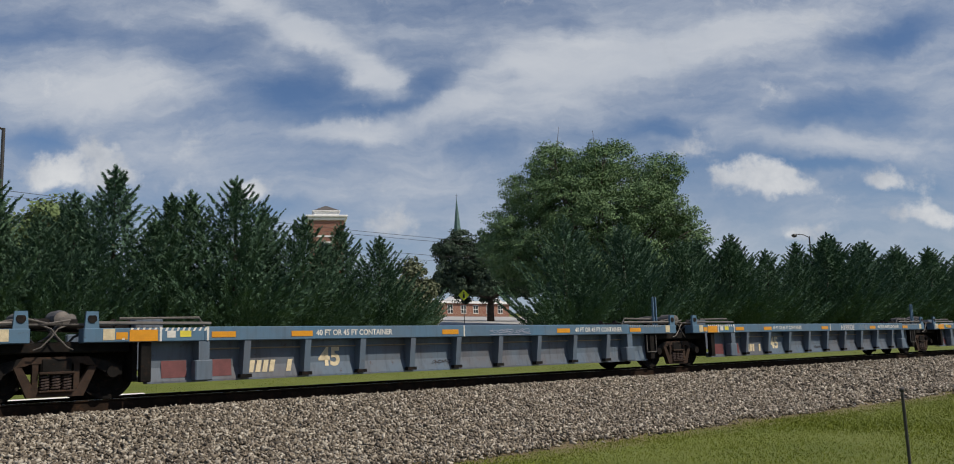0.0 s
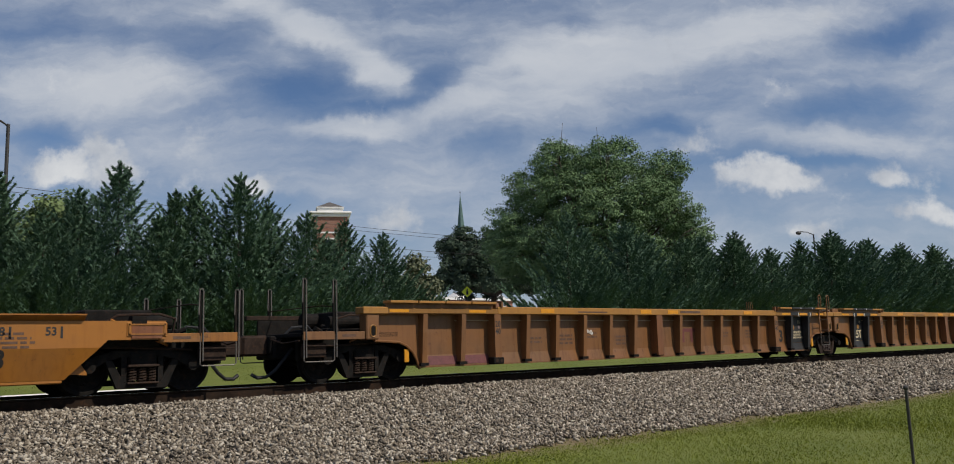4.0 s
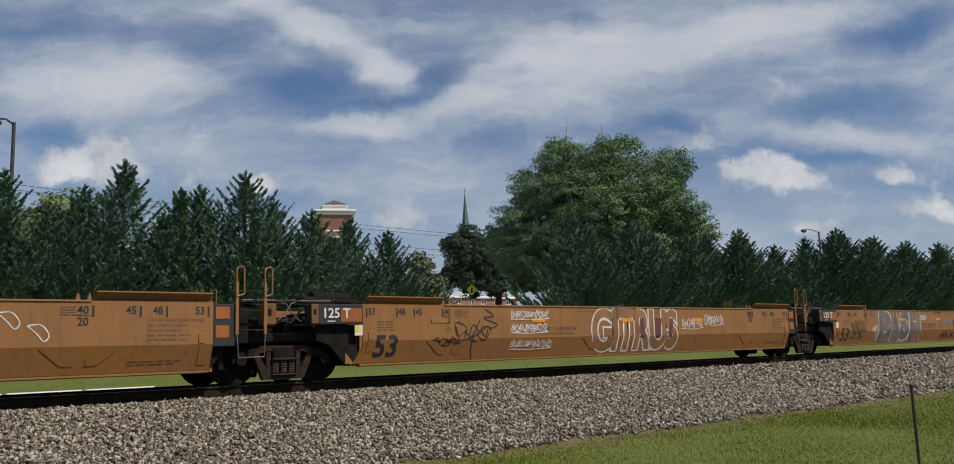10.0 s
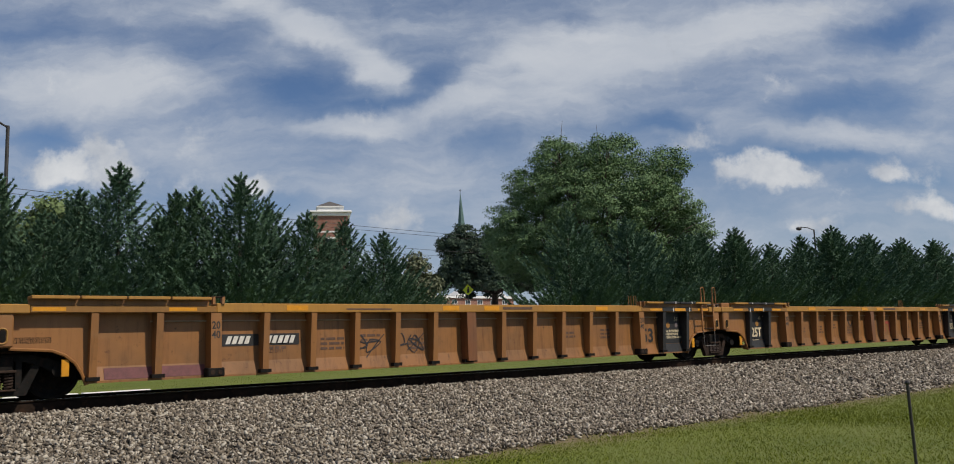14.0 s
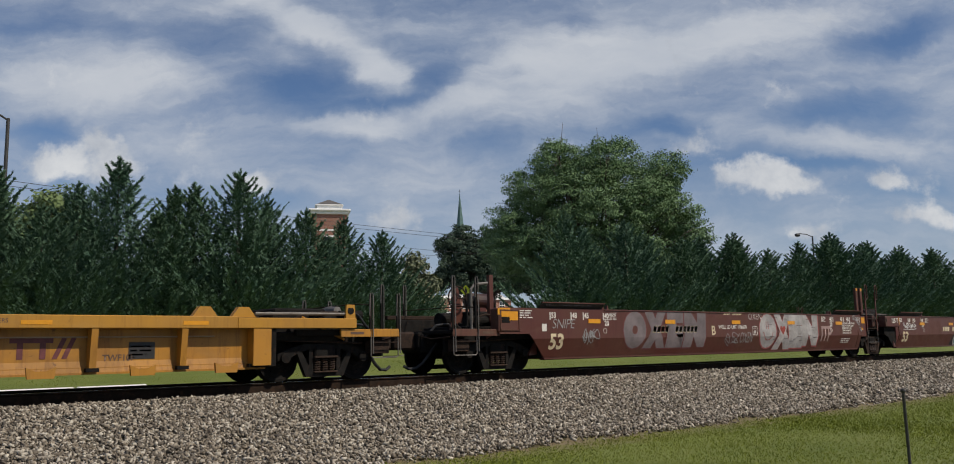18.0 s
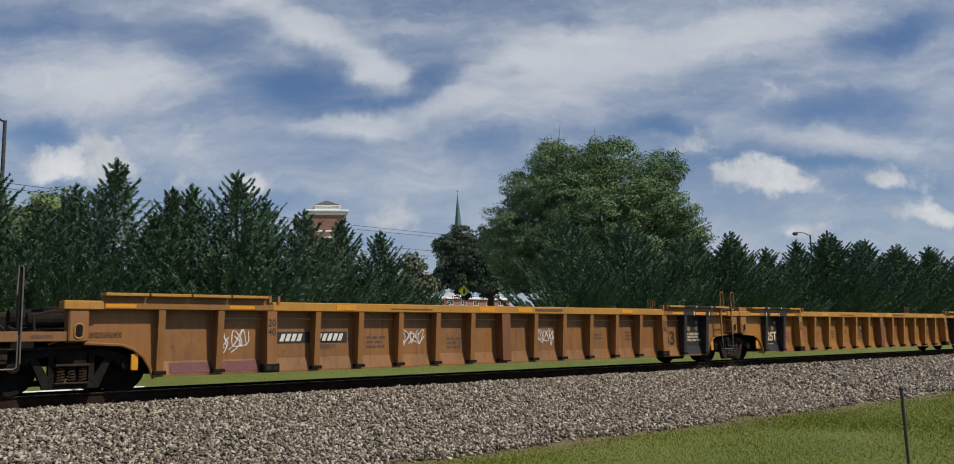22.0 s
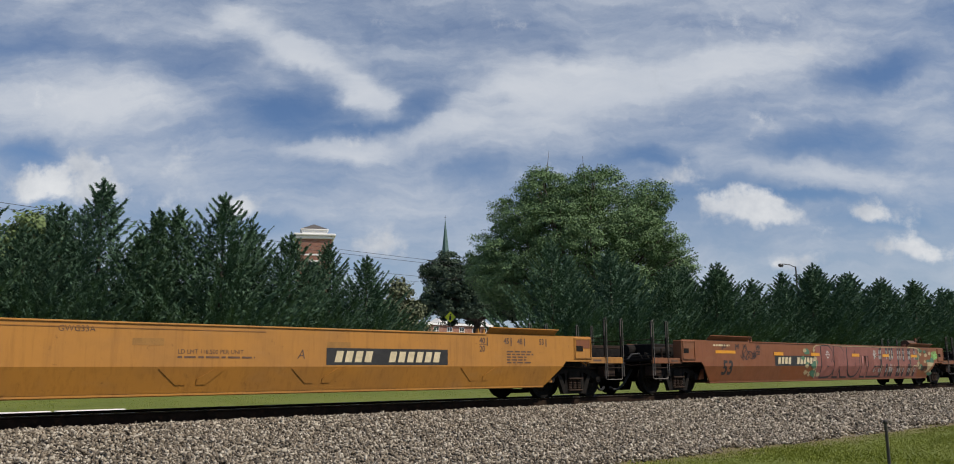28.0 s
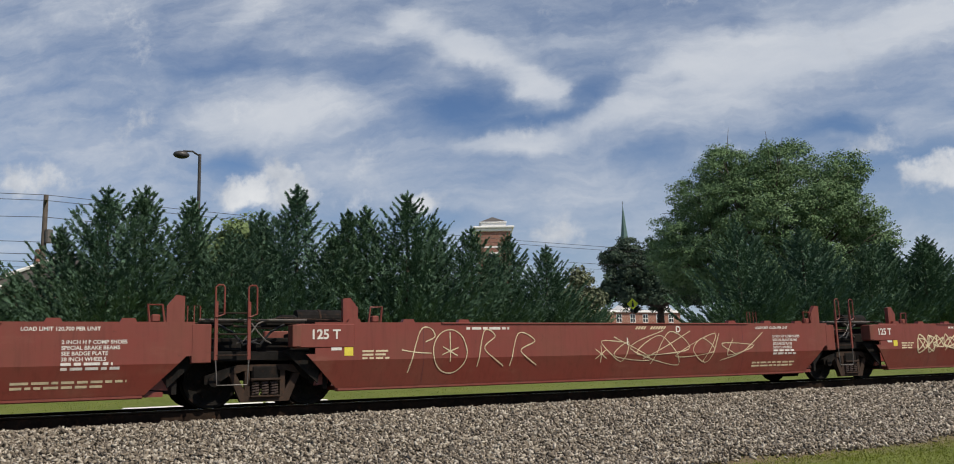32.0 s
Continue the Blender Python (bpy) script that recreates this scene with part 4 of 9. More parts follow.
def school():
    """A long single-storey brick building with white trim on the rise."""
    y = 128.0
    z = ground_z(y) + 0.05
    b = tagged(new("brick_school_building"), "long low red-brick building with white trim and porch", "building")
    b.matrix_basis = pose(104, y, z, 0, 0, 0)
    part("wall", boxed(-6.5, 14.0, 0, 9, 0, 2.55), "brickwork", b)
    part("roof", boxed(-6.9, 14.4, -0.4, 9.4, 2.75, 3.0), "roof_shingle", b)
    part("fascia", boxed(-6.95, 14.45, -0.45, -0.2, 2.5, 2.95), "white_trim", b)
    part("porch_roof", boxed(-13.6, -6.4, -1.6, 4, 2.35, 2.75), "white_trim", b)
    part("porch_wall", boxed(-13.2, -6.5, 3.2, 3.5, 0, 2.35), "brickwork", b)
    for k in range(7):
        part("porch_post", boxed(-13.4 + k * 1.1, -13.25 + k * 1.1, -1.5, -1.35, 0, 2.35), "white_trim", b)
    for k, x in enumerate((-4.4, -1.4, 1.9, 5.0, 8.4, 11.5)):
        w = part("window", boxed(x - 0.65, x + 0.65, -0.06, 0.1, 0.55, 2.2), "white_trim", b)
        for i in (-1, 1):
            for j in (0, 1):
                part("pane", boxed(x + i * 0.31 - 0.26, x + i * 0.31 + 0.26, -0.075, -0.055, 0.66 + j * 0.78, 1.34 + j * 0.78), "dark_glass", w)
    for k, x in enumerate((0.4, 10.0)):
        d = part("gable", plate(bmesh.new(), [(x - 1.9, 2.95), (x + 1.9, 2.95), (x, 4.0)], -0.5, 3.0), "white_trim", b)
    part("cupola", boxed(9.2, 10.6, 2.0, 3.4, 3.0, 4.4, 0.05), "white_trim", b)
    h = tagged(new("brick_house"), "red-brick house with a pale gable behind the cypresses", "house")
    h.matrix_basis = pose(0.6, 60, ground_z(60), 0, 0, 12)
    part("wall", boxed(-1.5, 8.0, 0, 7, 0, 3.4), "brickwork", h)
    part("roof", plate(bmesh.new(), [(-2.0, 3.4), (8.5, 3.4), (3.2, 5.6)], -0.3, 7.6), "roof_shingle", h)
    bm = bmesh.new()
    rod(bm, (-2.1, -0.35, 3.35), (3.2, -0.35, 5.6), 0.12, 6)
    part("rake_board", bm, "white_trim", h)
    part("eave", boxed(-2.1, -0.6, -0.4, -0.25, 3.2, 3.45), "white_trim", h)
    part("chimney", boxed(1.6, 2.0, 1.0, 1.5, 3.5, 6.0), "brickwork", h)


school()


def crossing_sign():
    y = 66.0
    s = tagged(new("pedestrian_crossing_sign"), "yellow diamond pedestrian crossing sign on a post", "sign")
    z = ground_z(y)
    s.matrix_basis = pose(54.7, y, z, 0, 0, -40)
    top = 6.95 - z
    bm = bmesh.new()
    d = 0.56
    plate(bm, [(0, top), (d, top - d), (0, top - 2 * d), (-d, top - d)], 0, 0.02)
    part("panel", bm, "sign_yellow", s)
    bm = bmesh.new()
    plate(bm, [(-0.10, top - 0.85), (0.12, top - 0.85), (0.10, top - 0.40), (-0.08, top - 0.40)], -0.012, 0.01)
    bmesh.ops.create_circle(bm, cap_ends=True, radius=0.075, segments=10, matrix=Matrix.Translation((0.02, -0.012, top - 0.30)) @ Matrix.Rotation(radians(90), 4, "X"))
    part("symbol", bm, "mark_black", s)
    part("post", rod(bmesh.new(), (0, 0.05, -0.3), (0, 0.05, top - 0.2), 0.035, 8), "galvanised", s)


crossing_sign()


def marker_rods():
    r = tagged(new("marker_rod"), "thin black metal rod standing in the lawn", "rod")
    r.matrix_basis = pose(7.31, 3.18, GRASS_Z)
    bm = rod(bmesh.new(), (0.05, 0.01, -0.15), (0.0, 0, 1.155), 0.0135, 8)
    part("shaft", bm, "lamp_metal", r)
    bm = bmesh.new()
    bmesh.ops.create_uvsphere(bm, u_segments=10, v_segments=6, radius=0.022, matrix=Matrix.Translation((0, 0, 1.165)))
    part("knob", bm, "lamp_metal", r)
    w = tagged(new("white_stake"), "short white stake in the grass behind the track", "stake")
    w.matrix_basis = pose(-2.6, 20.5, ground_z(20.5))
    # white blocks added behind the far rail to stand for its glint
    b = tagged(new("white_barrier"), "white blocks added for the bright glint on the far rail", "barrier")
    b.matrix_basis = pose(4.7, 19.9, ground_z(19.9))
    for q in (-1.55, 0, 1.55):
        part("barrier_block", boxed(q - 0.73, q + 0.73, -0.1, 0.1, -0.1, 0.545, 0.02), "white_trim", b)
    part("stake", boxed(-0.05, 0.05, -0.03, 0.03, -0.1, 0.72, 0.01), "white_trim", w)


marker_rods()


# ---- the train ----
# colours of the car paint
YELLOW, AMBER, TAN = (0.60, 0.30, 0.036), (0.48, 0.205, 0.032), (0.40, 0.20, 0.066)
BROWN, RUST, MINERAL = (0.285, 0.138, 0.056), (0.27, 0.115, 0.050), (0.125, 0.036, 0.030)
RED, ORANGE, BLUE, SLATE = (0.27, 0.062, 0.052), (0.29, 0.105, 0.045), (0.115, 0.26, 0.48), (0.155, 0.235, 0.375)
WHEELS = []                       # every wheelset, to turn as the train rolls


def prism_x(bm, x0, x1, pts):
    """A bar from x0 to x1 with the outline pts (y, z)."""
    a = [bm.verts.new((x0, y, z)) for y, z in pts]
    b = [bm.verts.new((x1, y, z)) for y, z in pts]
    bm.faces.new(a), bm.faces.new(b[::-1])
    for i in range(len(pts)):
        bm.faces.new((a[i], a[(i + 1) % len(pts)], b[(i + 1) % len(pts)], b[i]))
    return bm


SHARED = {}


def shared(key, make, mat, smooth=False):
    if key not in SHARED:
        SHARED[key] = mesh_of(make(), mat, key if isinstance(key, str) else key[0], smooth)
    return SHARED[key]


def wheel_bm(r):
    bm = bmesh.new()
    for s in (-1, 1):
        prof = [(0.70, r + 0.026), (0.725, r + 0.026), (0.735, r), (0.83, r - 0.004), (0.83, r - 0.055), (0.80, r - 0.075), (0.775, r * 0.62), (0.80, r * 0.36), (0.835, r * 0.30), (0.835, 0.06)]
        lathe(bm, [(s * y, q) for y, q in prof], (0, 0), 30)
    rod(bm, (0, -1.02, 0), (0, 1.02, 0), 0.075, 10)
    # rim holes and spokes of dirt that show the turning
    for s in (-1, 1):
        for k in range(5):
            a = k * math.tau / 5
            rod(bm, (math.cos(a) * r * 0.55, s * 0.77, math.sin(a) * r * 0.55), (math.cos(a) * r * 0.55, s * 0.81, math.sin(a) * r * 0.55), r * 0.055, 6)
    return bm


def side_frame_bm(y):
    """Cast side frame: a bowed top bar, sloping legs, columns and a spring pocket."""
    bm = bmesh.new()
    t = 0.12
    plate(bm, [(-0.62, 0.58), (-0.50, 0.74), (0.50, 0.74), (0.62, 0.58), (0.46, 0.60), (0.40, 0.63), (-0.40, 0.63), (-0.46, 0.60)], y, t)
    plate(bm, [(-0.64, 0.58), (-0.52, 0.58), (-0.31, 0.20), (0.31, 0.20), (0.52, 0.58), (0.64, 0.58), (0.43, 0.09), (-0.43, 0.09)], y, t)
    for s in (-1, 1):
        plate(bm, [(s * 0.27, 0.19), (s * 0.36, 0.24), (s * 0.36, 0.64), (s * 0.27, 0.64)], y + 0.01, t - 0.02)
    return bm


def frame_arm_bm(y, s):
    return plate(bmesh.new(), [(s * 0.49, 0.735), (s * 0.78, 0.655), (s * 1.05, 0.55), (s * 1.05, 0.41), (s * 0.80, 0.45), (s * 0.57, 0.59)], y + 0.012, 0.10)


def truck(unit, x, r=0.43, iron="black_steel", springs="spring_steel"):
    """A two-axle truck under a unit, at x along it."""
    t = part("truck_bolster", shared("bolster", lambda: boxed(-0.24, 0.24, -1.15, 1.15, 0.46, 0.72, 0.03), "black_steel"), "black_steel", unit, "black cast-iron bolster")
    t.matrix_basis = pose(x, 0, 0)
    for s, y in ((-1, -1.13), (1, 1.01)):
        part("side_frame", shared(("side_frame", y, iron), lambda: side_frame_bm(y), iron), iron, t)
        for a in (-1, 1):
            part("frame_arm", shared(("frame_arm", y, a), lambda: frame_arm_bm(y, a), "black_steel"), "black_steel", t)
            part("bearing_cap", shared(("bearing_cap", a, s), lambda: rod(bmesh.new(), (a * 0.89, s * 1.0, r), (a * 0.89, s * 1.17, r), 0.10, 14), "black_steel", False), "black_steel", t)
    part("brake_beam", shared("brake_beam", lambda: boxed(-0.27, 0.27, -1.20, -1.13, 0.455, 0.50, 0.01), "frame_brown"), "frame_brown", t)
    part("spring_seat", shared("spring_seat", lambda: boxed(-0.27, 0.27, -1.19, -1.0, 0.165, 0.20, 0.01), "frame_brown"), "frame_brown", t)
    for k, a in enumerate((-0.17, 0.0, 0.17)):
        def coil(a=a):
            pts = [(a + 0.066 * math.cos(q * math.tau / 8), -1.09 + 0.055 * math.sin(q * math.tau / 8), 0.20 + q * 0.0058) for q in range(46)]
            return pipe(bmesh.new(), pts, 0.018, 5)
        part("spring", shared(("spring", k, springs), coil, springs), springs, t)
    for a in (-0.89, 0.89):
        w = part("wheelset", shared(("wheelset", r), lambda: wheel_bm(r), "wheel_steel"), "wheel_steel", t)
        w.matrix_basis = pose(a, 0, r)
        WHEELS.append((w, unit, x + a, a, r))
    return t


def ladder(unit, x0, x1, y, z0, z1, colour, tall=2.05, mat="paint"):
    """Two stiles with hand loops on top, rungs and a drop step."""
    for x in (x0, x1):
        part("ladder_stile", boxed(x - 0.03, x + 0.03, y - 0.012, y + 0.025, z0, tall - 0.28, 0.006), mat, unit, colour=colour)
        part("grab_iron", pipe(bmesh.new(), [(x - 0.02, y - 0.02, tall - 0.55), (x - 0.02, y - 0.02, tall - 0.04), (x + 0.02, y - 0.02, tall), (x + 0.10, y - 0.02, tall), (x + 0.13, y - 0.02, tall - 0.04), (x + 0.13, y - 0.02, tall - 0.5), (x, y - 0.02, tall - 0.55)], 0.016, 6), mat, unit, colour=colour)
    for k in range(3):
        part("rung", rod(bmesh.new(), (x0, y, z0 + 0.08 + k * 0.36), (x1, y, z0 + 0.08 + k * 0.36), 0.014, 6), "rusty_iron", unit)
    bm = pipe(bmesh.new(), [(x0, y, z0), (x0 + 0.03, y, z0 - 0.42), (x1 - 0.02, y, z0 - 0.42), (x1, y, z0)], 0.013, 5)
    part("drop_step", bm, "galvanised", unit)


def coupler_end(unit, s, c, colour, deck=1.02, post=2.05, box_face=True, machine=0, zt=1.55):
    """End platform, hand posts, sill steps, drawbar coupler and hoses, beyond the truck at s * c."""
    f = lambda x: s * (c + x)
    part("end_sill", boxed(f(-1.2), f(1.75), -0.34, 0.34, 0.62, 0.98, 0.02), "black_steel", unit)
    part("end_platform", boxed(f(0.85), f(1.62), -1.40, 1.40, deck - 0.09, deck - 0.01, 0.01), "black_steel", unit)
    part("platform_lip", boxed(f(0.90), f(1.60), -1.46, -1.40, deck - 0.155, deck + 0.01, 0.008), "paint_dirty", unit, "worn step plate", colour=colour)
    part("side_beam", boxed(f(0.18), f(0.895), -1.45, -1.38, deck - 0.155, deck + 0.005, 0.008), "paint_dirty", unit, colour=colour)
    part("beam_print", boxed(f(0.40), f(0.72), -1.4535, -1.4495, deck - 0.10, deck - 0.05), "mark_brown", unit)
    part("inner_beam", boxed(f(-0.75), f(0.86), -1.30, -1.20, deck - 0.12, deck, 0.01), "black_steel", unit)
    for y in (-1.44, 1.40):
        for x in (0.90, 1.58):
            part("hand_post", boxed(f(x) - 0.030, f(x) + 0.030, y - 0.01, y + 0.035, deck - 0.05, post, 0.008), "black_steel", unit)
            hook = [(f(x) + 0.035, y - 0.035, deck - 0.50), (f(x) + 0.035, y - 0.035, post - 0.03), (f(x) + 0.015, y - 0.035, post + 0.02), (f(x) - 0.03, y - 0.02, post + 0.02), (f(x) - 0.04, y - 0.01, post - 0.45)]
            part("grab_iron", pipe(bmesh.new(), hook, 0.013, 6), "galvanised", unit)
        part("sill_step", pipe(bmesh.new(), [(f(0.90), y, deck - 0.05), (f(0.90), y, deck - 0.55), (f(0.94), y, deck - 0.58), (f(1.54), y, deck - 0.58), (f(1.58), y, deck - 0.55), (f(1.58), y, deck - 0.05)], 0.013, 6), "galvanised", unit)
        part("step_rung", rod(bmesh.new(), (f(0.90), y, deck - 0.27), (f(1.58), y, deck - 0.27), 0.012, 6), "rusty_iron", unit)
    part("cross_rail", pipe(bmesh.new(), [(f(0.90), -1.44, deck + 0.50), (f(0.90), -0.9, deck + 0.55), (f(0.90), 1.40, deck + 0.55)], 0.012, 6), "rusty_iron", unit)
    part("far_rail", boxed(f(-1.15), f(1.50), 1.28, 1.40, zt - 0.19, zt - 0.09, 0.01), "rusty_iron", unit)
    # plain black plates added to fill the dark gaps behind and below the deck
    part("far_guard", boxed(f(-1.0), f(1.30), 1.14, 1.20, deck - 0.1, zt - 0.2, 0.01), "black_steel", unit)
    part("side_guard", boxed(f(0.55), f(1.50), -0.98, -0.92, 0.46, deck - 0.1, 0.02), "black_steel", unit)
    part("step_box", boxed(f(1.00), f(1.45), -1.30, -1.05, deck - 0.50, deck - 0.22, 0.015), "rusty_iron", unit)
    # brake machinery on the end, all black
    part("machinery_bed", boxed(f(-1.1), f(0.72), -0.85, 0.85, deck - 0.12, deck + 0.10, 0.02), "black_steel", unit)
    part("machinery_box", boxed(f(-0.85), f(0.35), -0.55, 0.60, deck + 0.10, deck + 0.46, 0.03), "black_steel", unit)
    part("brake_cylinder", rod(bmesh.new(), (f(-0.10), -0.75, deck + 0.22), (f(0.62), -0.70, deck + 0.22), 0.13, 14), "black_steel", unit)
    part("small_reservoir", rod(bmesh.new(), (f(-0.2), 0.25, deck + 0.28), (f(0.7), 0.25, deck + 0.28), 0.17, 14), "black_steel", unit)
    part("pipe_bend", pipe(bmesh.new(), [(f(0.55), -1.0, deck - 0.05), (f(0.60), -1.02, deck + 0.28), (f(0.30), -1.05, deck + 0.36), (f(-0.4), -1.0, deck + 0.34), (f(-0.7), -0.9, deck + 0.15)], 0.024, 6), "rusty_iron", unit)
    part("pipe_bend", pipe(bmesh.new(), [(f(0.75), -0.5, deck - 0.1), (f(1.0), -0.52, deck + 0.15), (f(1.35), -0.5, deck + 0.12), (f(1.62), -0.45, deck - 0.15)], 0.028, 6), "hose_rubber", unit)
    part("brake_rod", rod(bmesh.new(), (f(-1.0), -1.15, deck - 0.20), (f(0.9), -1.10, deck - 0.28), 0.022, 6), "rusty_iron", unit)
    part("draft_gear", boxed(f(0.7), f(1.70), -0.42, 0.42, 0.50, 0.95, 0.04), "black_steel", unit)
    bm = boxed(f(1.70), f(2.28), -0.19, 0.19, 0.58, 1.0, 0.05)
    part("coupler", bm, "rusty_iron", unit, "rusty knuckle coupler")
    bm = pipe(bmesh.new(), [(f(1.3), -0.45, 0.72), (f(1.5), -0.45, 0.50), (f(1.68), -0.42, 0.28), (f(1.85), -0.37, 0.16), (f(2.02), -0.33, 0.15), (f(2.14), -0.3, 0.22)], 0.036, 7)
    part("air_hose", bm, "hose_rubber", unit, "black rubber air hose")
    part("cut_lever", pipe(bmesh.new(), [(f(1.66), -1.40, 0.86), (f(1.70), -0.8, 0.82), (f(1.74), -0.2, 0.93)], 0.016, 5), "rusty_iron", unit)
    for k in range(5):
        part("brake_lever", rod(bmesh.new(), (f(-0.7 + 0.33 * k), -0.9 + 0.3 * (k % 3), deck - 0.02), (f(-0.4 + 0.33 * k), -0.7 + 0.3 * (k % 2), deck + 0.10 + 0.05 * (k % 2)), 0.05, 7), "black_steel", unit)
    part("valve_box", boxed(f(-0.1) - 0.3, f(-0.1) + 0.3, -0.6, 0.2, deck - 0.1, deck + 0.12, 0.02), "black_steel", unit)
    part("pipe_run", pipe(bmesh.new(), [(f(-0.6), -1.25, deck + 0.25), (f(-0.2), -1.25, deck + 0.05), (f(0.4), -1.2, deck - 0.2)], 0.022, 6), "paint", unit, colour=colour)
    if machine:
        part("air_reservoir", rod(bmesh.new(), (f(-0.55), -0.25, deck + 0.72), (f(0.15), -0.25, deck + 0.72), 0.20, 20), "paint_dirty", unit, "rounded grimy air tank", colour=tuple(q * 0.35 for q in colour), smooth=False)
        part("tank_stand", boxed(f(-0.3), f(0.0), -0.4, -0.1, deck, deck + 0.56), "paint_dirty", unit, colour=colour)
        bm = bmesh.new()
        plate(bm, [(f(0.30), deck), (f(0.75), deck), (f(0.62), deck + 1.0), (f(0.50), deck + 1.05)], -0.3, 0.06)
        part("brake_stand", bm, "paint_dirty", unit, colour=colour)
        bm = bmesh.new()
        pts = [(f(0.62) + 0.28 * math.cos(q * math.tau / 20), -0.42, deck + 0.78 + 0.28 * math.sin(q * math.tau / 20)) for q in range(21)]
        pipe(bm, pts, 0.02, 5)
        for q in range(3):
            rod(bm, (f(0.62), -0.42, deck + 0.78), (f(0.62) + 0.27 * math.cos(q * 2.1), -0.42, deck + 0.78 + 0.27 * math.sin(q * 2.1)), 0.014, 5)
        part("brake_wheel", bm, "rusty_iron", unit, "spoked hand-brake wheel")
        for k in range(4):
            part("valve_pipe", rod(bmesh.new(), (f(0.2 + 0.15 * k), -0.8, deck), (f(0.25 + 0.12 * k), -0.75, deck + 0.6 + 0.1 * (k % 2)), 0.035, 6), "black_steel", unit)


def well_core(unit, lx, rx, zb, zt, colour, left, right):
    """Floor, far side and dark end frames of a container well between the trucks at lx and rx."""
    part("well_floor", boxed(lx + 1.5, rx - 1.5, -1.25, 1.25, zb + 0.02, zb + 0.10), "paint_dirty", unit, colour=colour)
    part("far_side", boxed(lx + 0.9, rx - 0.9, 1.32, 1.48, zb + 0.2, zt - 0.02, 0.02), "paint_dirty", unit, colour=colour)
    for s, x in ((-1, lx), (1, rx)):
        part("end_bulkhead", boxed(x - s * 1.28, x - s * 1.36, -1.24, 1.24, zb + 0.05, zt - 0.1), "black_steel", unit)
        part("body_bolster", boxed(x - s * 1.25, x + s * 0.28, -1.18, 1.18, 0.80, 0.98, 0.02), "black_steel", unit)


def artic_end(unit, s, a, colour, zt, male, step=0.0):
    f = lambda x: s * (a + x)
    part("end_frame", boxed(f(-1.3), f(-0.12), -0.9, 0.9, 0.98, zt - 0.25, 0.02), "black_steel", unit)
    part("articulation", boxed(f(-0.5), f(0.16), -0.36, 0.36, 0.55, 0.92, 0.05), "rusty_iron", unit)
    for k in range(6):
        y = -1.2 + 0.42 * k
        part("pipe", rod(bmesh.new(), (f(-0.95), y, zt + 0.01), (f(-0.15), y, zt + 0.03 + 0.03 * (k % 2)), 0.022, 6), "rusty_iron" if k % 2 else "black_steel", unit)
    part("pipe", rod(bmesh.new(), (f(-0.95), -1.3, zt + 0.05), (f(0.25), -1.3, zt + 0.05), 0.016, 6), "galvanised", unit)
    part("junction_box", boxed(f(-0.62), f(-0.30), -0.95, -0.55, zt - 0.04, zt + 0.09, 0.02), "black_steel", unit)
    part("pale_hose", pipe(bmesh.new(), [(f(-0.2), -1.28, zt + 0.04), (f(-0.05), -1.32, zt - 0.02), (f(0.05), -1.33, zt - 0.16), (f(0.2), -1.32, zt - 0.32), (f(0.3), -1.28, zt - 0.36)], 0.013, 6), "galvanised", unit)
    bm = pipe(bmesh.new(), [(f(-0.6), -1.1, zt - 0.02), (f(-0.35), -1.12, zt - 0.15), (f(-0.15), -1.12, zt - 0.38), (f(0.1), -1.1, zt - 0.3)], 0.024, 6)
    part("hose", bm, "hose_rubber", unit)
    if male:
        ladder(unit, f(-1.06 + step), f(-0.50 + step), -1.53, 0.82, 1.55, colour, 2.1)
        for x in (-0.75, -0.5):
            part("far_grab_iron", pipe(bmesh.new(), [(f(x), 1.45, zt), (f(x), 1.45, zt + 0.5), (f(x) + 0.12, 1.45, zt + 0.5), (f(x) + 0.12, 1.45, zt)], 0.014, 5), "paint", unit, colour=colour)


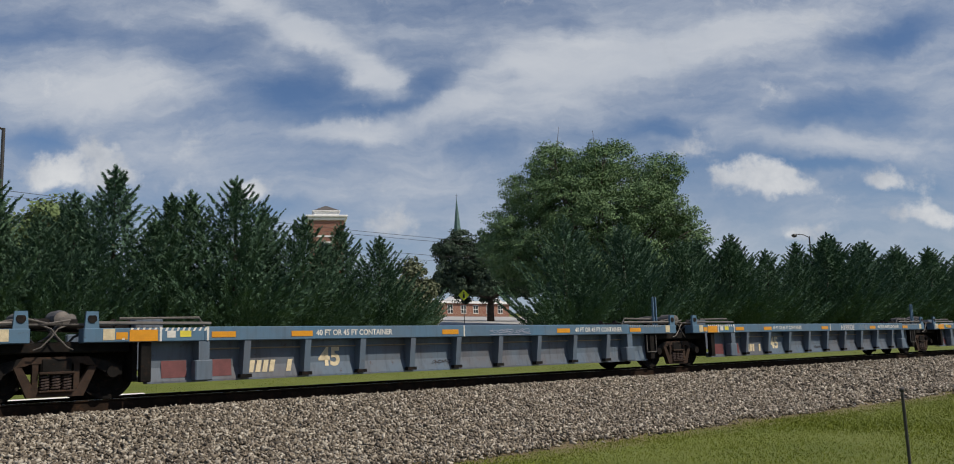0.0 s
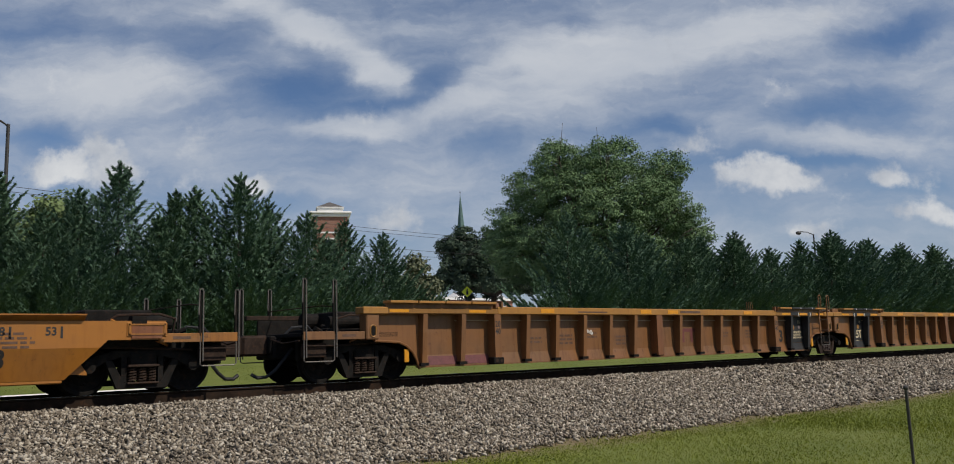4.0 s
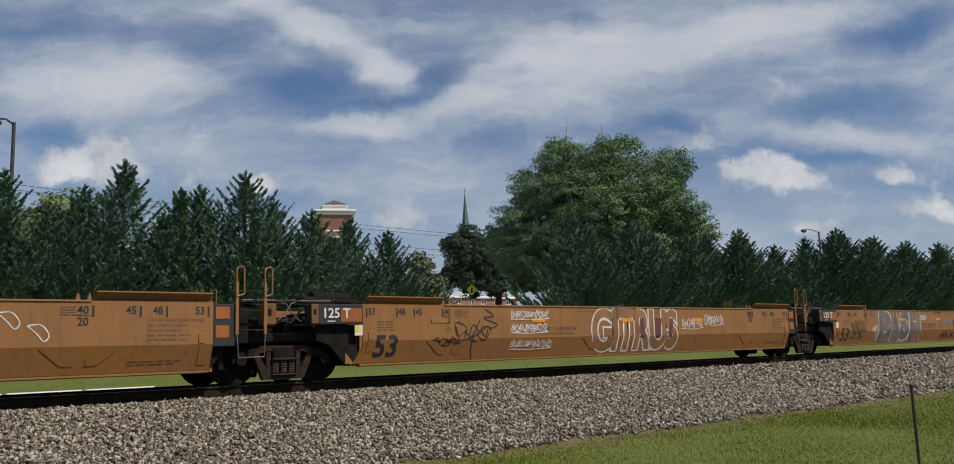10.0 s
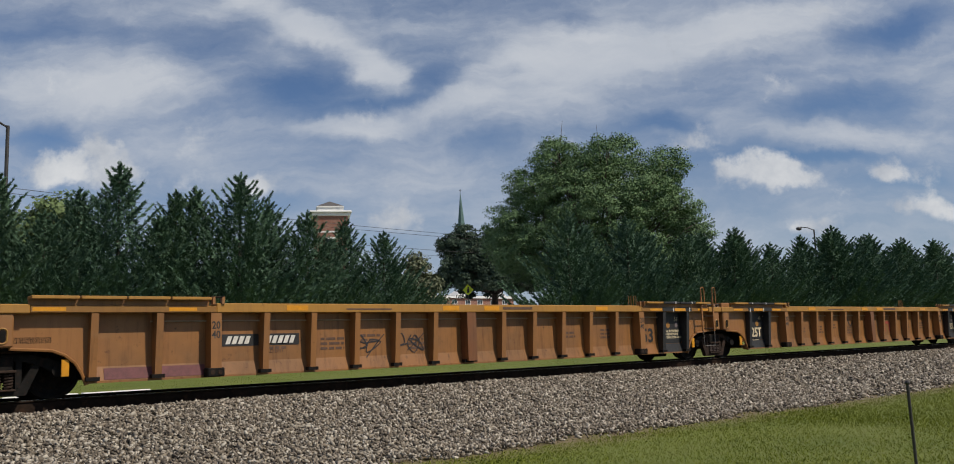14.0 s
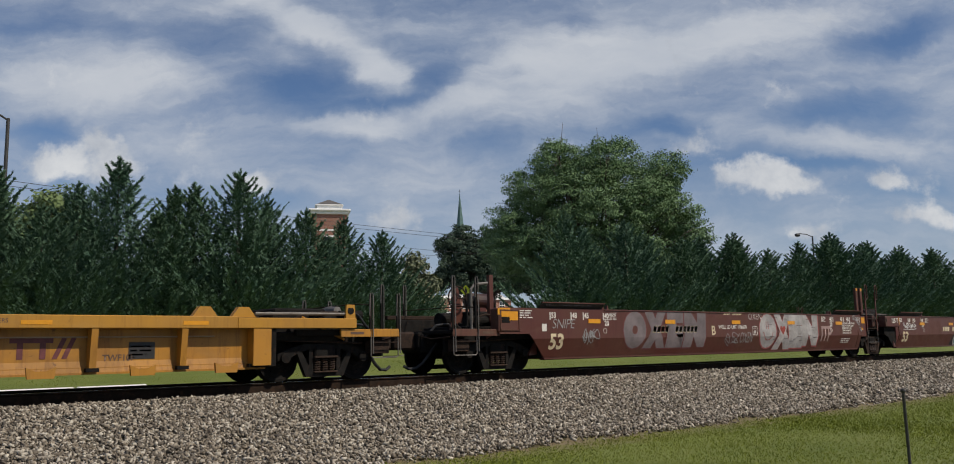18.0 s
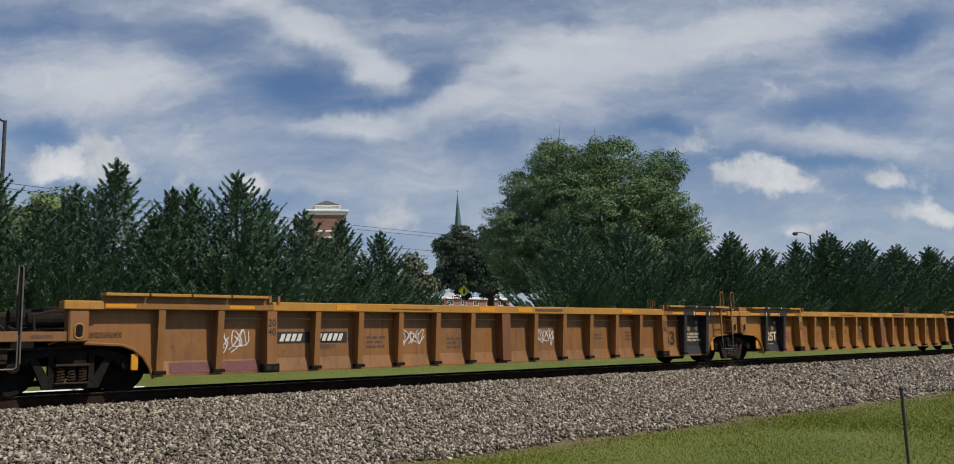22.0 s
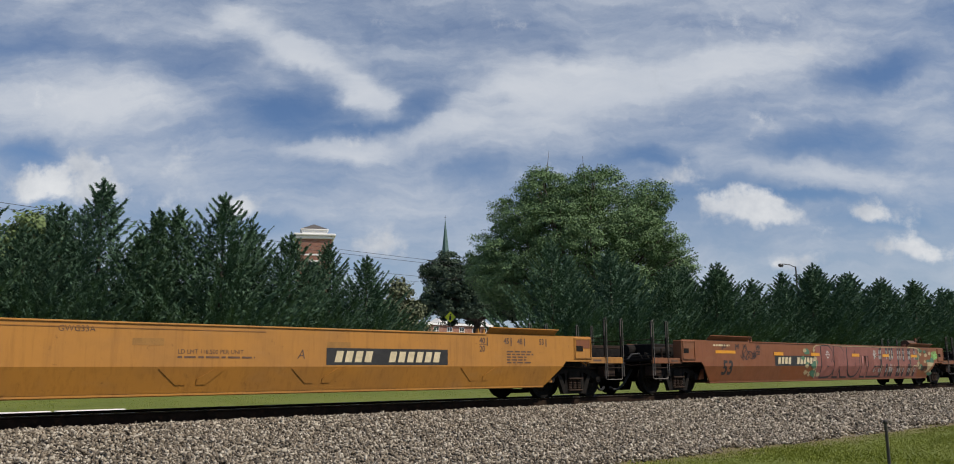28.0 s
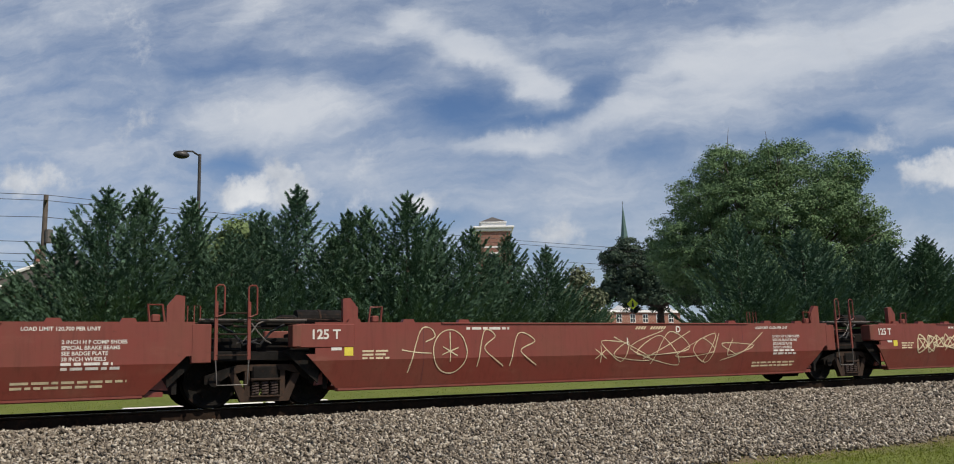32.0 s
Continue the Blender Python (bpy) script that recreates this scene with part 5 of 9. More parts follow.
# -- ribbed wells --
def ribbed(left, right, colour, chord=None, k=None):
    """A well with ribbed sides under a deep top chord; left and right say how each end joins on."""
    unit = new("well_car")
    zt, zc, zb = k["zt"], k["zc"], k["zb"]
    ends = {-1: left, 1: right}
    dist = {-1: k["c"] if left == "coupler" else k["al"], 1: k["c"] if right == "coupler" else k["ar"]}
    lx, rx = -dist[-1], dist[1]
    chord = chord or colour
    well_core(unit, lx, rx, zb, zt, colour, left, right)
    ribs, hw = k["ribs"], k["hw"]
    part("side_sheet", plate(bmesh.new(), [(-hw, 0.50), (hw, 0.50), (hw, zc + 0.02), (-hw, zc + 0.02)], -1.225, 0.02), "paint_dirty", unit, colour=colour)
    slope = lambda z: -1.225 - 0.05 * max(0.0, (0.50 - z)) / 0.23
    part("lower_sheet", plate(bmesh.new(), [(-hw, zb), (hw, zb), (hw, 0.50), (-hw, 0.50)], slope, 0.02), "paint_dirty", unit, colour=colour)
    part("bottom_angle", boxed(-hw, hw, -1.30, -1.10, zb - 0.02, zb + 0.015), "paint_dirty", unit, colour=colour)
    part("side_pipe", rod(bmesh.new(), (-hw + 1.0, -1.262, zc - 0.14), (hw - 1.0, -1.262, zc - 0.14), 0.013, 6), "paint", unit, colour=(0.5, 0.42, 0.33))
    part("top_chord", boxed(-k["mid"], k["mid"], -1.50, -1.20, zc, zt, 0.012), "paint", unit, colour=chord)
    for x, w, dark in ribs:
        for q in ((-1, 1) if x else (1,)):
            bm = prism_x(bmesh.new(), q * x - w / 2, q * x + w / 2, [(-1.485, zc), (-1.21, zc), (-1.21, zb + 0.03), (-1.485 if w >= 0.2 else -1.40, zb + 0.05)])
            part("rib", bm, "mark_black" if dark == 1 and k["arch"] and ends[q] == "artic" else "paint_dirty" if dark else "paint", unit, colour=RUST if dark == 2 else colour)
            part("rib_foot", boxed(q * x - w / 2 - 0.05, q * x + w / 2 + 0.05, -1.42, -1.30, zb + 0.02, zb + 0.085), "black_steel", unit)
    for s in (-1, 1):
        d = dist[s]
        out = 9.66 if k["arch"] else d + (0.62 if ends[s] == "coupler" else -0.30)
        if k["arch"]:
            pts = [(s * x, z) for x, z in ((hw - 0.02, zb - 0.02), (hw + 0.06, zb - 0.04), (hw + 0.13, 0.40), (hw + 0.24, 0.58), (hw + 0.40, 0.71), (hw + 0.60, 0.79), (out - 0.30, 0.83), (out - 0.30, zc + 0.01), (hw - 0.02, zc + 0.01))]
            part("arch_plate", plate(bmesh.new(), pts, -1.30, 0.025), "paint", unit, colour=colour)
            part("arch_rim", pipe(bmesh.new(), [(x, -1.33, z) for x, z in pts[1:7]], 0.028, 6), "paint", unit, colour=colour)
            part("arch_pad", boxed(s * (hw + 0.32), s * (hw + 0.44), -1.315, -1.28, 0.36, 0.64, 0.01), "reflector_yellow", unit, "worn yellow pad")
            part("end_post", boxed(s * (out - 0.33), s * (out - 0.01), -1.49, -1.20, 0.85, zc, 0.025), "paint", unit, colour=colour)
            x0 = s * (out - 0.17)
            part("post_slot", plate(bmesh.new(), [(x0 + 0.05 * math.cos(q * math.tau / 16), 1.03 + (0.05 if q < 8 else -0.05) + 0.05 * math.sin(q * math.tau / 16)) for q in range(16)], -1.496, 0.012), "black_steel", unit)
            rim = [(x0 + 0.07 * math.cos(q * math.tau / 16), -1.497, 1.03 + (0.05 if q % 16 < 8 else -0.05) + 0.07 * math.sin(q * math.tau / 16)) for q in range(17)]
            part("slot_rim", pipe(bmesh.new(), rim, 0.013, 5), "paint", unit, colour=chord)
            part("end_chord", boxed(s * k["mid"], s * (out - 0.55), -1.50, -1.20, zc, zt - 0.05, 0.012), "paint", unit, colour=tuple(q * 0.7 for q in chord))
            part("end_cap", boxed(s * (out - 0.545), s * (out + 0.08), -1.52, -1.20, zc - 0.01, zt - 0.03, 0.015), "paint", unit, colour=chord)
            part("post_foot", boxed(s * k["mid"] - 0.16, s * k["mid"] + 0.16, -1.50, -1.28, zb - 0.01, zb + 0.15, 0.02), "black_steel", unit)
            for q in (-0.07, 0.07):
                part("foot_eye", rod(bmesh.new(), (s * k["mid"] + q, -1.508, zb + 0.07), (s * k["mid"] + q, -1.49, zb + 0.07), 0.042, 10), "rusty_iron", unit)
            if ends[s] == "artic":
                for q in (7.42, 8.18):
                    part("white_mark", boxed(s * q - 0.018, s * q + 0.018, -1.615, -1.29, zt + 0.107, zt + 0.112), "mark_white", unit)
                    part("white_mark", boxed(s * q - 0.018, s * q + 0.018, -1.512, -1.502, zc - 0.005, zt - 0.055), "mark_white", unit)
                    part("white_mark", boxed(s * q - 0.018, s * q + 0.018, -1.612, -1.602, zt + 0.052, zt + 0.104), "mark_white", unit)
                if s < 0:
                    part("end_box", boxed(s * (out - 0.52), s * (out - 0.10), -1.40, -0.95, zt - 0.03, zt + 0.10, 0.015), "paint", unit, colour=colour)
            # raised tray over the end of the well
            t0, t1 = k["mid"] + 0.12, min(k["mid"] + 3.1, out - 0.25)
            part("tray_side", boxed(s * t0, s * t1, -1.45, -1.41, zt - 0.06, zt + 0.05), "paint_dirty", unit, colour=colour)
            cut = 4
            for q in range(cut):
                a, b = t0 + (t1 - t0) * q / cut + 0.015, t0 + (t1 - t0) * (q + 1) / cut - 0.015
                part("tray_flange", boxed(s * a, s * b, -1.60, -1.30, zt + 0.05, zt + 0.105, 0.008), "mark_black" if q in (1, 2) and ends[s] == "artic" else "paint", unit, colour=chord)
            for x in (t0 + 0.25, t1 - 0.55):
                part("reflector", boxed(s * x, s * (x + 0.5), -1.504, -1.498, zc + 0.03, zt - 0.08), "reflector_yellow", unit)
            for q in (-0.09, 0.09):
                part("container_guide", plate(bmesh.new(), [(s * k["mid"] + q, zt - 0.02), (s * k["mid"] + q + 0.05, zt - 0.02), (s * k["mid"] + q + 0.05, zt + 0.12), (s * k["mid"] + q, zt + 0.10)], -1.53, 0.10), "paint_dirty", unit, colour=colour)
            part("guide_pin", rod(bmesh.new(), (s * k["mid"] - 0.12, -1.5, zt + 0.11), (s * k["mid"] + 0.15, -1.5, zt + 0.11), 0.014, 5), "rusty_iron", unit)
        else:
            part("end_chord", boxed(s * k["mid"], s * (out - 0.1), -1.50, -1.20, zc, zt - 0.02, 0.012), "paint", unit, colour=chord)
            part("end_panel", boxed(s * (hw - 0.02), s * (hw + 0.16), -1.44, -1.30, zb + 0.02, zc, 0.01), "black_steel", unit)
            part("lift_ear", plate(bmesh.new(), [(s * (out - 0.35), zt - 0.03), (s * (out - 0.12), zt - 0.03), (s * (out - 0.14), zt + 0.26), (s * (out - 0.33), zt + 0.26)], -1.48, 0.06), "paint", unit, colour=chord)
            part("ear_eye", rod(bmesh.new(), (s * (out - 0.235), -1.487, zt + 0.14), (s * (out - 0.235), -1.41, zt + 0.13), 0.075, 14), "black_steel", unit)
            part("drive_rod", rod(bmesh.new(), (s * (out - 0.3), -1.42, zt + 0.07), (s * (out - 2.3), -1.42, zt + 0.06), 0.03, 7), "galvanised", unit)
            for q in range(4):
                part("brake_lever", rod(bmesh.new(), (s * (out - 0.5 - 0.35 * q), -1.0 + 0.3 * q, zt - 0.02), (s * (out - 0.8 - 0.35 * q), -0.8 + 0.2 * q, zt + 0.12), 0.06, 7), "black_steel", unit)
            part("gear_box", boxed(s * (out - 1.6), s * (out - 0.9), -0.7, 0.6, zt - 0.1, zt + 0.10, 0.03), "black_steel", unit)
            part("gear_cover", lathe(bmesh.new(), [(-0.75, 0.02), (-0.74, 0.09), (-0.45, 0.11), (-0.2, 0.09), (-0.19, 0.02)], (s * (out - 0.10), zt + 0.17), 14), "galvanised", unit, "dull grey metal cover")
            part("brake_cylinder", rod(bmesh.new(), (s * (out - 0.15), -0.9, zt + 0.06), (s * (out + 0.40), -0.85, zt + 0.08), 0.10, 12), "black_steel", unit)
            part("bent_hose", pipe(bmesh.new(), [(s * (out + 0.05), -1.05, zt + 0.15), (s * (out + 0.2), -1.1, zt + 0.05), (s * (out + 0.35), -1.12, zt - 0.15), (s * (out + 0.5), -1.1, zt - 0.25)], 0.026, 6), "hose_rubber", unit)
        if ends[s] == "coupler":
            coupler_end(unit, s, d, colour, machine=0, zt=zt, post=2.05 if k["arch"] else 1.75)
            truck(unit, s * d, 0.43, "black_steel", "rusty_iron")
        else:
            artic_end(unit, s, d, colour, zt, s == 1 and k["arch"])
            if s == 1 and k["arch"]:
                part("joint_cover", lathe(bmesh.new(), [(-1.12, 0.05), (-1.10, 0.30), (-1.02, 0.36), (1.02, 0.36), (1.12, 0.30)], (d + 0.02, 1.20), 24), "black_steel", unit, "black domed cover over the joint")
                part("cover_rim", lathe(bmesh.new(), [(-1.06, 0.362), (-1.0, 0.372), (-0.96, 0.362)], (d + 0.02, 1.20), 24), "rusty_iron", unit)
            if s == 1:
                truck(unit, s * d + k.get("tx", 0.0), 0.47, "frame_brown" if k.get("tx") else "rusty_iron")
    # small yellow reflectors along the chord
    for x in k["reflect"]:
        part("reflector", boxed(x - 0.23, x + 0.23, -1.507, -1.499, zc + (0.035 if zt - zc < 0.2 else 0.06), zt - (0.035 if zt - zc < 0.2 else 0.09)), "reflector_yellow", unit)
    return unit


def rib_list(step, n, mid, wide=0.13, tail=(), centre=(0.26, 2)):
    out = [(0.0, *centre)] + [(step * q, wide, 0) for q in range(1, n)]
    return out + [(mid, 0.20, 0)] + [(x, wide, 1) for x in tail]


RIB53 = dict(zt=1.56, zc=1.39, zb=0.25, hw=8.14, mid=6.03, c=9.48, al=9.70, ar=9.80, arch=True, ribs=rib_list(1.005, 6, 6.03, 0.12, (7.04, 8.12)), reflect=(-4.4, -0.6, 0.6, 4.4))
BLUE45 = dict(tx=0.1, zt=1.21, zc=0.955, zb=0.25, hw=6.86, mid=5.92, c=8.43, al=8.375, ar=8.375, arch=False, ribs=rib_list(1.27, 5, 5.92, 0.13, (), (0.13, 0)), reflect=(-5.56, -3.96, -0.27, 3.35, 6.15))
BLUE40 = dict(BLUE45, hw=6.2, mid=5.3, c=7.4, al=7.5, ar=7.5, ribs=rib_list(1.27, 4, 5.3, 0.13, (), (0.13, 0)))
LOW40 = dict(zt=1.26, zc=1.04, zb=0.30, hw=6.25, mid=5.6, c=7.65, al=7.65, ar=7.65, arch=False, ribs=[(0.05, 0.06, 0), (1.55, 0.11, 0), (3.1, 0.11, 0), (4.62, 0.11, 0), (6.1, 0.36, 0)], reflect=(-4.8, -2.2, 2.2, 4.8))


# -- smooth-sided wells --
def smooth(left, right, colour, k, low=False, tank=(0, 0)):
    """A well with plate sides: upright above, sloping inwards below a crease."""
    unit = new("well_car")
    zt, zk, zb, hw = k["zt"], k["zk"], k["zb"], k["hw"]
    ends = {-1: left, 1: right}
    dist = {-1: k["c"] if left == "coupler" else k["al"], 1: k["c"] if right == "coupler" else k["ar"]}
    well_core(unit, -dist[-1], dist[1], zb, zt, colour, left, right)
    reach = {s: dist[s] + (0.25 if ends[s] == "coupler" else -1.05) for s in (-1, 1)}
    body, low_edge = {}, {}
    for e in (-1, 1):
        if ends[e] == "artic" and k.get("end"):
            reach[e] = k["end"]
            body[e], low_edge[e] = [(e * k["end"], zk)], [(e * k["end"], zb + 0.06), (e * k["end"], zk)]
        else:
            body[e] = [(e * reach[e], zk + 0.12), (e * (hw + 0.62), zk + 0.12), (e * (hw + 0.5), zk)]
            low_edge[e] = [(e * hw, zb + 0.06), (e * (hw + 0.5), zk)]
    bm = plate(bmesh.new(), body[-1] + body[1][::-1] + [(reach[1], zt), (-reach[-1], zt)], -1.50, 0.03)
    part("side_plate", bm, "paint", unit, colour=colour)
    slope = hull(k)
    part("lower_plate", plate(bmesh.new(), [low_edge[-1][0], low_edge[1][0], low_edge[1][1], low_edge[-1][1]], slope, 0.03), "paint", unit, colour=colour)
    part("bottom_sill", boxed(-hw + 0.02, hw - 0.02, -1.325, -1.15, zb, zb + 0.075, 0.018), "paint", unit, colour=colour)
    part("sill_seam", boxed(-hw + 0.05, hw - 0.05, -1.332, -1.32, zb + 0.072, zb + 0.080), "paint_dirty", unit, colour=tuple(q * 0.5 for q in colour))
    part("top_lip", boxed(-hw + 2.1, hw - 2.1, -1.525, -1.40, zt - 0.035, zt, 0.008), "paint", unit, colour=colour)
    for s in (-1, 1):
        d = dist[s]
        t0, t1 = hw - 2.05, min(hw + 0.25, reach[s] - 0.05)
        if k["tray"]:
            tray = lambda z: -1.44 - 0.16 * max(0, z - zt + 0.01) / k["tray"]
            part("tray", plate(bmesh.new(), [(s * t0, zt - 0.01), (s * t1, zt - 0.01), (s * t1, zt + k["tray"]), (s * t0, zt + k["tray"])], tray, 0.03), "mark_black" if k.get("bright") else "paint_dirty", unit, "flared container guide tray", colour=colour)
            part("tray_edge", boxed(s * t0, s * t1, -1.615, -1.56, zt + k["tray"] - 0.012, zt + k["tray"] + 0.01), "paint", unit, colour=colour)
            bm = bmesh.new()
            for q in (-0.09, 0.09):
                plate(bm, [(s * (t0 - 0.16) + q - 0.04, zt - 0.01), (s * (t0 - 0.16) + q + 0.04, zt - 0.01), (s * (t0 - 0.16) + q + 0.01, zt + 0.11), (s * (t0 - 0.16) + q - 0.01, zt + 0.11)], -1.46, 0.08)
            part("container_guide", bm, "paint_dirty", unit, colour=colour)
        else:
            for q in (0.3, 1.4, 2.6):
                part("top_lug", plate(bmesh.new(), [(s * (hw - q) - 0.13, zt), (s * (hw - q) + 0.13, zt), (s * (hw - q) + 0.10, zt + 0.06), (s * (hw - q) - 0.10, zt + 0.06)], -1.5, 0.12), "paint", unit, colour=colour)
            g = hw + (0.30 if s > 0 else -0.40)
            part("guide_horn", plate(bmesh.new(), [(s * g, zt), (s * (g + 0.29), zt), (s * (g + 0.29), zt + 0.44), (s * (g + 0.15), zt + 0.46), (s * g, zt + 0.27)], -1.42, 0.10), "paint", unit, colour=colour)
            b = g - (0.27 if s > 0 else 0.45)
            part("guide_bracket", pipe(bmesh.new(), [(s * b, -1.42, zt), (s * (b - 0.03), -1.42, zt + 0.29), (s * (b + 0.20), -1.42, zt + 0.29), (s * (b + 0.24), -1.42, zt)], 0.022, 5), "paint", unit, colour=colour)
            part("bracket_block", boxed(s * (b + 0.03), s * (b + 0.17), -1.43, -1.30, zt, zt + 0.13, 0.02), "paint", unit, colour=colour)
        if ends[s] == "coupler" or not k.get("end"):
            part("corner_gusset", plate(bmesh.new(), [(s * (hw + 0.12), zb + 0.14), (s * (hw + 0.38), zb + 0.12), (s * (hw + 0.38), zb + 0.16), (s * (hw + 0.20), zb + 0.42), (s * (hw + 0.12), zb + 0.44)], -1.22, 0.05), "paint", unit, colour=colour)
        if ends[s] == "coupler":
            # control box at the end of the side
            x0, x1 = s * (d + 0.28), s * (d - 0.42)
            part("control_box", boxed(x0, x1, -1.515, -1.20, zk + 0.16, zt - 0.02, 0.02), "paint", unit, colour=colour)
            xa, xb = sorted((x0, x1))
            bm = bmesh.new()
            for p in (box, ):
                p(bm, xa + 0.04, xb - 0.04, -1.532, -1.512, zt - 0.075, zt - 0.05)
                p(bm, xa + 0.04, xb - 0.04, -1.532, -1.512, zk + 0.20, zk + 0.225)
                p(bm, xa + 0.04, xa + 0.065, -1.532, -1.512, zk + 0.20, zt - 0.05)
                p(bm, xb - 0.065, xb - 0.04, -1.532, -1.512, zk + 0.20, zt - 0.05)
            part("box_frame", bm, "paint_dirty", unit, colour=colour)
            part("box_sight", boxed(xa + 0.09, xa + 0.34, -1.526, -1.512, zk + 0.38, zk + 0.52, 0.004), "black_steel", unit)
            part("box_label", boxed(xa + 0.09, xb - 0.09, -1.521, -1.512, zt - 0.30, zt - 0.09), "reflector_yellow" if k.get("bright") else "paint_dirty", unit, colour=ORANGE)
            coupler_end(unit, s, d, colour, machine=tank[0 if s < 0 else 1], zt=zt, post=k.get("post", 2.05))
            truck(unit, s * d, 0.43, "black_steel", "rusty_iron")
        elif k.get("end"):
            flat_end(unit, s, d, colour, k)
            artic_end(unit, s, d, colour, zt, False)
        else:
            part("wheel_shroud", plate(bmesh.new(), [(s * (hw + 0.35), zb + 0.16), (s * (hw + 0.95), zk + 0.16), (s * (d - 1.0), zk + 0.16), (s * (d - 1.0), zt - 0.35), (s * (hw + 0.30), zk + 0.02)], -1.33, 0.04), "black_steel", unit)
            if s == -1:
                part("number_box", boxed(-d + k.get("nb", 0.5), -d + k.get("nb", 0.5) + k.get("nw", 0.9), -1.515, -1.25, zt - 0.46, zt - 0.03, 0.015), "mark_black" if k.get("blackbox") else "paint", unit, colour=colour)
                part("box_hatch", boxed(-d + k.get("nb", 0.5) - 0.08, -d + k.get("nb", 0.5) + 0.08, -1.53, -1.25, zt - 0.44, zt - 0.05, 0.01), "paint_dirty", unit, colour=colour)
            else:
                part("corner_panel", boxed(d - 1.10, d - 0.78, -1.505, -1.3, zk + 0.0, zt - 0.04, 0.01), "mark_black" if k.get("blackbox") else "paint", unit, colour=colour)
            artic_end(unit, s, d, colour, zt, s == 1, 0.35 if k is RED40 else 0.0)
        if ends[s] == "artic":
            if s == -1:
                part("air_reservoir", rod(bmesh.new(), (-d + 1.05, -0.30, zt + 0.14), (-d + 1.95, -0.30, zt + 0.14), 0.17, 16), "black_steel", unit, "black rounded air tank")
                part("tank_strap", lathe(bmesh.new(), [(-0.02, 0.18), (0.02, 0.18)], (0, 0), 16), "rusty_iron", unit).matrix_basis = pose(-d + 1.5, -0.30, zt + 0.14, 0, 0, 90)
                part("valve_body", boxed(-d + 0.62, -d + 0.95, -0.75, -0.40, zt - 0.02, zt + 0.18, 0.04), "black_steel", unit)
                part("tank_pipe", pipe(bmesh.new(), [(-d + 1.95, -0.30, zt + 0.14), (-d + 2.10, -0.45, zt + 0.10), (-d + 2.05, -0.9, zt + 0.06), (-d + 1.2, -1.1, zt + 0.07), (-d + 0.5, -1.15, zt + 0.10), (-d + 0.1, -1.15, zt + 0.0)], 0.018, 6), "rusty_iron", unit)
            if s == 1:
                truck(unit, s * d + k.get("tx", 0.0), 0.47, "frame_brown" if k.get("tx") else "rusty_iron")
    if k.get("braces"):
        for x in k["braces"]:
            for q in (-1, 1):
                pts = [(x + q * 0.10, zb + 0.20), (x + q * 0.28, zb + 0.20), (x + q * 0.62, zk - 0.04), (x + q * 0.40, zk - 0.04), (x + q * 0.10, zb + 0.30)]
                part("brace", plate(bmesh.new(), pts, lambda z: slope(z) - 0.012, 0.02), "paint", unit, colour=colour)
    return unit


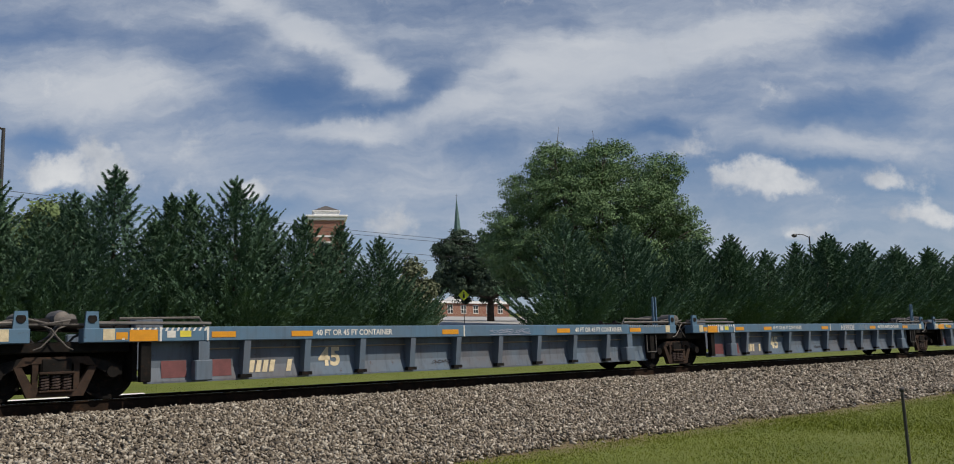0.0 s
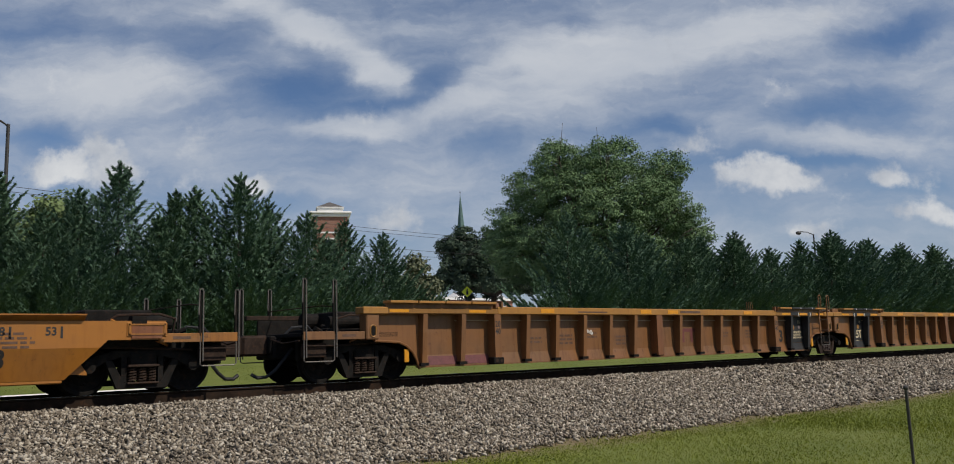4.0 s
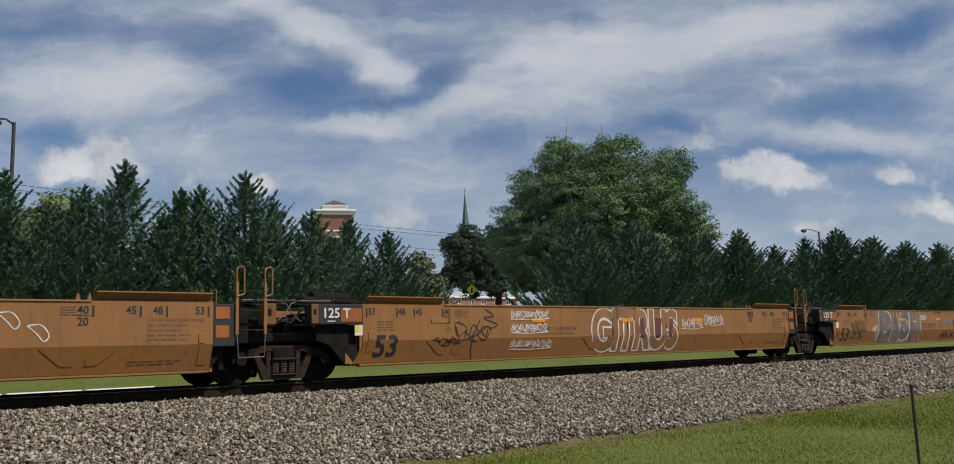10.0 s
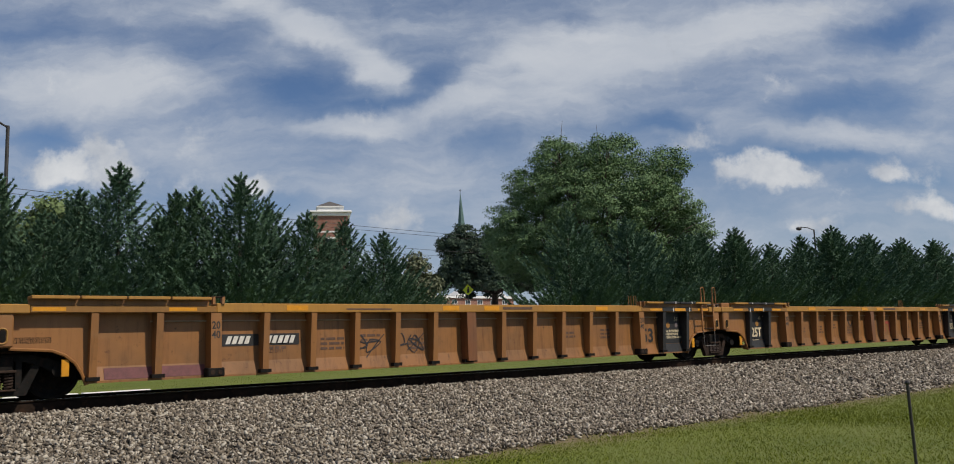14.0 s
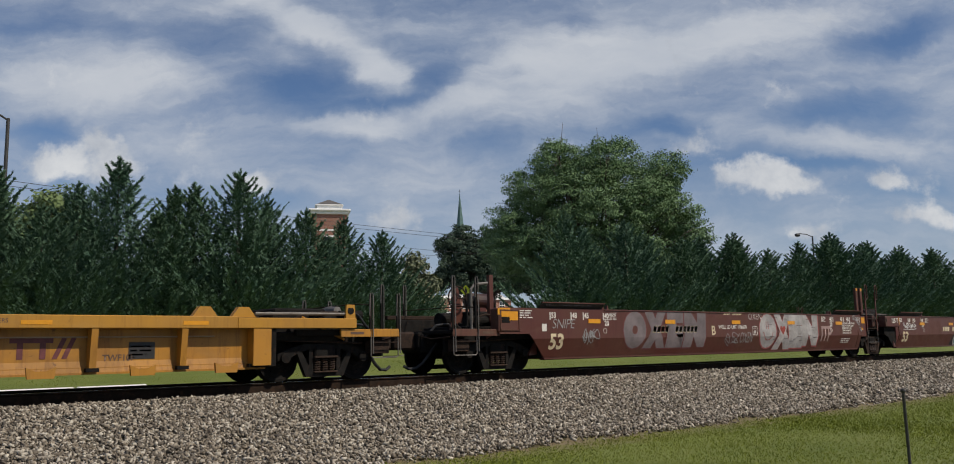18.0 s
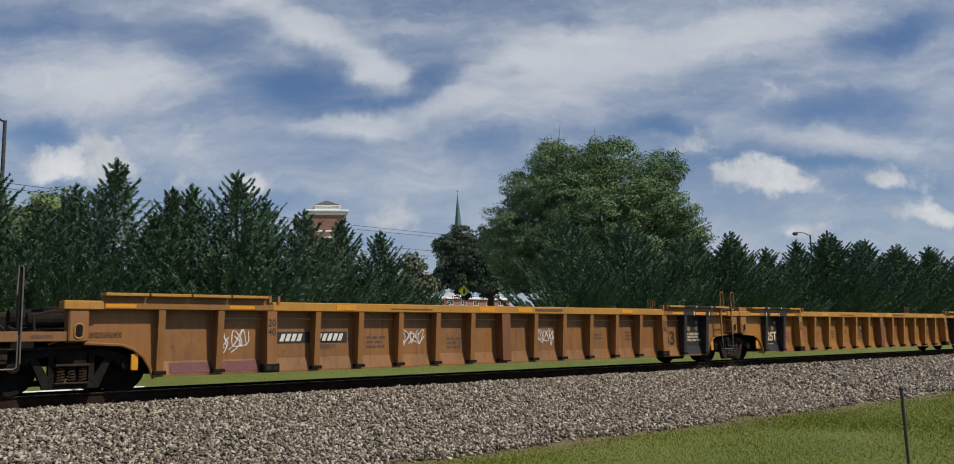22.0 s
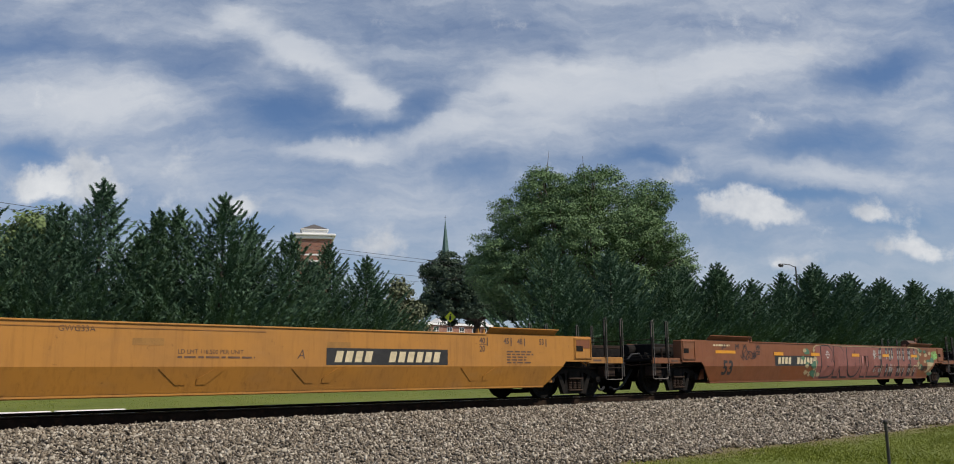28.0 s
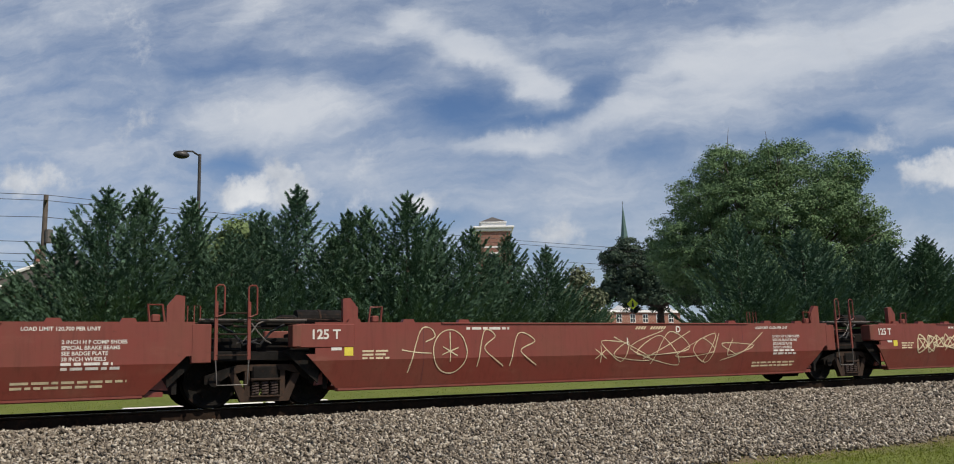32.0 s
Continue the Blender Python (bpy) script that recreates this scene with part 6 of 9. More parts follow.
def flat_end(unit, s, d, colour, k):
    """The joint end of a long plate-sided unit: dark corner, warning patches, ladder or lettered box, and a dark shroud below."""
    zt, e = k["zt"], k["end"]
    dark = "mark_black" if k.get("blackbox") else "paint"
    if s == 1:
        part("corner_panel", boxed(e + 0.005, e + 0.42, -1.495, -1.25, 0.74, zt - 0.04, 0.012), dark, unit, colour=colour)
        patch = "paint" if k.get("blackbox") else "reflector_yellow"
        part("orange_patch", boxed(e + 0.05, e + 0.31, -1.503, -1.494, zt - 0.31, zt - 0.09), patch, unit, colour=(0.50, 0.17, 0.03))
        if k.get("blackbox"):
            part("orange_patch", boxed(e + 0.05, e + 0.30, -1.503, -1.494, zt - 0.65, zt - 0.43), patch, unit, colour=(0.50, 0.17, 0.03))
        else:
            part("orange_patch", plate(bmesh.new(), [(e + 0.05, 0.98), (e + 0.18, 0.98), (e + 0.05, 1.10)], -1.503, 0.01), patch, unit)
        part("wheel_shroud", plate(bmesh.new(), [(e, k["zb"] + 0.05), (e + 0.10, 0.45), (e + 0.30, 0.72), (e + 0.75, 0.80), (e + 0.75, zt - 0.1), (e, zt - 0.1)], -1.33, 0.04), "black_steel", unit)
        part("slot_box", boxed(9.14, 9.40, -1.48, -1.20, zt - 0.43, zt - 0.02, 0.02), "paint_dirty", unit, colour=tuple(q * 0.6 for q in colour))
        part("box_slot", boxed(9.22, 9.29, -1.488, -1.47, zt - 0.25, zt - 0.12, 0.006), "black_steel", unit)
        part("side_stiffener", boxed(e - 0.27, e - 0.16, -1.515, -1.495, 0.80, 0.98, 0.008), "paint", unit, colour=colour)
        part("side_stiffener", plate(bmesh.new(), [(e - 0.25, 0.42), (e - 0.09, 0.42), (e - 0.14, 0.76), (e - 0.25, 0.76)], lambda z: hull(k)(z) - 0.012, 0.02), "paint", unit, colour=colour)
        right = k.get("rung", 9.14)
        ladder(unit, 8.58, right, -1.53, 0.95, 1.55, colour, k.get("tall", 2.2))
        if k.get("tall"):
            for x in (8.95, 9.30):
                part("tall_post", boxed(x - 0.075, x + 0.075, -1.05, -0.95, 1.2, 2.58, 0.012), "paint", unit, colour=colour)
                part("post_tip", boxed(x - 0.06, x + 0.06, -1.056, -1.045, 2.47, 2.57), "reflector_yellow", unit)
        for x in (9.0, 9.32):
            part("far_grab_iron", pipe(bmesh.new(), [(x, 1.45, zt), (x, 1.45, zt + 0.45), (x + 0.12, 1.45, zt + 0.45), (x + 0.12, 1.45, zt)], 0.014, 5), "paint", unit, colour=colour)
    else:
        part("number_box", boxed(-e - 1.20, -e - 0.005, -1.525, -1.25, zt - 0.42, zt - 0.02, 0.012), dark, unit, colour=colour)
        part("box_hatch", boxed(-e - 1.195, -e - 1.04, -1.535, -1.26, zt - 0.41, zt - 0.03, 0.01), "paint_dirty", unit, colour=tuple(q * 0.6 for q in colour))
        part("box_slot", boxed(-e - 1.15, -e - 1.09, -1.541, -1.53, zt - 0.24, zt - 0.12, 0.005), "black_steel", unit)
        part("orange_patch", boxed(-e - 0.53, -e - 0.04, -1.531, -1.522, zt - 0.37, zt - 0.10), "paint", unit, colour=(0.42, 0.15, 0.035) if k.get("blackbox") else colour)
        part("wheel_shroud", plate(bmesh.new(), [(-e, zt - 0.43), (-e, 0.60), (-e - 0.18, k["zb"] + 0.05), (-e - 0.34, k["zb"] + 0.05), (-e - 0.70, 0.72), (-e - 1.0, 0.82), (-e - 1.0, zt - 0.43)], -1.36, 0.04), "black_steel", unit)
        part("corner_gusset", plate(bmesh.new(), [(-e - 0.36, k["zb"] + 0.07), (-e - 0.19, k["zb"] + 0.05), (-e - 0.19, 0.38), (-e - 0.36, 0.56)], -1.39, 0.03), "paint", unit, colour=colour)
        part("lower_corner", plate(bmesh.new(), [(-e - 0.17, k["zb"] + 0.06), (-e, k["zb"] + 0.06), (-e, 0.60)], lambda z: hull(k)(z), 0.03), "paint", unit, colour=colour)
        part("side_stiffener", boxed(-e + 0.12, -e + 0.24, -1.515, -1.495, 0.80, 0.98, 0.008), "paint", unit, colour=colour)
        part("side_stiffener", plate(bmesh.new(), [(-e + 0.09, 0.56), (-e + 0.24, 0.58), (-e + 0.24, 0.76), (-e + 0.12, 0.76)], lambda z: hull(k)(z) - 0.012, 0.02), "paint", unit, colour=colour)


def hull(k):
    """The outer face of a creased side, as a function of height."""
    return lambda z: -1.50 if z >= k["zk"] else -1.50 + 0.19 * (k["zk"] - z) / (k["zk"] - k["zb"])


SM53 = dict(zt=1.55, zk=0.79, zb=0.27, hw=8.15, c=9.48, al=9.72, ar=9.73, end=8.14, tray=0.14, blackbox=True, braces=(-5.9, -1.0, 1.6, 5.9))
LOW53 = dict(SM53, zt=1.24, zk=0.80, zb=0.23, tray=0.10, braces=(), post=1.8)
BN53 = dict(SM53, zt=1.53, blackbox=False, bright=True, braces=(), post=2.2, rung=9.38, tall=2.65)
OR53 = dict(SM53, zt=1.57, braces=())
RED40 = dict(tx=0.25, zt=1.47, zk=0.78, zb=0.22, hw=6.25, c=7.7, al=7.75, ar=8.05, tray=0, braces=(), nb=0.70, nw=1.1)



# ---- writing and spray paint on the sides ----
def side_y(k, x):
    return hull(k) if "zk" in k else (lambda z: -1.227 - 0.05 * max(0.0, 0.50 - z) / 0.23)


NUDGE = {}                         # how far the marks of a unit sit from its middle


def flat_part(name, me, unit, k, mat, lift=0.004, label=""):
    """Bends a flat mesh in x and z onto the side of a car."""
    f = side_y(k, 0)
    bm = bmesh.new()
    bm.from_mesh(me)
    bmesh.ops.translate(bm, vec=(NUDGE.get(unit.name, 0.0), 0, 0), verts=bm.verts)
    if "zk" in k:
        bmesh.ops.bisect_plane(bm, geom=bm.verts[:] + bm.edges[:] + bm.faces[:], plane_co=(0, 0, k["zk"]), plane_no=(0, 0, 1))
    for v in bm.verts:
        v.co.y += f(v.co.z) - lift
    out = bpy.data.meshes.new(name)
    bm.to_mesh(out)
    bm.free()
    out.materials.clear()
    out.materials.append(MATS[mat])
    ob = part(name, out, mat, unit, label)
    return ob


def words(unit, k, text, x, z, size, mat, shear=0.0, bold=0.0, squeeze=1.0, lift=0.004, name="lettering", label=""):
    cu = bpy.data.curves.new("words", "FONT")
    cu.body, cu.size, cu.shear, cu.offset, cu.resolution_u = text, size, shear, bold, 3
    tmp = bpy.data.objects.new("words", cu)
    me = bpy.data.meshes.new_from_object(tmp)
    bpy.data.objects.remove(tmp)
    bpy.data.curves.remove(cu)
    me.transform(Matrix.Translation((x, 0, z)) @ Matrix.Rotation(radians(90), 4, "X") @ Matrix.Diagonal((squeeze, 1, 1, 1)))
    ob = flat_part(name, me, unit, k, mat, lift, label)
    bpy.data.meshes.remove(me)
    return ob


def lettered(unit, k, text, x0, x1, z0, z1, mat, bold=0.05, lift=0.005, name="sprayed_word", label="", shear=0.0, pad=0.0):
    """Fat sprayed letters that fill the box from x0 to x1 and z0 to z1, grown by pad."""
    cu = bpy.data.curves.new("words", "FONT")
    cu.body, cu.size, cu.shear, cu.offset, cu.resolution_u = text, 1.0, shear, bold, 4
    cu.space_character = 0.92
    tmp = bpy.data.objects.new("words", cu)
    me = bpy.data.meshes.new_from_object(tmp)
    bpy.data.objects.remove(tmp)
    bpy.data.curves.remove(cu)
    xs, ys = [v.co.x for v in me.vertices], [v.co.y for v in me.vertices]
    a, b, c, d = min(xs), max(xs), min(ys), max(ys)
    x0, x1, z0, z1 = x0 - pad, x1 + pad, max(z0 - pad, k["zb"] + 0.07), min(z1 + pad, k["zt"] - 0.005)
    for v in me.vertices:
        v.co = (x0 + (v.co.x - a) / (b - a) * (x1 - x0), 0, z0 + (v.co.y - c) / (d - c) * (z1 - z0))
    ob = flat_part(name, me, unit, k, mat, lift, label)
    bpy.data.meshes.remove(me)
    return ob


def shape(unit, k, polys, mat, lift=0.004, name="painted_shape", label=""):
    if 1 < len(polys) < 6:
        return [shape(unit, k, [p], mat, lift, name, label) for p in polys][-1]
    me = bpy.data.meshes.new(name)
    v, f = [], []
    for p in polys:
        f.append(list(range(len(v), len(v) + len(p))))
        v += [(x, 0, z) for x, z in p]
    me.from_pydata(v, [], f)
    ob = flat_part(name, me, unit, k, mat, lift, label)
    bpy.data.meshes.remove(me)
    return ob


def rect(x0, x1, z0, z1, lean=0.0):
    return [(x0, z0), (x1, z0), (x1 + lean, z1), (x0 + lean, z1)]


def bars(unit, k, x, z, w, rows, mat, h=0.045, gap=0.035, seed=1, name="small_print"):
    """Print too small to read, as plain bars."""
    rng = random.Random(seed * 7 + rows)
    out = []
    for q in range(rows):
        p, zz = x, z - q * (h + gap)
        end = x + w * rng.uniform(0.7, 1.0)
        while p < end:
            d = rng.uniform(0.08, 0.26)
            out.append(rect(p, min(p + d, end), zz, zz + h))
            p += d + 0.04
    return shape(unit, k, out, mat, 0.004, name)


def number_panel(unit, k, x, z, w, h, mat="mark_cream", panel="mark_black", lead=4, tail=6):
    """A dark panel with its slanting figures as plain bars."""
    if panel:
        shape(unit, k, [rect(x, x + w, z, z + h)], panel, 0.004, "number_panel")
    a, b = x + 0.06 * w, x + 0.94 * w
    n = lead + tail + 1.6
    step = (b - a) / n
    for q in range(lead + tail):
        p = a + step * (q + (1.6 if q >= lead else 0))
        shape(unit, k, [rect(p, p + step * 0.70, z + 0.17 * h, z + 0.83 * h, 0.055)], mat, 0.007, "number_bar")


def ribbon(unit, k, lines, width, mat, lift=0.006, name="sprayed_line", label=""):
    """Sprayed lines, each an unbroken strip through a run of (x, z) points."""
    if name == "sprayed_line" and 1 < len(lines) < 5:
        return [ribbon(unit, k, [p], width, mat, lift + 0.0004 * i, name, label) for i, p in enumerate(lines)][-1]
    v, f = [], []
    for n, pts in enumerate(lines):
        fine = []
        m = len(pts)
        for i in range(m - 1):
            p0, p1, p2, p3 = pts[max(i - 1, 0)], pts[i], pts[i + 1], pts[min(i + 2, m - 1)]
            for q in range(6):
                t = q / 6
                fine.append(tuple(0.5 * (2 * p1[j] + (p2[j] - p0[j]) * t + (2 * p0[j] - 5 * p1[j] + 4 * p2[j] - p3[j]) * t * t + (3 * p1[j] - p0[j] - 3 * p2[j] + p3[j]) * t ** 3) for j in (0, 1)))
        fine.append(pts[-1])
        for j, p in enumerate(fine):
            a, b = fine[max(j - 1, 0)], fine[min(j + 1, len(fine) - 1)]
            dx, dz = b[0] - a[0], b[1] - a[1]
            ln = math.hypot(dx, dz) or 1
            w = width / 2 * (0.94 + (0.18 * math.sin(j * 0.9 + n) if width < 0.05 else 0.0))
            up = -0.00012 * (j + 7 * n)
            v += [(p[0] + dz / ln * w, up, p[1] - dx / ln * w), (p[0] - dz / ln * w, up, p[1] + dx / ln * w)]
            if j:
                c = len(v)
                f.append((c - 4, c - 2, c - 1, c - 3))
    me = bpy.data.meshes.new(name)
    me.from_pydata(v, [], f)
    ob = flat_part(name, me, unit, k, mat, lift, label)
    bpy.data.meshes.remove(me)
    return ob


def scrawl(unit, k, x, z, w, h, mat, seed, width=0.03, letters=5, lift=0.006):
    """A quick wild tag: overlapping loops, slashes and flourishes, no letters."""
    rng = random.Random(seed)
    lines = []
    step = w / letters
    for q in range(letters):
        cx = x + (q + 0.5) * step
        run = []
        turn = rng.uniform(0, 6)
        for i in range(rng.randint(5, 8)):
            turn += rng.uniform(1.3, 2.9)
            reach = rng.uniform(0.35, 1.0)
            run.append((cx + step * 0.75 * reach * math.cos(turn) + step * 0.12 * (i - 3) * 0.3, z + h * (0.5 + 0.48 * reach * math.sin(turn))))
        lines.append(run)
        if q % 2:
            lines.append([(cx - step * 0.5, z + h * rng.uniform(0.0, 0.3)), (cx + step * 0.1, z + h * rng.uniform(0.4, 0.6)), (cx + step * 0.7, z + h * rng.uniform(0.75, 1.0))])
    if letters > 4:
        lines.append([(x - step * 0.2, z + h * 0.04), (x + w * 0.5, z - h * 0.04), (x + w * 1.02, z + h * 0.08), (x + w * 0.94, z + h * 0.16)])
    lines = [[(px, min(k["zt"] - 0.01, max(k["zb"] + 0.09, pz))) for px, pz in run] for run in lines]
    return ribbon(unit, k, lines, width * 0.8, mat, lift, "sprayed_tag")


def marks_53(unit, k, mat="mark_black", big="mark_black", big53=-7.9, zbig=0.46, size=0.62, shift=0.0, slant=0.06):
    """Length ticks and figures that a 53-foot well carries at each end."""
    z = k["zt"] - 0.23
    for s in (-1, 1):
        for feet, x in (("53", 8.05), ("48", 7.30), ("45", 6.85), ("40", 6.08)):
            x = s * x + (shift if s < 0 else 0.0)
            shape(unit, k, [rect(x - 0.018, x + 0.018, z - 0.05, z + 0.14)], mat, 0.004, "length_tick")
            words(unit, k, feet, x + (0.035 if s < 0 else -0.245), z, 0.19, mat, 0, 0.005, 0.92)
            if feet == "40":
                words(unit, k, "20", x + (0.035 if s < 0 else -0.245), z - 0.19, 0.19, mat, 0, 0.005, 0.92)
                shape(unit, k, [rect(x + (0.03 if s < 0 else -0.25), x + (0.25 if s < 0 else -0.03), z - 0.035, z - 0.02)], mat, 0.004, "figure_line")
    if big:
        words(unit, k, "53", big53, zbig, size, big, slant, 0.016)


def placard(unit, k, x, z, w=0.2, h=0.3, mat="placard_yellow"):
    shape(unit, k, [rect(x, x + w, z, z + h)], mat, 0.005, "placard")
    bars(unit, k, x + 0.03, z + h * 0.6, w * 0.7, 2, "mark_black", 0.03, 0.03, 3)


# ---- the cars of the train, in their order ----
TRAIN = []                         # unit, its middle along the train at the clip's start
def place(unit, middle, label, category="freight car"):
    tagged(unit, label, category, "well cars of the passing train")
    TRAIN.append((unit, middle))
    unit.matrix_basis = pose(middle, TRACK_Y, 0)
    return unit


def recolour(unit, old, fresh):
    for o in unit.children_recursive:
        if o.type == "MESH" and all(abs(o.color[i] - old[i]) < 1e-4 for i in range(3)):
            o.color = (*fresh, 1)


BARE = {}


def make_unit(kind, left, right, colour, chord=None, tank=(0, 0)):
    """Builds, or copies from a bare one, a unit of a kind with the given ends, in its paint."""
    k, fam = kind
    key = (id(k), left, right, tank)
    if key not in BARE:
        u = ribbed(left, right, colour, chord, k) if fam == "rib" else smooth(left, right, colour, k, tank=tank)
        spare = [o for o in u.children_recursive]
        BARE[key] = (u, colour, chord, [w for w in WHEELS if w[1] == u], spare)
        return u
    old, oc, och, wheels, spare = BARE[key]
    ob = new("well_car")
    table = {old: ob}
    for o in spare:
        c = o.copy()
        scene.collection.objects.link(c)
        c.parent = table[o.parent]
        table[o] = c
    for w, unit, along, a, r in wheels:
        WHEELS.append((table[w], ob, along, a, r))
    if och and chord:
        recolour(ob, och, chord)
    recolour(ob, oc, colour)
    return ob


def car(kind, joints, colour, labels, chord=None, tank=(0, 0), alone=None):
    """A car of one or more units; joints: the train place of its first truck, and how many units."""
    k, fam = kind
    start, n = joints
    units = []
    x = start
    for q in range(n):
        left = "coupler" if q == 0 else "artic"
        right = "coupler" if q == n - 1 else "artic"
        lx = k["c"] if left == "coupler" else k["al"]
        rx = k["c"] if right == "coupler" else k["ar"]
        col = colour[q] if isinstance(colour, list) else colour
        t = (tank[0] if q == 0 else 0, tank[1] if q == n - 1 else 0)
        u = make_unit(kind, left, right, col, chord[q] if isinstance(chord, list) else chord, t)
        place(u, x + lx, labels[q] if isinstance(labels, list) else labels)
        units.append(u)
        x += lx + rx
    return units


def bare_unit(kind, left, right, middle, colour, chord, label):
    u = make_unit(kind, left, right, colour, chord)
    return place(u, middle, label)


R53, S53, L53, B53, O53, R40, N45, N40, Y40 = (RIB53, "rib"), (SM53, "smooth"), (LOW53, "smooth"), (BN53, "smooth"), (OR53, "smooth"), (RED40, "smooth"), (BLUE45, "rib"), (BLUE40, "rib"), (LOW40, "rib")

# blue cars
blue_label = "blue and slate-grey ribbed well car, orange reflectors"
blues = [bare_unit(N45, "artic", "artic", -4.55, SLATE, BLUE, blue_label),
         bare_unit(N45, "artic", "artic", 12.20, SLATE, BLUE, blue_label + ", cream figures"),
         bare_unit(N45, "artic", "artic", 28.95, SLATE, BLUE, blue_label + ", scuffed top"),
         bare_unit(N40, "artic", "coupler", 45.0, SLATE, BLUE, "short blue and slate-grey ribbed well car")]
for q, u in enumerate(blues):
    k = BLUE40 if q == 3 else BLUE45
    NUDGE[u.name] = 0.25 if q < 3 else 0.0
    shape(u, k, [rect(-6.85, -6.40, 0.32, 0.62), rect(-5.95, -5.55, 0.32, 0.62)] if q < 3 else [rect(-5.6, -5.1, 0.33, 0.58)], "mark_maroon", 0.004, "old_name")
    if q < 3:
        words(u, k, "45", -3.69, 0.44, 0.50, "mark_cream", 0, 0.016)
    number_panel(u, k, -5.28 if q < 3 else -4.4, 0.30, 1.05, 0.34, "mark_cream", None, 4, 1)
    o = words(u, k, "40 FT OR 45 FT CONTAINER" if q < 3 else "20 FT OR 40 FT CONTAINER", -3.9, 1.03, 0.155, "mark_white", 0, 0.004, 0.92, lift=0.279)
    words(u, k, "40 FT OR 45 FT CONTAINER" if q < 3 else "20 FT OR 40 FT CONTAINER", 3.52, 1.03, 0.155, "mark_white", 0, 0.004, 0.92, lift=0.279)
    part("wide_reflector", boxed(-7.24 if q < 3 else -6.6, -6.76 if q < 3 else -6.1, -1.508, -1.499, 0.965, 1.16), "reflector_yellow", u)
    part("yellow_label", boxed(-6.37 if q < 3 else -5.9, -6.17 if q < 3 else -5.7, -1.507, -1.499, 1.03, 1.14), "placard_yellow", u)
    part("white_label", boxed(-6.60, -6.45, -1.507, -1.499, 1.02, 1.14), "mark_white", u) if q < 3 else None
    bars(u, k, -7.85 if q < 3 else -7.0, 1.10, 0.3, 3, "mark_white", 0.03, 0.025, q).matrix_basis = pose(0, -0.277, 0)
    for x in (-6.98, -6.13, -0.14):
        shape(u, k, [rect(x, x + 0.04, 0.96, 1.21)], "mark_white", 0.278, "white_stripe")
    if q == 2:
        words(u, k, "HYPRIDE", 0.63, 0.985, 0.26, "spray_white", 0.25, 0.004, 0.98, 0.279, "sprayed_word")
        words(u, k, "WNL", 1.92, 0.985, 0.27, "spray_grey", 0.25, -0.004, 1.25, 0.279, "sprayed_word")
    else:
        scrawl(u, k, 0.7, 0.99, 1.2, 0.16, "spray_lilac", 31 + q, 0.014, 5, 0.279)
    scrawl(u, k, -0.9, 0.36, 0.8, 0.12, "spray_black", 41 + q, 0.014, 4)

    w = 7.67 if q < 3 else 6.9
    for e in (-1, 1):
        part("cream_plate", boxed(e * (w - 0.19), e * w, -1.508, -1.499, 0.99, 1.18), "mark_cream", u, "weathered cream plate")
    part("yellow_label", boxed(-w + 0.21, -w + 0.40, -1.507, -1.499, 1.0, 1.12), "reflector_yellow", u)
    for e in (-1, 1):
        slots = [rect(e * (w - 0.45 - 0.10 * j) - 0.02, e * (w - 0.45 - 0.10 * j) + 0.02, 1.135, 1.195, 0.03) for j in range(14)]
        o = shape(u, k, slots, "mark_white" if e < 0 else "spray_grey", 0.2795, "grip_strip")
        o.matrix_basis = pose(-NUDGE[u.name], 0, 0)
    part("post_cap", boxed((-5.92 if q < 3 else -5.3) - 0.16, (-5.92 if q < 3 else -5.3) + 0.16, -1.50, -1.28, 0.25, 0.62, 0.02), "paint", u, colour=SLATE)
    part("post_cap", boxed((5.92 if q < 3 else 5.3) - 0.16, (5.92 if q < 3 else 5.3) + 0.16, -1.50, -1.28, 0.25, 0.62, 0.02), "paint", u, colour=SLATE)
    d = 7.85 if q < 3 else 7.0
    part("cross_tube", pipe(bmesh.new(), [(-d + 0.5, -1.3, 1.36), (-d + 1.9, -1.3, 1.38), (-d + 2.0, -1.3, 1.22)], 0.022, 6), "galvanised", u)
    part("cross_tube", pipe(bmesh.new(), [(d - 0.5, -1.3, 1.36), (d - 1.9, -1.3, 1.38), (d - 2.0, -1.3, 1.22)], 0.022, 6), "galvanised", u)
    part("valve_frame", boxed(-d + 0.9, -d + 1.4, -0.9, -0.5, 1.2, 1.38, 0.02), "paint_dirty", u, colour=SLATE)
    part("hose_reel", lathe(bmesh.new(), [(-1.1, 0.04), (-1.08, 0.13), (-0.9, 0.16), (-0.6, 0.16), (-0.5, 0.08)], (-d - 0.35, 1.36), 16), "galvanised", u, "dull grey metal cover")
    if q < 3:
        for x, top in ((d - 0.72, 1.98), (d - 0.60, 1.98)):
            part("hand_post", boxed(x - 0.02, x + 0.02, -1.40, -1.34, 1.1, top, 0.006), "paint", u, colour=BLUE)
        part("hand_loop", pipe(bmesh.new(), [(d - 0.55, -1.36, 1.2), (d - 0.55, -1.36, 1.99), (d - 0.70, -1.36, 1.99), (d - 0.70, -1.36, 1.3)], 0.012, 6), "galvanised", u)
        part("sill_step", pipe(bmesh.new(), [(d - 1.18, -1.46, 0.92), (d - 1.18, -1.46, 0.46), (d - 0.78, -1.46, 0.46), (d - 0.78, -1.46, 0.92)], 0.016, 6), "galvanised", u)
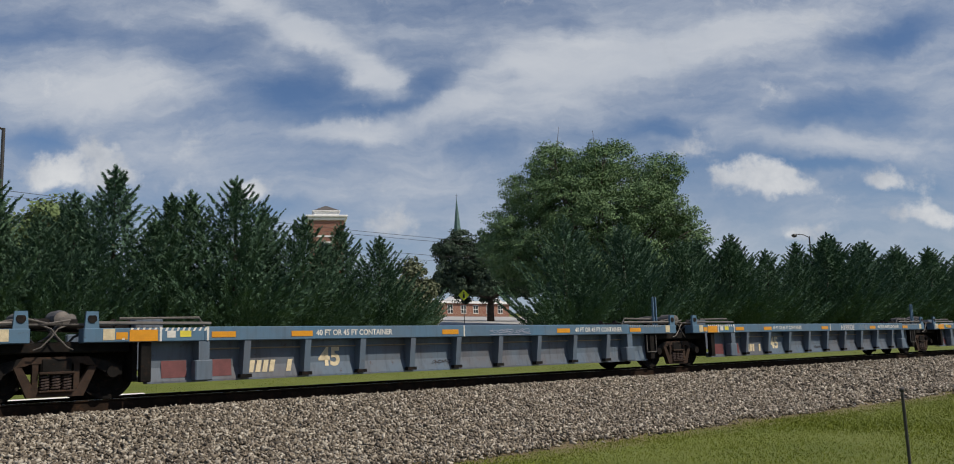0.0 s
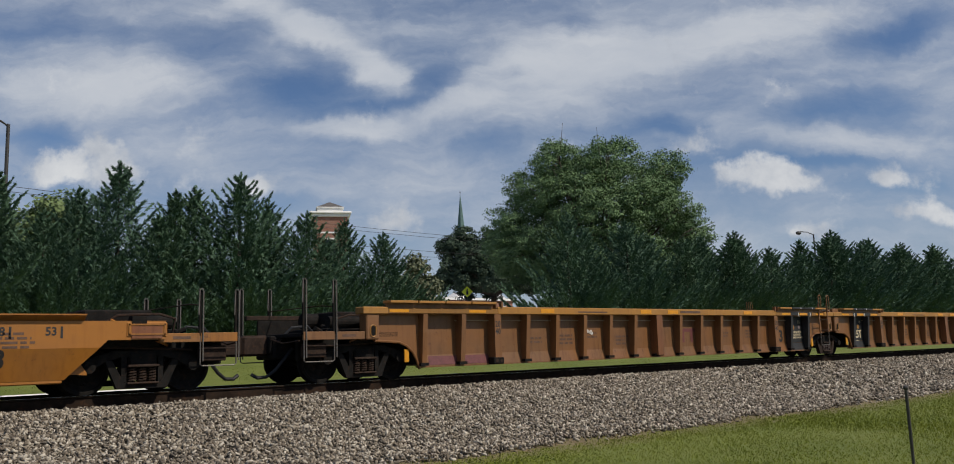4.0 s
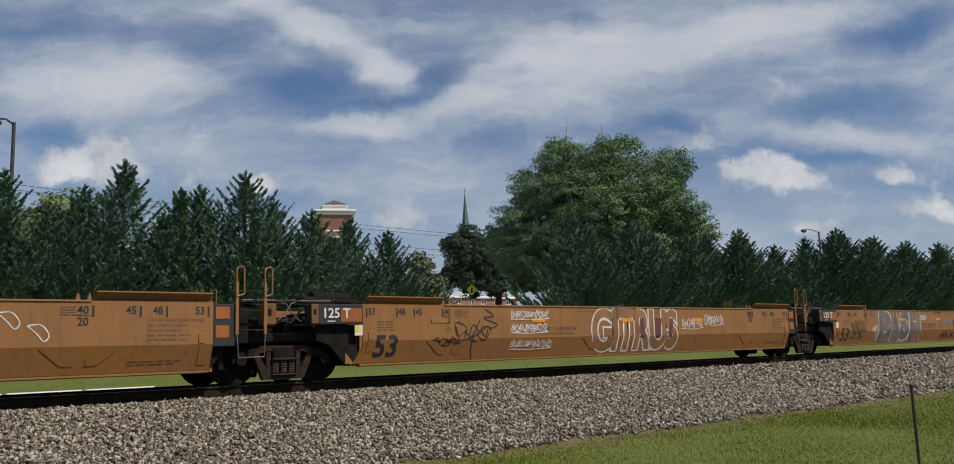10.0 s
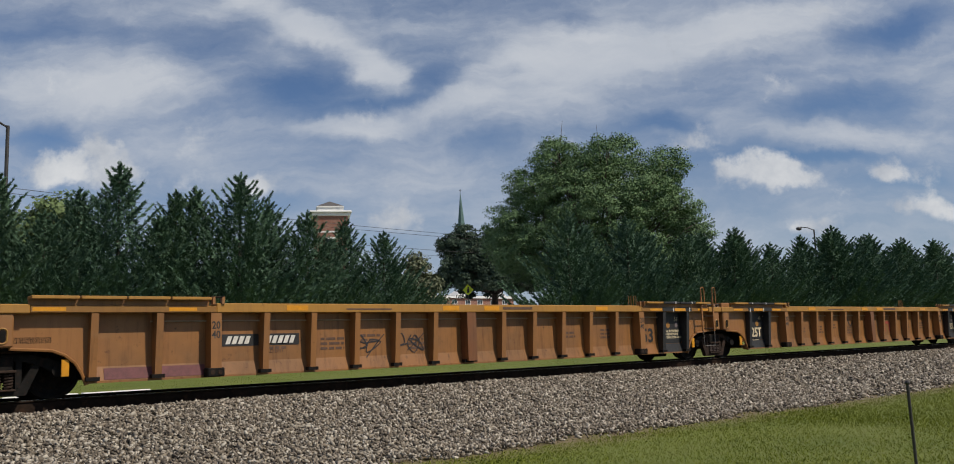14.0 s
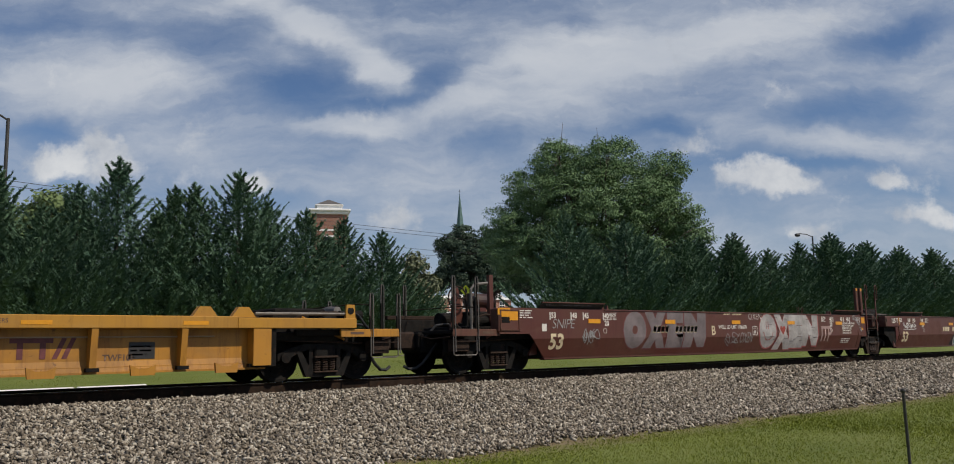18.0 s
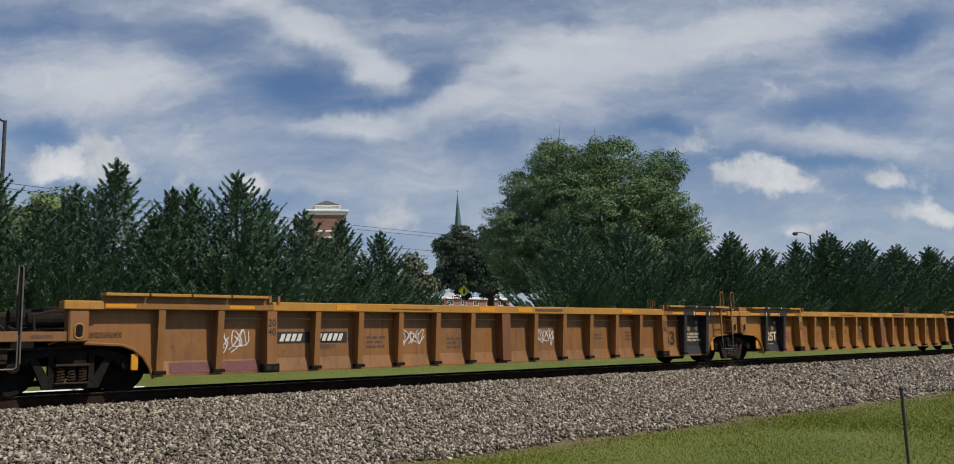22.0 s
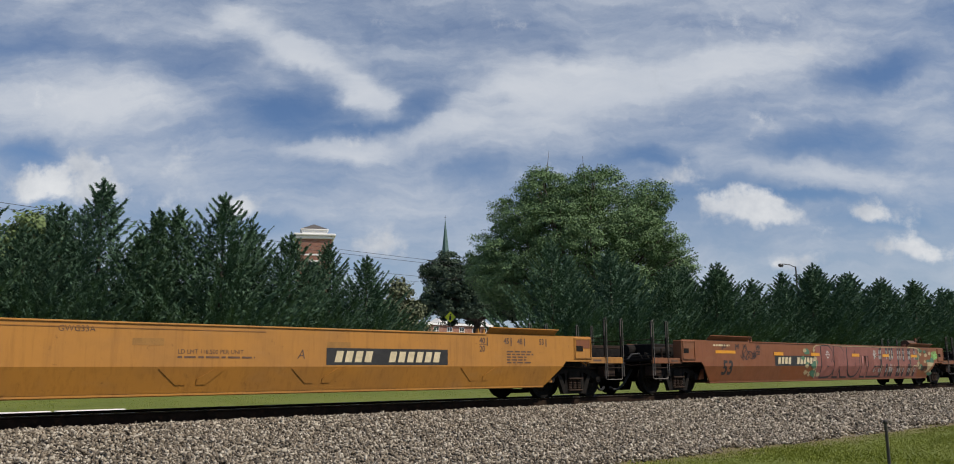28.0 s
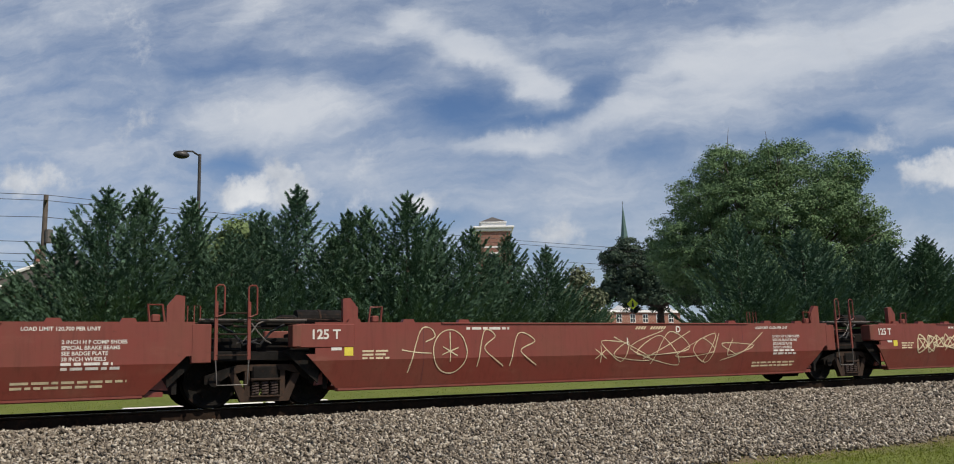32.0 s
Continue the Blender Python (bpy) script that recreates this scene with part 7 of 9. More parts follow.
        part("slack_pipe", pipe(bmesh.new(), [(d - 0.2, -1.2, 1.32), (d + 0.1, -1.25, 1.36), (d + 0.45, -1.22, 1.28), (d + 0.8, -1.2, 1.34)], 0.018, 6), "galvanised", u)

# low amber car
low = car(L53, (56.83, 1), AMBER, "low amber plate-sided well car with black scrawled tags")[0]
k = LOW53
marks_53(low, k, "mark_black", None)
number_panel(low, k, -5.43, 0.86, 2.36, 0.23)
words(low, k, "53", 6.85, 0.50, 0.42, "mark_black", 0, 0.006)
scrawl(low, k, -7.85, 0.74, 1.55, 0.45, "spray_black", 3, 0.035, 5)
ribbon(low, k, [[(-2.35, 0.32), (-2.2, 0.6), (-2.5, 0.8), (-2.35, 1.1), (-1.9, 1.15)], [(-2.4, 1.0), (-2.1, 1.0), (-2.1, 1.17), (-2.4, 1.17), (-2.4, 1.0)], [(-2.05, 0.45), (-1.7, 0.9), (-1.75, 1.12), (-1.5, 1.18), (-1.3, 1.1)],
                [(-1.85, 1.0), (-1.62, 1.1)], [(-1.74, 0.95), (-1.72, 1.14)], [(-1.63, 0.98), (-1.85, 1.1)], [(-1.75, 0.3), (-1.5, 0.55), (-1.15, 0.6), (-1.4, 0.8), (-0.9, 1.05), (-0.4, 1.15), (-0.35, 0.95), (-0.6, 0.8), (-0.9, 0.45), (-1.2, 0.3)]], 0.028, "spray_black", 0.006, "sprayed_tag")
scrawl(low, k, -0.30, 0.80, 0.75, 0.24, "spray_black", 6, 0.022, 6)
for r4 in (rect(1.9, 3.0, 0.86, 0.97), rect(2.1, 2.25, 0.42, 0.86), rect(2.7, 2.85, 0.42, 0.86), rect(3.1, 3.25, 0.42, 0.97, 0.22), rect(3.4, 3.55, 0.42, 0.97, 0.22)):
    shape(low, k, [r4], "spray_rose", 0.005, "emblem_bar")
scrawl(low, k, 2.3, 0.6, 1.1, 0.4, "spray_black", 9, 0.03, 4)
words(low, k, "LD LMT", 0.6, 0.87, 0.12, "mark_black")
bars(low, k, -4.2, 0.60, 1.1, 2, "mark_brown", 0.07, 0.05, 4)
bars(low, k, -7.6, 1.02, 0.7, 3, "mark_brown", 0.04, 0.03, 5)
bars(low, k, 7.0, 1.02, 0.7, 4, "mark_brown", 0.04, 0.03, 5)


def disc(x, z, r, n=16):
    return [(x + r * math.cos(j * math.tau / n), z + r * math.sin(j * math.tau / n)) for j in range(n)]


def rib_marks(u, dark_ends=True, light="mark_brown", panel=None, q=0, first=False, last=False, big=True, name53=True):
    """The usual print of a ribbed 53-foot unit."""
    k = RIB53
    for s in (-1, 1):
        for zz, t in ((1.10, "20"), (0.93, "40")):
            words(u, k, t, s * 6.03 - 0.085, zz, 0.19, "mark_black", 0, 0.004, 0.85, lift=0.2605)
    if dark_ends:
        if not first:
            for x0, x1 in ((-8.05, -7.10),):
                shape(u, k, [rect(x0, x1, 0.51, 1.385)], "mark_black", 0.004, "black_panel")
                shape(u, k, [rect(x0, x1, 0.26, 0.50)], "mark_black", 0.006, "black_panel")
                words(u, k, "125T", x0 + 0.10, 0.62, 0.39, "mark_cream", 0, 0.012, 0.90, 0.007)
                words(u, k, "53", x0 + 0.07, 1.14, 0.15, "mark_cream", lift=0.007)
                words(u, k, "48", x1 - 0.26, 1.14, 0.15, "mark_cream", lift=0.007)
                bars(u, k, x0 + 0.26, 0.54, 0.42, 2, "mark_cream", 0.025, 0.022, 7)
                shape(u, k, [disc(x0 + 0.62, 1.02, 0.085)], "mark_tan", 0.007, "round_badge")
                shape(u, k, [disc(x0 + 0.22, 1.02, 0.06)], "spray_faded", 0.007, "round_badge")
            part("reflector", boxed(-7.98, -7.48, -1.513, -1.506, 1.41, 1.49), "reflector_yellow", u)
            part("black_tray_panel", boxed(-8.28, -6.95, -1.507, -1.498, 1.405, 1.515), "mark_black", u)
        if not last:
            x0, x1 = 7.10, 8.05
            shape(u, k, [rect(x0, x1, 0.51, 1.385)], "mark_black", 0.004, "black_panel")
            shape(u, k, [rect(x0, x1, 0.26, 0.50)], "mark_black", 0.006, "black_panel")
            words(u, k, "48", x0 + 0.07, 1.14, 0.15, "mark_cream", lift=0.007)
            words(u, k, "53", x1 - 0.26, 1.14, 0.15, "mark_cream", lift=0.007)
            words(u, k, "SPECIAL BRAKE BEAM", x0 + 0.10, 0.83, 0.088, "mark_cream", 0, 0.003, 0.9, lift=0.007)
            words(u, k, "SEE BADGE PLATE", x0 + 0.18, 0.74, 0.088, "mark_cream", 0, 0.003, 0.9, lift=0.007)
            words(u, k, "2 INCH TREAD COND. SHOES", x0 + 0.06, 0.65, 0.080, "mark_cream", 0, 0.003, 0.85, lift=0.007)
            bars(u, k, x0 + 0.06, 0.42, 0.50, 3, "mark_cream", 0.025, 0.025, 9)
            bars(u, k, x0 + 0.66, 0.39, 0.24, 2, "mark_cream", 0.022, 0.022, 4)
            shape(u, k, [disc(x0 + 0.38, 1.02, 0.085)], "mark_tan", 0.007, "round_badge")
            shape(u, k, [disc(x0 + 0.76, 1.02, 0.065)], "spray_faded", 0.007, "round_badge")
            part("reflector", boxed(7.48, 7.98, -1.513, -1.506, 1.41, 1.49), "reflector_yellow", u)
            part("black_tray_panel", boxed(6.95, 8.28, -1.507, -1.498, 1.405, 1.515), "mark_black", u)
    if big:
        words(u, k, "53", 6.29, 0.57, 0.52, "mark_black", 0, 0.016)
    if panel:
        number_panel(u, k, -5.85 if first else 3.05, 0.78, 1.62, 0.22, "mark_white")
        words(u, k, "LD LMT", -4.9, 0.64, 0.10, light)
    for s, x in enumerate((-4.9, -3.75, -2.8, -1.6, 3.2, 4.6)):
        bars(u, k, x, 0.80 + 0.05 * (s % 3), 0.55, 2 + s % 2, light, 0.05, 0.045, s + q)
    o = part("chord_print", boxed(-3.3, -2.2, -1.506, -1.499, 1.44, 1.47), "mark_brown", u)
    part("chord_print", boxed(0.95, 1.9, -1.506, -1.499, 1.45, 1.51), "mark_brown", u)
    if dark_ends and (first or last):
        x = -7.9 if first else 6.6
        for a in (x, x + 0.9):
            shape(u, k, [rect(a, a + 0.85, 0.28, 0.47)], "mark_maroon", 0.006, "maroon_patch")
            bars(u, k, a + 0.25, 0.39, 0.45, 2, "mark_white", 0.025, 0.025, 2)


def emblem(u, k, x, z, h, mat, lift=0.005):
    """Two bars on posts and a crossed chevron, in place of a maker's sign."""
    w = h * 0.95
    rows = [[(x, z + h * 0.76), (x + w * 0.34, z + h * 0.76), (x + w * 0.34, z), (x + w * 0.62, z), (x + w * 0.62, z + h * 0.76), (x + w * 1.38, z + h * 0.76), (x + w * 1.38, z), (x + w * 1.66, z), (x + w * 1.66, z + h * 0.76), (x + w * 2.0, z + h * 0.76), (x + w * 2.0, z + h), (x, z + h)],
            rect(x + w * 1.95, x + w * 2.20, z, z + h, w * 0.45), rect(x + w * 2.40, x + w * 2.65, z, z + h, w * 0.45)]
    for p in rows[:-1]:
        shape(u, k, [p], mat, lift, "emblem_bar")
    return shape(u, k, rows[-1:], mat, lift, "emblem_bar")


# brown ribbed set
for q, u in enumerate(car(R53, (80.35, 3), BROWN, ["weathered brown ribbed well car with a tan top chord", "weathered brown ribbed well car with black end panels", "weathered brown ribbed well car with white chalked letters"], chord=(0.52, 0.27, 0.06))):
    rib_marks(u, True, q=q, first=q == 0, last=q == 2, panel=q == 2)
    emblem(u, RIB53, 1.35 if q == 1 else 1.2, 0.62, 0.40, "mark_maroon")
    if q == 2:
        X = -1.0
        for n, (a, b) in enumerate(((-0.16, 0.62), (1.03, 1.78), (1.98, 2.74))):
            shape(u, RIB53, [rect(X + a, X + b, 0.34, 1.02 if n < 2 else 0.72)], "mark_maroon", 0.0025, "maroon_patch")
        shape(u, RIB53, [rect(X + 1.98, X + 2.74, 0.73, 1.01)], "spray_faded", 0.0025, "painted_out_patch")
        for pts in ([(0.0, 1.0), (0.28, 0.99), (0.50, 0.88), (0.58, 0.70), (0.50, 0.52), (0.30, 0.40), (0.02, 0.38), (0.08, 0.60), (0.08, 0.84)],
                    [(1.07, 1.0), (1.62, 1.02), (1.74, 0.98), (1.72, 0.80), (1.50, 0.78), (1.70, 0.66), (1.70, 0.56), (1.46, 0.54), (1.46, 0.38), (1.36, 0.36), (1.10, 0.38)],
                    [(2.02, 0.98), (2.70, 0.98), (2.70, 0.82), (2.50, 0.80), (2.50, 0.36), (2.36, 0.31), (2.26, 0.36), (2.24, 0.80), (2.02, 0.80)]):
            at = [(X + p, z) for p, z in pts]
            shape(u, RIB53, [at], "spray_faded", 0.004, "sprayed_letter")
            ribbon(u, RIB53, [at + at[:2]], 0.028, "spray_white", 0.006, "letter_outline")
    else:
        scrawl(u, RIB53, -3.0, 0.85, 0.5, 0.2, "spray_white", 50 + q, 0.02, 3)

# amber ribbed single
single = car(R53, (142.78, 1), (0.58, 0.29, 0.055), "bright amber ribbed well car with a dark number panel", chord=YELLOW)[0]
rib_marks(single, False, q=3, first=True, panel=True)
emblem(single, RIB53, 3.42, 0.75, 0.28, "mark_white")
shape(single, RIB53, [[(-2.55 + 0.17 * math.cos(a), 0.95 + 0.17 * math.sin(a)) for a in [j * math.tau / 16 for j in range(16)]]], "mark_red", 0.004, "round_badge")

# tan plate-sided set with white pieces
tans = car(S53, (165.75, 3), TAN, ["tan plate-sided well car with a dark number panel", "tan plate-sided well car with white outlined letters", "tan plate-sided well car with grey and white letters"], tank=(0, 1))
for q, u in enumerate(tans):
    k = SM53
    marks_53(u, k, big53=-8.1 if q == 0 else -7.88)
    NUDGE[u.name] = (-0.18, 0.0, 0.12)[q]
    bars(u, k, -7.8 if q else -9.0, 1.16 if q else 1.40, 0.5 if q else 0.8, 4, "mark_brown", 0.022, 0.035, q)
    words(u, k, "2 INCH TREAD COND SHOES", 7.15, 1.19, 0.075, "mark_brown")
    words(u, k, "NO. 24 BRAKE BEAM", 7.15, 1.10, 0.075, "mark_brown")
    words(u, k, "38 INCH WHEELS", 7.15, 1.01, 0.075, "mark_brown")
    bars(u, k, 7.15, 0.94, 0.85, 2, "mark_brown", 0.025, 0.05, q + 4)
    bars(u, k, 6.85, 0.50, 1.15, 2, "mark_brown", 0.022, 0.03, q + 6)
    bars(u, k, -5.75, 1.40, 0.45, 4, "mark_brown", 0.02, 0.022, q + 2)
    bars(u, k, 5.75, 1.42, 0.40, 4, "mark_brown", 0.02, 0.022, q + 3)
    placard(u, k, -9.0 if q == 0 else -8.34, 0.90, 0.19, 0.21, "mark_white")
    shape(u, k, [rect((-9.0 if q == 0 else -8.34) + 0.01, (-9.0 if q == 0 else -8.34) + 0.10, 0.96, 1.10)], "placard_yellow", 0.006, "placard_half")
    if q:
        part("plate_lettering", text_mesh("125 T", 0.27, "mark_white", 0, 0.006), "mark_white", u).matrix_basis = pose(-9.10, -1.533, 1.26)
        part("plate_dash", boxed(-8.98, -8.80, -1.533, -1.524, 1.18, 1.20), "mark_white", u)
    else:
        shape(u, k, [rect(-8.95, -8.75, 1.37, 1.46)], "mark_cream", 0.005, "pale_label")
    if q != 1:
        number_panel(u, k, -4.73 if q == 0 else 1.62, 0.83, 3.16, 0.33)
    x = (0.02, -3.13, -1.38)[q]
    words(u, k, "LD LMT 118,400 PER UNIT", x, 0.95, 0.125, "mark_brown", 0, 0.003, 0.93)
    words(u, k, "20 FT CONTAINER LIMIT 57,500 EACH", x, 0.85, 0.075, "mark_brown", 0, 0.001, 0.93)
    x = (-0.57, 0.0, 0.28)[q]
    if q != 1:
        ribbon(u, k, [[(x, 0.90), (x + 0.13, 0.90), (x + 0.26, 0.90), (x + 0.26, 1.02), (x + 0.26, 1.15), (x + 0.13, 1.15), (x, 1.15), (x, 1.02), (x, 0.90)]], 0.014, "mark_brown", 0.004, "plate_frame")
        words(u, k, "H", x + 0.09, 0.93, 0.12, "mark_brown", 0, 0.004)
        words(u, k, "A" if q == 0 else "B", (-1.25, 0, 0.95)[q], 0.93, 0.32, "mark_brown", 0.2, 0.006)
    for x in (-6.25, 3.1) if q == 0 else (-6.4, -3.4, -0.16, 3.0) if q == 1 else (-6.6, -3.5, -0.1):
        shape(u, k, [rect(x, x + 0.45, 1.15, 1.25)], "reflector_yellow" if x > -6 else "mark_tan", 0.016, "reflector")
    part("print_strip", boxed(-1.9, 1.8, -1.506, -1.498, 1.408, 1.420), "paint_dirty", u, colour=(0.22, 0.10, 0.04))
    number_panel(u, k, -0.3, 1.44, 0.85, 0.075, "mark_brown", None)
    ring = disc(-5.95, 1.02, 0.055)
    ribbon(u, k, [ring + ring[:2]], 0.012, "mark_brown", 0.004, "round_mark")
# smoke-grey letters with white halos on the first unit
u = tans[0]
shape(u, SM53, [[(0.95, 0.84), (1.6, 1.0), (1.6, 0.70)], [(3.4, 1.02), (4.2, 0.86), (3.4, 0.74)]], "spray_sky", 0.0045, "sprayed_wedge")
for g, (x0, x1, z0, z1) in zip("TOnS", ((1.12, 2.02, 0.33, 1.53), (1.78, 2.42, 0.40, 1.40), (2.28, 2.98, 0.36, 1.53), (2.86, 3.62, 0.35, 1.53))):
    lettered(u, SM53, g, x0, x1, z0, z1, "spray_white", 0.085, 0.0052, "letter_halo", "", 0.08, 0.045)
for n4, (g, (x0, x1, z0, z1)) in enumerate(zip("TOnS", ((1.12, 2.02, 0.33, 1.53), (1.78, 2.42, 0.40, 1.40), (2.28, 2.98, 0.36, 1.53), (2.86, 3.62, 0.35, 1.53)))):
    lettered(u, SM53, g, x0, x1, z0, z1, "spray_smoke", 0.045, 0.0068 + 0.0006 * n4, "sprayed_word", "", 0.08)
ribbon(u, SM53, [[(1.2, 1.42), (1.6, 1.50), (1.98, 1.40)], [(1.5, 0.45), (1.6, 0.7), (1.62, 1.1)], [(1.9, 0.6), (1.86, 0.9), (2.0, 1.2)], [(2.4, 0.5), (2.46, 0.9), (2.7, 1.3)], [(2.95, 1.35), (3.3, 1.46)], [(2.95, 0.5), (3.3, 0.42), (3.5, 0.62)]], 0.022, "spray_white", 0.0105, "letter_detail")
lettered(u, SM53, "FPM", 3.74, 4.74, 0.90, 1.51, "spray_white", 0.045, 0.0052, "sprayed_word")
lettered(u, SM53, "FPM", 3.78, 4.70, 0.94, 1.47, "spray_tan", 0.0, 0.0072, "letter_fill")
for x, z in ((4.85, 1.08), (5.28, 0.88)):
    ribbon(u, SM53, [[(x, z + 0.25), (x + 0.2, z + 0.26), (x + 0.32, z + 0.1), (x + 0.25, z), (x + 0.14, z + 0.12), (x, z + 0.25)]], 0.022, "spray_white")
scrawl(u, SM53, 3.64, 0.36, 0.95, 0.20, "spray_white", 13, 0.022, 6)
# looping white outlines over a faded maroon sign on the second
u = tans[1]
emblem(u, SM53, 0.51, 0.70, 0.55, "mark_maroon")
lettered(u, SM53, "GITRUS", -1.33, 2.29, 0.36, 1.53, "spray_white", 0.075, 0.0062, "sprayed_word")
lettered(u, SM53, "GITRUS", -1.285, 2.245, 0.40, 1.50, "spray_tan", 0.035, 0.0086, "letter_fill")
shape(u, SM53, [rect(0.62, 0.80, 0.72, 1.24), rect(1.30, 1.46, 0.72, 1.24, 0.1), rect(1.82, 1.98, 0.72, 1.24, 0.1)], "mark_maroon", 0.0105, "emblem_bar")
scrawl(u, SM53, -6.4, 0.62, 0.8, 0.25, "spray_black", 24, 0.03, 3)
scrawl(u, SM53, -5.75, 0.62, 1.0, 0.65, "spray_black", 14, 0.034, 3)
ribbon(u, SM53, [[(-5.2, 0.95), (-5.25, 0.6), (-5.18, 0.33)], [(-5.7, 0.55), (-5.5, 0.75), (-5.1, 0.72)], [(-4.85, 1.45), (-4.6, 1.3), (-4.9, 1.25), (-4.5, 1.1), (-4.75, 1.0)]], 0.03, "spray_black")
for z, w in ((1.22, 1.2), (0.90, 1.15), (0.52, 1.3)):
    scrawl(u, SM53, -4.06, z, w, 0.24, "spray_white", 15 + int(z * 10), 0.024, 8)
scrawl(u, SM53, 2.45, 0.95, 0.95, 0.34, "spray_white", 16, 0.024, 6)
scrawl(u, SM53, 3.55, 1.05, 0.9, 0.32, "spray_white", 36, 0.024, 6)
# fat grey letters with white edges on the third
u = tans[2]
GREY = ((-5.20, -4.10, 0.31, 1.50), (-4.18, -3.40, 0.36, 1.53), (-3.48, -2.55, 0.40, 1.53), (-2.60, -1.52, 0.34, 1.53))
for g, (x0, x1, z0, z1) in zip("BASH", GREY):
    lettered(u, SM53, g, x0, x1, z0, z1, "spray_white", 0.080, 0.0050, "letter_halo", "", 0.12, 0.045)
for n4, (g, (x0, x1, z0, z1)) in enumerate(zip("BASH", GREY)):
    lettered(u, SM53, g, x0, x1, z0, z1, "spray_ash", 0.066, 0.0068 + 0.0006 * n4, "sprayed_word", "grey sprayed letters with white edges", 0.12)
    shape(u, SM53, [[(x0 + 0.10, z0 + 0.1), (x0 + 0.24, z0 + 0.1), (x0 + 0.36, z0 + 0.55), (x0 + 0.25, z0 + 0.8)]], "spray_bluegrey", 0.0102, "sprayed_shade")
scrawl(u, SM53, -7.25, 0.56, 1.05, 0.68, "spray_olive", 17, 0.034, 5)
scrawl(u, SM53, -5.68, 0.50, 0.42, 0.55, "spray_white", 22, 0.022, 3)
scrawl(u, SM53, 0.46, 0.46, 2.3, 0.24, "spray_black", 18, 0.03, 8)
scrawl(u, SM53, 3.0, 0.42, 2.8, 0.24, "spray_black", 28, 0.03, 8)
scrawl(u, SM53, -1.66, 1.20, 0.7, 0.20, "spray_white", 19, 0.022, 5)
scrawl(u, SM53, 5.0, 1.05, 1.3, 0.25, "spray_white", 29, 0.022, 6)
scrawl(u, SM53, 6.9, 0.52, 1.0, 0.45, "spray_white", 20, 0.04, 4)
shape(u, SM53, [[(0.8, 1.02), (1.6, 1.06), (1.66, 1.18), (0.9, 1.20)]], "spray_faded", 0.0045, "painted_over_patch")

# dark brown ribbed single
u = car(R53, (228.03, 1), (0.155, 0.062, 0.040), "dark brown ribbed well car with a tan top chord", chord=(0.38, 0.18, 0.05))[0]
rib_marks(u, False, q=5, first=True, big=False)
scrawl(u, RIB53, -7.9, 0.7, 0.5, 0.3, "mark_cream", 60, 0.02, 3)
scrawl(u, RIB53, 2.1, 0.6, 0.5, 0.5, "spray_pink", 61, 0.02, 2)

# amber-brown ribbed set
for q, u in enumerate(car(R53, (251.38, 3), (0.40, 0.195, 0.070), ["amber-brown ribbed well car with a dark number panel", "amber-brown ribbed well car with black end panels and a red emblem", "amber-brown ribbed well car with a red and blue cross emblem"], chord=(0.55, 0.30, 0.06))):
    rib_marks(u, True, q=q + 6, first=q == 0, last=q == 2, panel=q != 1)
    if q == 0:
        scrawl(u, RIB53, -3.05, 0.46, 0.75, 0.55, "spray_black", 70, 0.03, 2)
        scrawl(u, RIB53, -2.0, 0.46, 0.75, 0.6, "spray_black", 71, 0.03, 2)
        number_panel(u, RIB53, 0.9, 1.43, 0.9, 0.09, "mark_brown", None)
    elif q == 1:
        emblem(u, RIB53, 1.3, 0.62, 0.40, "mark_red")
        ribbon(u, RIB53, [[(-1.5, 1.25), (-1.35, 0.95), (-1.2, 0.9), (-0.95, 1.2)]], 0.05, "spray_black")
    else:
        shape(u, RIB53, [rect(-4.45, -4.35, 0.75, 0.98, 0.25), rect(-4.2, -4.1, 0.75, 0.98, -0.25)], "spray_rose", 0.004, "emblem")
        shape(u, RIB53, [rect(-5.3, -4.9, 0.72, 1.02)], "spray_cream", 0.004, "pale_patch")

# low yellow car
low40 = car(Y40, (313.72, 1), YELLOW, "low bright yellow ribbed well car with small guide blocks", chord=(0.60, 0.32, 0.035))[0]
k = LOW40
NUDGE[low40.name] = -0.42
number_panel(low40, k, -3.54, 0.56, 2.26, 0.24, "mark_white")
words(low40, k, "40", -0.53, 0.50, 0.62, "mark_black", 0, 0.012, 0.62)
words(low40, k, "70,000 LBS MAX GROSS WT FOR 20 FT CONTAINERS", 0.1, 1.13, 0.10, "mark_brown", 0, 0.001, 0.9, 0.275)
emblem(low40, k, 2.3, 0.55, 0.34, "mark_maroon")
words(low40, k, "TWF10F", 3.72, 0.50, 0.15, "mark_brown", 0, 0.003)
shape(low40, k, [rect(4.15, 4.6, 0.52, 0.81)], "mark_black", 0.004, "data_panel")
bars(low40, k, 4.18, 0.72, 0.38, 3, "mark_white", 0.03, 0.04, 3)
for s in (-1, 1):
    for x in (5.0, 5.75):
        part("guide_block", plate(bmesh.new(), [(s * x - 0.24, 1.25), (s * x + 0.24, 1.25), (s * x + 0.10, 1.44), (s * x - 0.10, 1.44)], -1.42, 0.14), "paint", low40, colour=(0.60, 0.32, 0.035))
